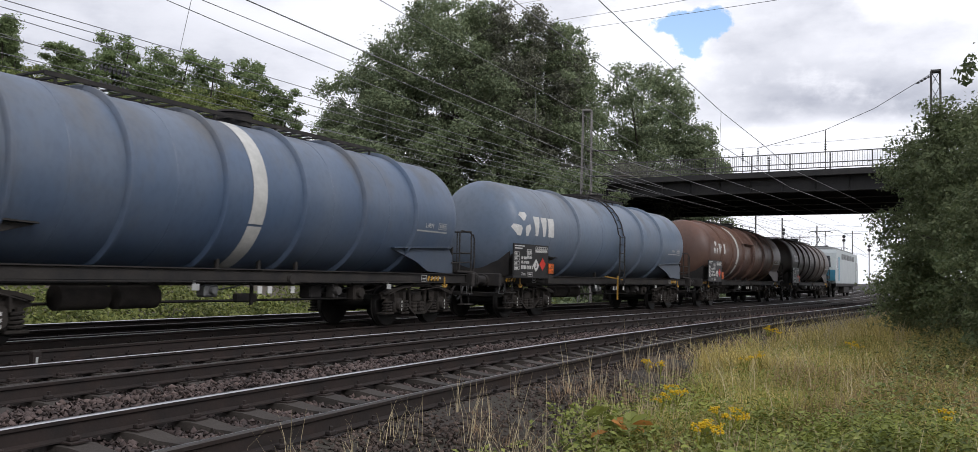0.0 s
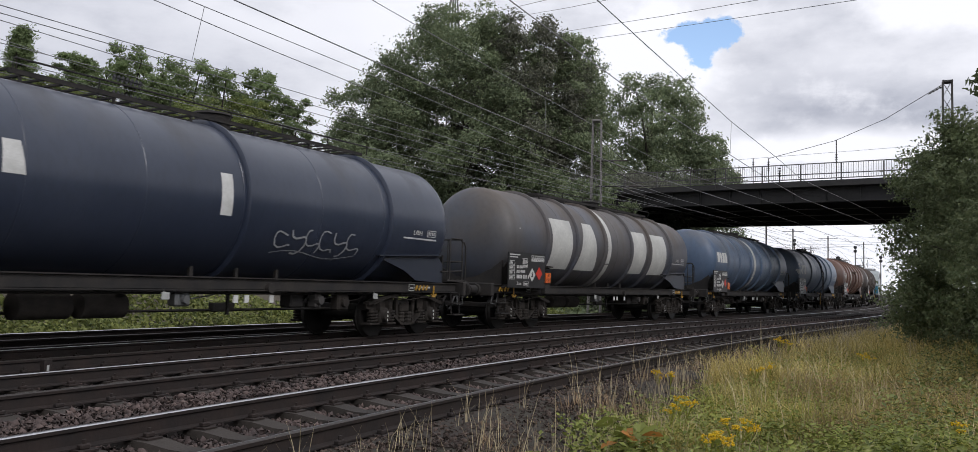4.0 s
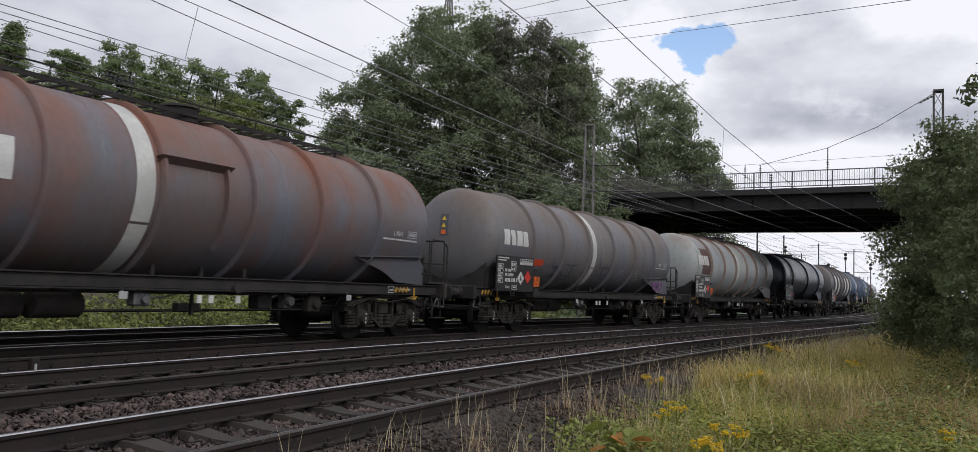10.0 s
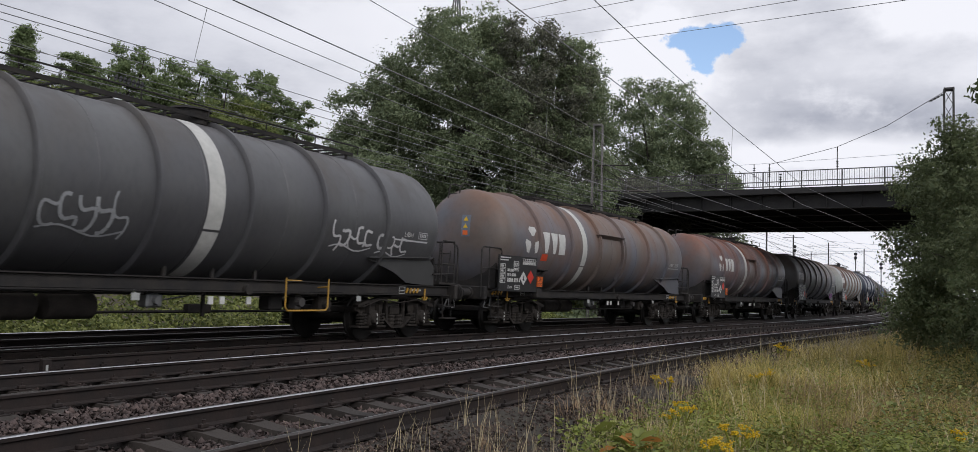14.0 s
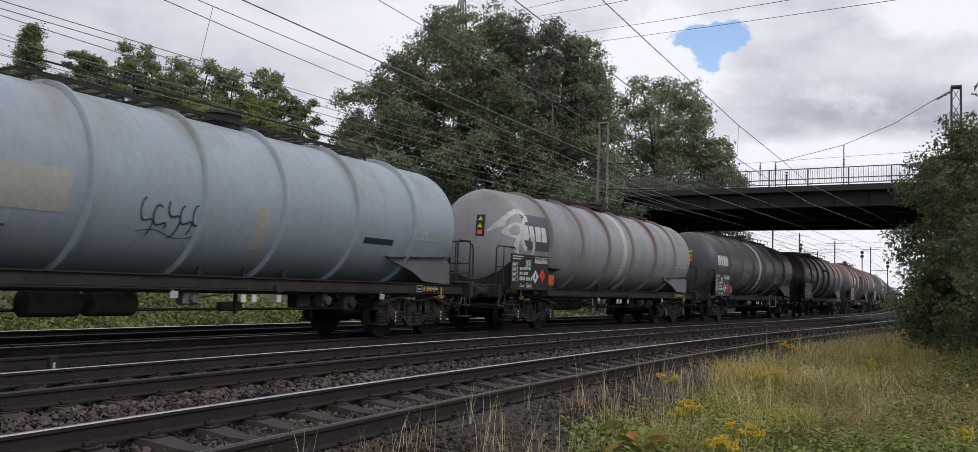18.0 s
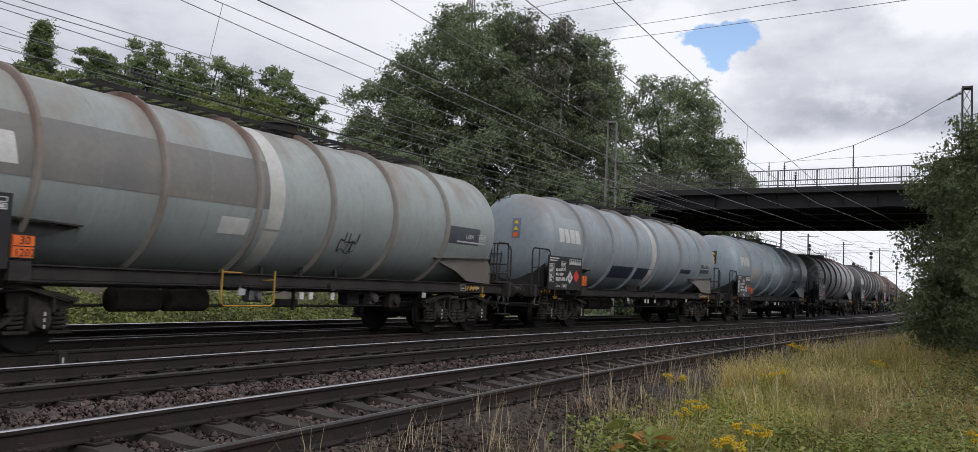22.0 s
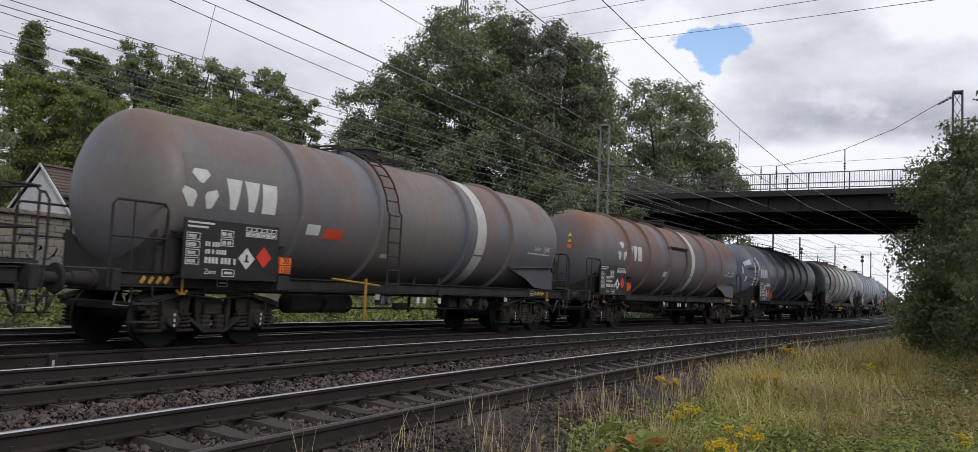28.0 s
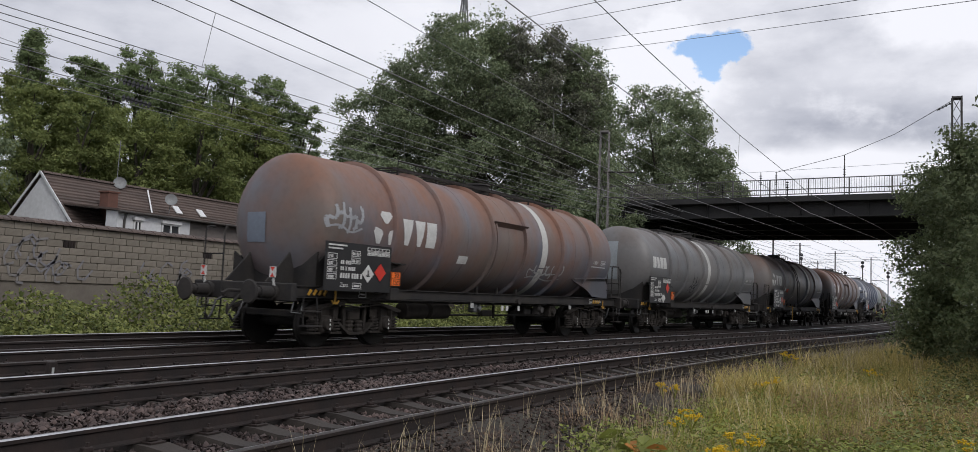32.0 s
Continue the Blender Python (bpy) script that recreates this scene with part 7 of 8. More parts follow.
# shrubs on the camera's side
tree("shrub", "large green shrub on the bank beside the track", 21.0, -2.75, -0.2, 5.6, 2.6, 100000, 0.042, SHRUB, 70, 120, 0.0, 1.0, "shrub")
tree("shrub", "dense green shrub at the edge of the grass", 16.0, -3.05, -0.2, 4.1, 2.0, 80000, 0.036, SHRUB, 71, 110, 0.0, 1.0, "shrub")
tree("shrub", "low leafy shrub on the bank", 12.8, -2.85, -0.2, 2.4, 1.4, 50000, 0.03, SHRUB, 72, 80, 0.0, 1.0, "shrub")
tree("shrub", "tall shrub behind the others on the bank", 28.0, -3.4, -0.2, 6.2, 2.9, 60000, 0.06, SHRUB, 73, 100, 0.02, 1.0, "shrub")
edge = thing("young_tree", "young tree with a few leafy twigs hanging over the bank", "tree", at=pose(9.6, -3.0, -0.2))
sh = Shape()
sh.tube([(0, 0, -0.2), (0.1, 0.1, 1.6), (0.0, 0.3, 3.2), (-0.2, 0.5, 4.6)], 0.06, 7, 0.015)
part("trunk", sh, BARK, edge, smooth=True)
hubs = []
for k, (x, y, z) in enumerate(((-0.62, 2.0, 3.45), (-0.5, 1.86, 3.0), (-0.4, 1.7, 3.8), (-0.2, 1.2, 2.5), (-0.3, 1.1, 3.4), (0.2, 0.8, 4.2), (0.1, 0.7, 2.2), (-0.3, 0.6, 4.8))):
    sh = Shape()
    sh.tube([(0.0, 0.2 + 0.05 * k, z * 0.7), (x * 0.5, y * 0.55, z * 0.95), (x, y, z)], 0.014, 5, 0.003)
    part("limb", sh, BARK, edge)
    hubs += [(x, y, z), (x * 0.75, y * 0.78, z * 0.98)]
v, f = leaf_cloud(hubs, [(0.16, 0.16, 0.14)] * len(hubs), 1500, 0.032, np.random.default_rng(75), sprays=8)
part("crown", fast_mesh("crown", v, f, SHRUB), None, edge)


def hedge(name, label, s0, s1, d0, d1, z0, hgt, count, size, material, seed, kind="stuff"):
    """Low rambling growth along the line."""
    rng = np.random.default_rng(seed)
    s = s0 + (s1 - s0) * rng.random(count)
    d = d0 + (d1 - d0) * rng.random(count)
    tab_s = np.arange(-20, 160, 1.0)
    tab = np.array([along(q)[0][:2] for q in tab_s])
    f = (d - d0) / (d1 - d0)
    top = hgt * (0.25 + 0.75 * f) * (0.7 + 0.3 * np.sin(s * 1.3) * np.sin(s * 0.57 + 1))
    c = np.stack([np.interp(s, tab_s, tab[:, 0]), np.interp(s, tab_s, tab[:, 1]) + d, z0 + top * rng.random(count) ** 0.4], 1)
    nrm = rng.normal(size=(count, 3)) * 0.6 + np.array([0, -0.4, 0.6])
    nrm /= np.linalg.norm(nrm, axis=1)[:, None]
    u = np.cross(nrm, rng.normal(size=(count, 3)))
    u /= np.linalg.norm(u, axis=1)[:, None]
    v = np.cross(nrm, u)
    sc = size * (0.6 + 0.8 * rng.random(count))[:, None]
    quad = np.stack([c - u * sc, c - v * sc * 0.6, c + u * sc, c + v * sc * 0.6], 1).reshape(-1, 3)
    return tagged(new(name, fast_mesh(name, quad, np.arange(count * 4).reshape(-1, 4), material)), label, "undergrowth", kind=kind)


hedge("bramble_bank", "green bramble and ivy in front of the wall", 4, 45, 17.6, 20.5, -0.45, 1.95, 46000, 0.06, BRAMBLE, 80)
hedge("undergrowth", "dark undergrowth below the trees", 40, 75, 17.0, 24.0, -0.45, 2.6, 16000, 0.14, OAK, 81)


def blades(name, label, count, s0, s1, d0, d1, hgt, width, material, seed, droop=0.35, power=1.0, fall=1.0, patchy=0.0, tuft=0):
    rng = np.random.default_rng(seed)
    s = s0 + (s1 - s0) * rng.random(count) ** fall
    d = d0 + (d1 - d0) * rng.random(count) ** power
    if tuft:
        n = count // tuft
        own = rng.integers(0, n, count)
        s, d = s[own] + rng.normal(size=count) * 0.05, np.minimum(d[own] + rng.normal(size=count) * 0.05, d1)
    tab_s = np.arange(-20, 160, 1.0)
    tab = np.array([along(q)[0][:2] for q in tab_s])
    gz = np.interp(d, (-14, -5, -1, 1.5, 2.6, 3.4, 3.95), (0.15, -0.02, -0.22, -0.32, -0.33, -0.2, -0.165))
    base = np.stack([np.interp(s, tab_s, tab[:, 0]), np.interp(s, tab_s, tab[:, 1]) + d, gz - 0.02], 1)
    if name in ("grass", "dry_stalks"):
        # nettles crowd the grass out on the near corner of the bank
        crowd = (base[:, 0] < 15) & (base[:, 0] > 3) & (base[:, 1] < 0.85 - 0.1 * (base[:, 0] - 7))
        keep = ~crowd | (rng.random(count) < 0.75)
        base, count = base[keep], int(keep.sum())
    clump = 0.65 + 0.35 * np.sin(base[:, 0] * 2.1 + 1) * np.sin(base[:, 1] * 2.7) + 0.2 * np.sin(base[:, 0] * 0.7)
    if patchy:
        field = np.sin(base[:, 0] * 1.1 + 0.4 * np.sin(base[:, 1] * 3)) * np.sin(base[:, 1] * 1.7 + base[:, 0] * 0.5 + 0.8)
        base = base[field > patchy - 0.4]
        count, clump = len(base), clump[field > patchy - 0.4]
    L = hgt * (0.5 + 0.6 * rng.random(count)) * np.clip(clump, 0.35, 1.2)
    a = rng.random(count) * 6.283
    dirv = np.stack([np.cos(a), np.sin(a), 0 * a], 1)
    side = np.stack([-np.sin(a), np.cos(a), 0 * a], 1)
    bend = droop * (0.3 + rng.random(count))
    w = width * (0.7 + 0.6 * rng.random(count))
    pts = []
    for f, ww in ((0, 1.0), (0.55, 0.8), (1.0, 0.1)):
        c = base + dirv * (L * bend * f ** 2)[:, None] + np.array([0, 0, 1]) * (L * f * (1 - 0.25 * bend * f))[:, None]
        pts += [c - side * (w * ww)[:, None], c + side * (w * ww)[:, None]]
    v = np.stack(pts, 1).reshape(-1, 3)
    q = np.array([(0, 1, 3, 2), (2, 3, 5, 4)])
    f = (q[None] + 6 * np.arange(count)[:, None, None]).reshape(-1, 4)
    return tagged(new(name, fast_mesh(name, v, f, material)), label, "grass", kind="stuff")


blades("grass", "yellowish dry meadow grass on the bank", 76000, 3.2, 22, -6, 2.2, 0.5, 0.003, GRASS, 90, 0.95, fall=1.15, tuft=5)
blades("grass", "fresh green grass among the dry blades", 74000, 3.2, 24, -6, 2.2, 0.42, 0.0036, GREEN_GRASS, 91, 0.95, fall=1.15, tuft=6)
blades("grass", "meadow grass further along the bank", 56000, 13, 75, -3, 2.9, 0.8, 0.005, GRASS, 92, 0.8, fall=1.7, tuft=6)
blades("grass", "sparse weeds on the dark earth beside the rail", 3200, 4.5, 24, 1.7, 3.7, 0.3, 0.003, SEED, 99, 0.8, tuft=12)
blades("dry_stalks", "tall dry grass stalks beside the rail", 1500, 4.2, 36, 1.5, 3.8, 0.85, 0.0023, STRAW, 93, 0.45, 0.8, 1.2, tuft=3)
blades("dry_stalks", "pale dry stalks scattered through the meadow", 7000, 4.5, 45, -5, 2.6, 1.0, 0.003, STRAW, 94, 0.6, 1.0, 1.3, tuft=3)
blades("seed_grass", "fine pinkish seeding grass in patches", 34000, 6.5, 22, -1.6, 1.6, 0.5, 0.0022, SEED, 98, 0.4, 1.0, 1.2, 0.45)
blades("grass", "short trampled grass on the bank", 12000, -9, 3.6, -6, 2.3, 0.3, 0.005, GRASS, 89, 0.7, tuft=16)
blades("undergrowth_blades", "short dark green blades under the grass", 26000, 3.5, 30, -7, 2.4, 0.24, 0.006, BRAMBLE, 97, 0.7, 1.0, 1.3)


def leaf_patch(name, label, count, place, hgt, size, material, seed, per=11):
    """Low leafy weeds: plants with a few folded leaves each; place gives where they stand."""
    rng = np.random.default_rng(seed)
    n = count // per
    hub = place(rng, n)
    tall = hgt * (0.35 + 0.65 * rng.random(n)) * (0.75 + 0.25 * np.sin(hub[:, 0] * 2.3) * np.sin(hub[:, 1] * 1.9))
    own = rng.integers(0, n, count)
    lift = rng.random(count) ** 0.7
    c = np.stack([hub[own, 0] + rng.normal(size=count) * 0.07, hub[own, 1] + rng.normal(size=count) * 0.07, hub[own, 2] + tall[own] * lift], 1)
    a = rng.random(count) * 6.283
    out = np.stack([np.cos(a), np.sin(a), rng.normal(size=count) * 0.3 - 0.15], 1)
    out /= np.linalg.norm(out, axis=1)[:, None]
    side = np.cross(out, np.array([0, 0, 1.0]))
    side /= np.linalg.norm(side, axis=1)[:, None]
    side += np.array([0, 0, 1.0]) * (rng.normal(size=count) * 0.35)[:, None]
    up = np.cross(side, out)
    s = size * (0.5 + 0.9 * rng.random(count))[:, None]
    leaf = np.stack([c - out * s, c + side * s * 0.5 + up * s * 0.16, c + out * s - up * s * 0.15, c - side * s * 0.5 + up * s * 0.16], 1).reshape(-1, 3)
    q = np.array([(0, 2, 1), (0, 3, 2)])
    f = (q[None] + 4 * np.arange(count)[:, None, None]).reshape(-1, 3)
    return tagged(new(name, fast_mesh(name, leaf, f, material)), label, "undergrowth", kind="stuff")


def bank_z(y):
    return np.interp(y, (-14, -5, -1, 1.5, 2.6, 3.4), (0.15, -0.02, -0.22, -0.32, -0.33, -0.2))


def near_fan(rng, n):
    """The corner of the bank close to the lens: thick at the edge, thinning out after two metres."""
    r = 4.4 + 4.6 * rng.random(n) ** 1.5
    a = np.radians(-11 + 30 * rng.random(n) ** 1.7)
    x, y = r * np.cos(a), r * np.sin(a)
    return np.stack([x, y, bank_z(y)], 1)


def shrub_foot(rng, n):
    """The strip in front of the shrubs."""
    x = 6.5 + 12 * rng.random(n)
    y = -3.4 + (3.5 - 0.1 * (x - 7)) * rng.random(n) ** 1.2
    return np.stack([x, y, bank_z(y)], 1)


def through_grass(rng, n):
    x = 7 + 13 * rng.random(n) ** 1.2
    y = -0.8 + 3.0 * rng.random(n)
    return np.stack([x, y, bank_z(y)], 1)


def rail_side(rng, n):
    x, y = 5.0 + 6 * rng.random(n), 1.7 + 1.1 * rng.random(n)
    return np.stack([x, y, bank_z(y)], 1)


leaf_patch("nettles", "green nettles and bramble leaves on the corner of the bank", 24000, near_fan, 0.42, 0.03, NETTLE, 95)
leaf_patch("brambles", "bramble leaves at the foot of the shrubs", 20000, shrub_foot, 0.8, 0.027, BRAMBLE, 195)
leaf_patch("weeds", "broad-leaved weeds among the grass", 20000, through_grass, 0.48, 0.024, WEED, 196)
leaf_patch("clover", "small green weeds beside the near rail", 900, rail_side, 0.25, 0.03, NETTLE, 96)


def flower(x, y, z, hgt, seed, label, material, blob=0.03, heads=5):
    rng = random.Random(seed)
    f = thing("wild_flower", label, "flower", "flowers on the bank", at=pose(x, y, z))
    st = Shape()
    tops = []
    for k in range(heads):
        a, q = rng.uniform(0, 6.28), rng.uniform(0.01, 0.12)
        tops.append((q * math.cos(a), q * math.sin(a), hgt * rng.uniform(0.85, 1.05)))
        st.tube([(0, 0, 0), (0, 0, hgt * 0.6), tops[-1]], 0.004, 4)
    part("stem", st, GREEN_GRASS, f)
    for t in tops:
        h = Shape()
        for k in range(9):
            a, r = rng.uniform(0, 6.28), rng.uniform(0, blob)
            c = Vector((t[0] + r * math.cos(a), t[1] + r * math.sin(a), t[2] + rng.uniform(-0.01, 0.02)))
            h.box(c, (0.014, 0.014, 0.01), 0.003, Matrix.Rotation(rng.uniform(0, 3), 4, "Z"))
        part("flower_head", h, material, f)


for k, (x, y, hgt) in enumerate(((8.58, 1.73, 0.42), (8.1, 1.71, 0.4), (8.4, 1.62, 0.45), (6.67, 1.05, 0.42), (6.75, 1.0, 0.38), (6.6, 1.1, 0.4), (7.36, 0.96, 0.44), (7.3, 1.02, 0.42), (7.45, 0.9, 0.4), (11.06, 2.5, 0.42), (11.3, 2.4, 0.4), (19.8, 1.81, 0.5), (19.2, 1.7, 0.5), (18.6, 1.5, 0.5), (15.6, 0.0, 0.5), (15.4, 0.1, 0.5), (8.12, -0.69, 0.45), (13.0, 1.3, 0.45), (12.6, 1.45, 0.45))):
    flower(x, y, -0.36, hgt + 0.02, 100 + k, "yellow ragwort flowering in the grass", PETAL_YELLOW, 0.04, 7)
for k, (x, y) in enumerate(((7.2, 1.92), (7.0, 1.75), (7.45, 1.95))):
    f = thing("autumn_plant", "low plant with orange withered leaves", "plant", at=pose(x, y, -0.38))
    st = Shape()
    st.tube([(0, 0, 0), (0.02, 0, 0.3)], 0.006, 5)
    part("stem", st, STRAW, f)
    rng = random.Random(k)
    for j in range(9):
        a, q, z = rng.uniform(0, 6.28), rng.uniform(0.05, 0.2), rng.uniform(0.15, 0.4)
        lf = Shape()
        c = Vector((q * math.cos(a), q * math.sin(a), z))
        m = Euler((rng.uniform(-0.6, 0.6), rng.uniform(-0.6, 0.6), a)).to_matrix()
        lf.add([c + m @ Vector(p) for p in ((-0.09, 0, 0), (-0.03, 0.05, 0.018), (0.06, 0.042, 0), (0.1, 0, -0.02), (0.06, -0.042, 0), (-0.03, -0.05, 0.018))], [(0, 1, 2, 3), (0, 3, 4, 5)])
        part("leaf", lf, LEAF_ORANGE if j < 3 else WEED, f, "orange withered leaf" if j < 3 else "")

# ---- masts, overhead wires, signals ----
def lattice_mast(x, y, hgt, w0, w1, label, turn=0.0, panels=9, faces=4, steel=MAST_STEEL):
    m = thing("catenary_mast", label, "mast", "masts along the line", at=pose(x, y, -0.3, 0, 0, turn))
    cor = ((-1, -1), (1, -1), (1, 1), (-1, 1))
    wide = lambda f: (w0 + (w1 - w0) * f) / 2
    for cx, cy in cor:
        sh = Shape()
        sh.beam((cx * wide(0), cy * wide(0), 0), (cx * wide(1), cy * wide(1), hgt), 0.05, 0.05)
        part("leg", sh, steel, m)
    for fa in range(faces):
        (ax, ay), (bx, by) = cor[fa], cor[(fa + 1) % 4]
        for k in range(panels):
            f0, f1 = k / panels, (k + 1) / panels
            for p, q in (((ax, ay), (bx, by)), ((bx, by), (ax, ay))):
                sh = Shape()
                sh.beam((p[0] * wide(f0), p[1] * wide(f0), hgt * f0), (q[0] * wide(f1), q[1] * wide(f1), hgt * f1), 0.022, 0.022)
                part("brace", sh, steel, m)
    sh = Shape()
    sh.box((0, 0, hgt - 0.05), (w1 + 0.02, w1 + 0.02, 0.1), 0.02)
    part("head_plate", sh, steel, m)
    return m


mast_r = lattice_mast(37.9, -3.0, 10.2, 0.38, 0.33, "tall steel lattice mast beside the bridge", panels=16, faces=2)
mast_l = lattice_mast(40.6, 12.5, 10.0, 0.62, 0.42, "slim grey steel mast in front of the trees", 10, 8, 2, MAST_GREY)


def insulator(parent, p, q, n=5, r=0.07):
    """A string of ribbed discs from p to q."""
    p, q = Vector(p), Vector(q)
    sh = Shape()
    sh.tube([p, q], 0.018, 6)
    for k in range(n):
        c = p.lerp(q, (k + 0.5) / n)
        d = (q - p).normalized() * 0.02
        sh.tube([c - d, c, c + d], r, 10, r * 0.6)
    part("insulator", sh, BOARD, parent, smooth=True)


def arm(parent, x, z, reach, drop=0.0):
    """A tubular bracket arm with its stay and insulators."""
    sh = Shape()
    sh.tube([(x, 0, z), (x, reach, z + drop)], 0.035, 8), sh.tube([(x, 0, z + 1.3), (x, reach * 0.8, z + 0.1)], 0.02, 6), sh.tube([(x, reach * 0.45, z), (x, reach * 0.95, z - 0.55)], 0.02, 6)
    part("bracket_arm", sh, MAST_STEEL, parent)
    insulator(parent, (x, math.copysign(0.25, reach), z), (x, math.copysign(0.75, reach), z), 4)


arm(mast_l, 0, 6.6, -2.6)
arm(mast_l, 0, 7.9, -1.6)


def wire(label, pts, r=0.011, name="overhead_wire"):
    sh = Shape()
    sh.tube(pts, r, 5)
    return solid(name, sh, WIRE, label, "wire", group="overhead wires")


def track_wire(label, side, knots, r=0.009, name="overhead_wire"):
    """A wire that follows the line, hung at the heights given station by station."""
    st = [-30, -12, 0] + [a for a, _ in knots] + [70, 100, 150]
    st = [a for k, a in enumerate(st) if k in (0, 1, 2) or a >= knots[0][0]]
    pts = []
    for a in st:
        p, _ = along(a, side)
        pts.append((p.x, p.y, between(a, knots)))
    wire(label, pts, r, name)
    return knots, side


A_MID, B_MID, C_MID = (NEAR_RAIL[k] + GAUGE / 2 for k in "abc")
TRACK_WIRES = [track_wire(*row) for row in (
    ("dark messenger wire above the track beside the bank", A_MID, ((13.5, 6.18), (16.1, 6.04), (22.4, 5.61), (27.2, 5.33), (30.4, 5.05), (45, 5.2))),
    ("dark contact wire above the track beside the bank", A_MID, ((10.4, 5.16), (14.9, 4.97), (22.0, 4.73), (26.0, 4.55), (30.4, 4.4), (45, 4.6)), 0.009, "contact_wire"),
    ("thin messenger wire above the second track", B_MID, ((12.1, 6.11), (16.4, 5.9), (19.4, 5.76), (23.2, 5.5), (27.8, 5.21), (45, 5.3)), 0.0075),
    ("thick dark contact wire above the second track", B_MID, ((9.0, 5.1), (12.4, 5.04), (15.1, 4.97), (17.9, 4.9), (23.2, 4.74), (45, 4.7)), 0.0105, "contact_wire"),
    ("thin messenger wire above the third track", C_MID, ((11.1, 6.1), (16.5, 5.97), (20.0, 5.82), (23.5, 5.64), (28.2, 5.37), (36.8, 5.13), (60, 5.3)), 0.0085),
    ("thin contact wire above the third track", C_MID, ((10.4, 5.87), (13.1, 5.74), (16.6, 5.6), (20.0, 5.48), (23.5, 5.33), (28.2, 5.07), (36.8, 4.8), (60, 4.9)), 0.0085, "contact_wire"),
    ("thin messenger wire above the far track", 14.8, ((9.9, 6.05), (17.9, 6.11), (25.4, 6.02), (32.0, 6.0), (46.1, 6.1)), 0.0095),
    ("second messenger wire over the far track", 14.95, ((9.8, 5.95), (12.8, 5.99), (18.1, 5.93), (25.9, 5.82), (35.6, 5.8)), 0.0095),
    ("feeder wire beyond the far track", 15.3, ((10.0, 5.93), (14.0, 5.86), (18.5, 5.82), (26.6, 5.74), (36.5, 5.7), (46.6, 5.6)), 0.009),
    ("feeder wire beyond the tracks", 17.0, ((11.1, 5.96), (18.0, 6.01), (26.9, 5.97), (36.2, 5.9), (46, 5.85)), 0.0095),
    ("thin contact wire above the far track", 14.8, ((9.8, 5.06), (19.5, 5.09), (25.5, 5.15), (35.4, 5.27), (46.2, 5.5)), 0.0085, "contact_wire"),
    ("low feeder wire beyond the tracks", 17.0, ((11.2, 5.35), (21.1, 5.28), (26.9, 5.33), (40.1, 5.45), (52.6, 5.8)), 0.009))]
for i, j, at_s, on_s in ((0, 1, 22.4, 22.3), (4, 6, 11.4, 14.3), (6, 8, 12.5, 12.7), (2, 3, 19.0, 19.0), (4, 5, 24.0, 24.0), (4, 5, 30.5, 30.5), (6, 10, 22.0, 22.0), (6, 10, 29.0, 29.0), (6, 10, 36.0, 36.0)):
    (ka, sa), (kb, sb) = TRACK_WIRES[i], TRACK_WIRES[j]
    p, q = along(at_s, sa)[0], along(on_s, sb)[0]
    wire("short dropper wire between two overhead wires", [(p.x, p.y, between(at_s, ka)), (q.x, q.y, between(on_s, kb))], 0.005, "dropper_wire")
for p, q in (((66.63, 21.47, 22.14), (44.96, -1.99, 16.08)), ((66.45, 22.0, 23.05), (44.89, 3.15, 16.62)), ((64.99, 26.02, 24.34), (43.47, 11.62, 17.07)), ((63.51, 29.45, 24.38), (42.37, 15.16, 17.08))):
    a, b = Vector(p), Vector(q)
    d = b - a
    wire("high power line wire crossing the railway", [a - d * 1.5, a, a + d * 0.5 - Vector((0, 0, 0.05)), b, b + d], 0.018, "power_line_wire")
# cross span from the right-hand mast to the bridge
wire("stay wire from the lattice mast to the bridge", [(37.8, -2.85, 9.75), (41.2, -0.8, 9.1), (44.2, 1.4, 8.72), (44.3, 4.6, 7.95)], 0.014)
wire("thin wire along the bridge railing", [(44.0, -3.0, 8.3), (45.4, 7.0, 8.1)], 0.008)
insulator(mast_r, (-0.05, 0.2, 9.95), (0.75, 0.65, 9.85), 4, 0.05)
st = thing("wire_support", "slim post with insulators on the bridge railing", "wire support", at=pose(44.3, 1.35, 0))
sh = Shape()
sh.tube([(0, 0, 6.7), (0, 0, 8.75)], 0.025, 6)
part("post", sh, MAST_STEEL, st)
insulator(st, (0, 0, 7.6), (0, 0, 8.1), 4)
for dx, y in ((0.0, 4.55), (0.0, 5.3)):
    st = thing("wire_support", "hanging insulator above the bridge edge", "wire support", at=pose(44.35, y, 0))
    sh = Shape()
    sh.tube([(0, 0, 6.7), (0, 0, 8.0)], 0.02, 6)
    part("post", sh, MAST_STEEL, st)
    insulator(st, (0, 0, 7.3), (0, 0, 7.85), 5)
# insulators in the wires before the far trees
for k, (x, y, z) in enumerate(((17.3, 19.4, 6.8), (17.3, 19.4, 6.33))):
    t = thing("line_insulator", "dark ribbed insulator hung in a feeder wire", "insulator", at=pose(x, y, z))
    insulator(t, (-0.45, 0.1, 0), (0.45, -0.1, -0.06), 7, 0.1)
    wire("feeder wire beyond the tracks", [(x - 20, y + 0.6, z + 0.9), (x - 0.45, y + 0.1, z), (x + 0.45, y - 0.1, z - 0.06), (x + 26, y - 3.2, z - 0.7), (x + 60, y - 8, z - 0.3)], 0.0075)

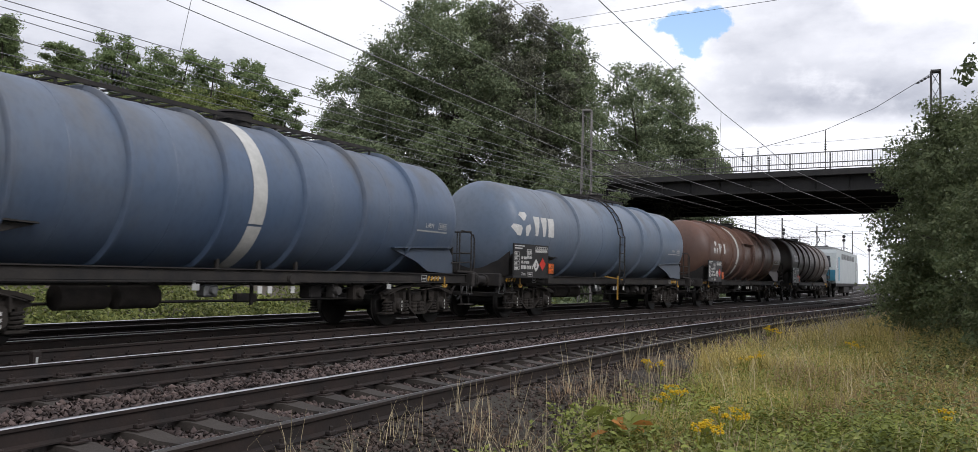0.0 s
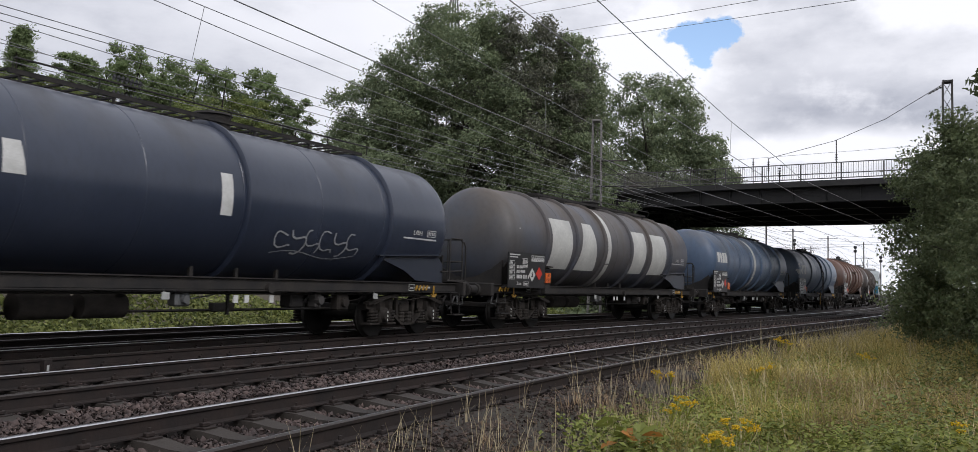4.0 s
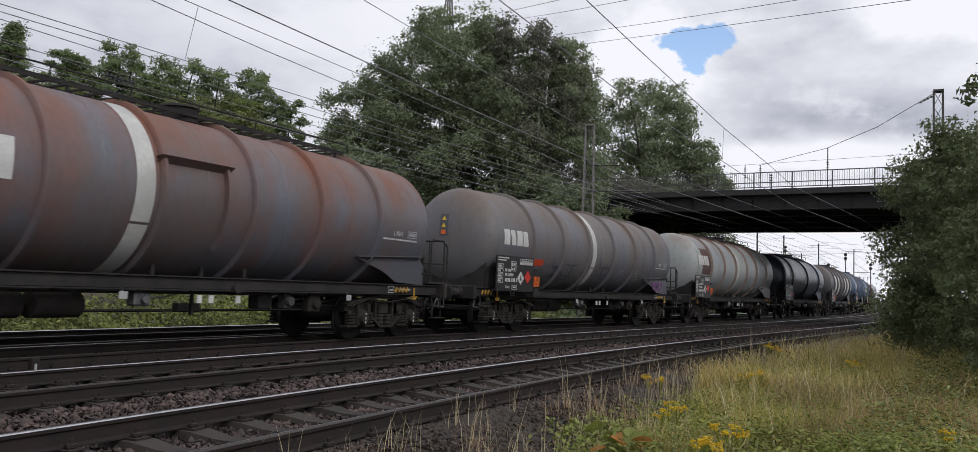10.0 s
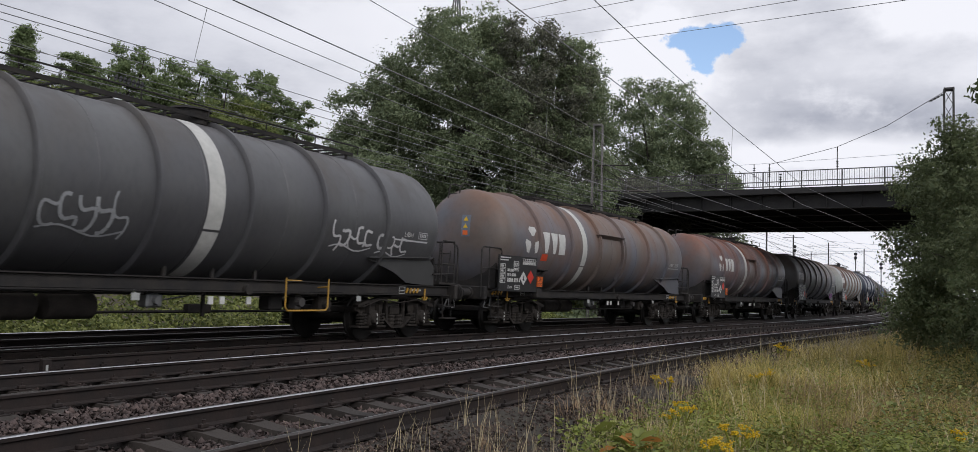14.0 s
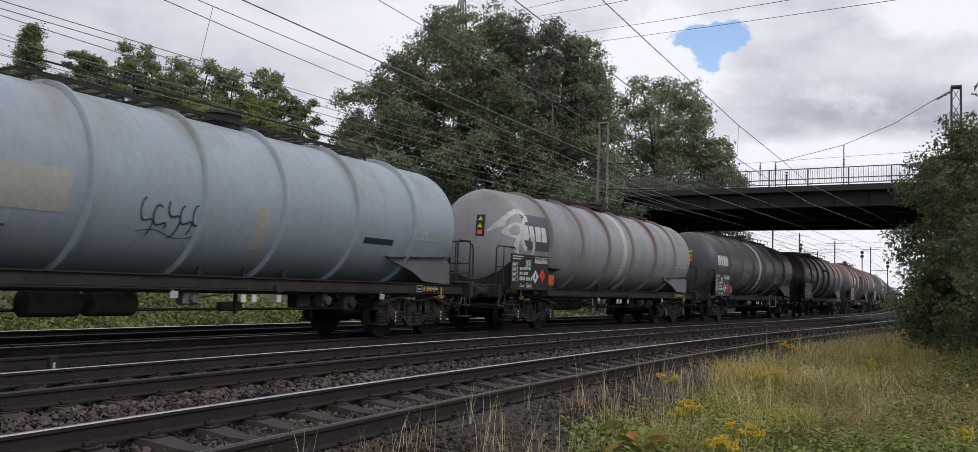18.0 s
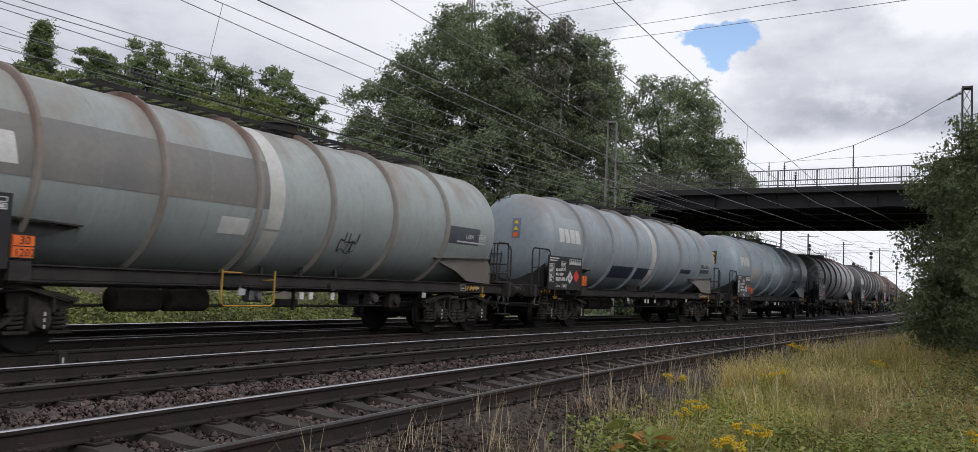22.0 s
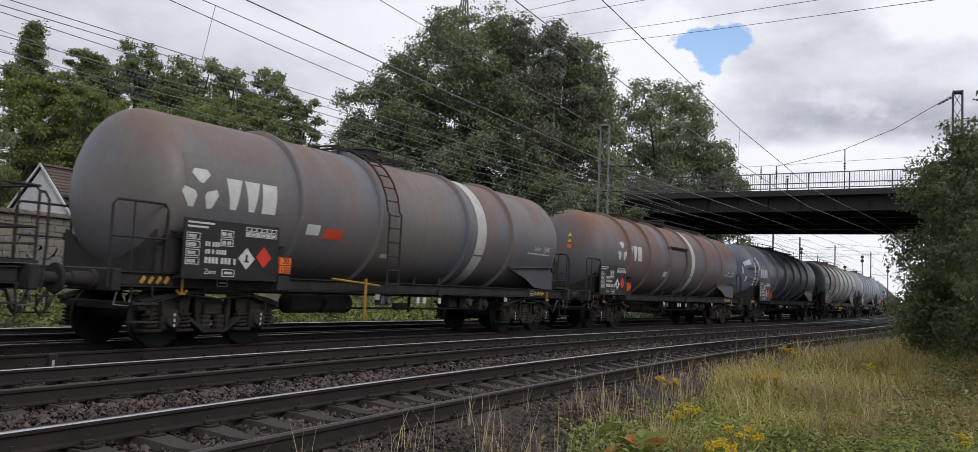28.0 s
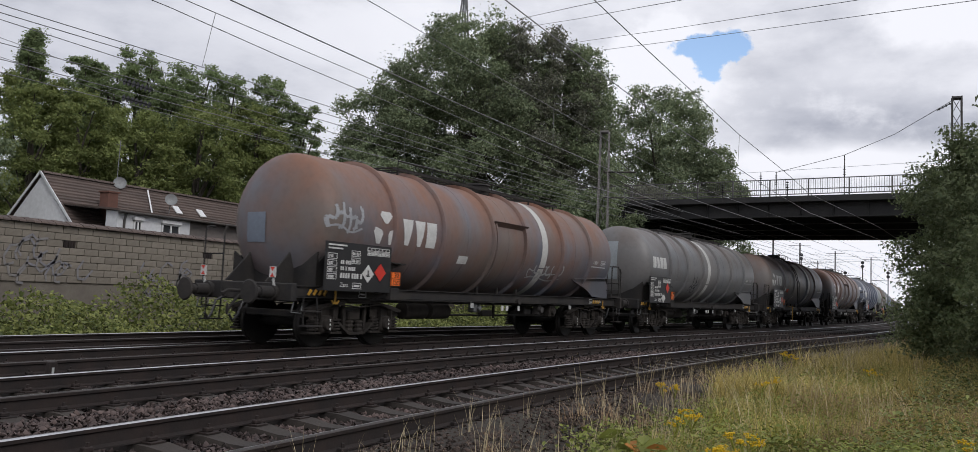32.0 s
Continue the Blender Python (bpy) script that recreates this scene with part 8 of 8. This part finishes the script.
# ---- beyond the bridge: masts and signals ----
for x, y, hgt in ((82, 8.6, 8.2), (96, 7.3, 8.4), (112, 4.4, 8.6), (98, -4.5, 8.8), (128, 0.4, 8.8), (140, 8.0, 8.8), (86, 12.4, 8.4)):
    m = thing("catenary_mast", "distant grey steel mast beyond the bridge", "mast", "masts along the line", at=pose(x, y, -0.3))
    sh = Shape()
    sh.box((0, 0, hgt / 2), (0.14, 0.14, hgt), 0.02)
    part("post", sh, MAST_STEEL, m)
    arm(m, 0, 5.6, -2.2 if y > 0 else 2.2)
    sh = Shape()
    sh.beam((0, -1.1, hgt - 0.3), (0, 1.1, hgt - 0.3), 0.05, 0.05)
    part("cross_arm", sh, MAST_STEEL, m)
for x, y, z in ((94.7, 7.05, 6.55), (95.0, 1.1, 5.85), (95.0, 2.75, 4.75), (95.0, -1.3, 4.85)):
    t = thing("signal", "black railway signal head hung beyond the bridge", "signal", at=pose(x, y, z))
    sh = Shape()
    for dz in (-0.3, 0.3):
        sh.lathe([(-0.12, 0.0), (-0.12, 0.17), (0.05, 0.17), (0.08, 0.0)], 16, (0, 0, dz * 0.65))
    part("signal_head", sh, BOARD, t)
    sh = Shape()
    sh.tube([(0.1, 0, 0), (0.1, 0, -z - 0.3)], 0.05, 6)
    part("signal_post", sh, MAST_STEEL, t)
for k in range(6):
    y = -2 + k * 2.4
    wire("distant span wire beyond the bridge", [(88 + 6 * k, y - 5, 6.2 + 0.2 * k), (92 + 6 * k, y + 6, 7.2 - 0.2 * k)], 0.012)
    wire("distant overhead wire beyond the bridge", [(70, 12 - k * 2.6, 5.5), (110, 6 - k * 1.5, 6.4), (170, 4 - k * 0.8, 6.8)], 0.01)
# a lattice pylon behind the great trees
py = thing("power_pylon", "grey lattice power pylon behind the tall trees", "pylon", at=pose(115.6, 59.5, -0.3))
for cx, cy in ((-1, -1), (1, -1), (1, 1), (-1, 1)):
    sh = Shape()
    sh.beam((cx * 3.2, cy * 3.2, 0), (cx * 0.25, cy * 0.25, 48.5), 0.2, 0.2)
    part("leg", sh, GALVANISED, py)
for k in range(14):
    f0, f1 = k / 14, (k + 1) / 14
    w = lambda f: 3.2 + (0.25 - 3.2) * f
    for s in (-1, 1):
        sh = Shape()
        sh.beam((-s * w(f0), -w(f0), 48.5 * f0), (s * w(f1), -w(f1), 48.5 * f1), 0.1, 0.1)
        part("brace", sh, GALVANISED, py)

# ---- what moves ----
def motions():
    """The train runs along its track, and the wheels turn with it."""
    for wagon, mid in TRAIN:
        rows = []
        for i in range(33):
            s = mid + gone(i)
            (a, _), (b, _) = along(s - 5.4, MID), along(s + 5.4, MID)
            c = (a + b) / 2
            rows.append((i, pose(c.x, c.y, 0, 0, 0, math.degrees(math.atan2(b.y - a.y, b.x - a.x)))))
        walk(wagon, rows)
    steps = [i / 15 for i in range(481)]
    turns = [-math.degrees(-gone(t) / WHEEL_R) % 360 for t in steps]
    for w, x in WHEELSETS:
        walk(w, [(t, pose(x, 0, WHEEL_R, 0, a, 0)) for t, a in zip(steps, turns)])


motions()
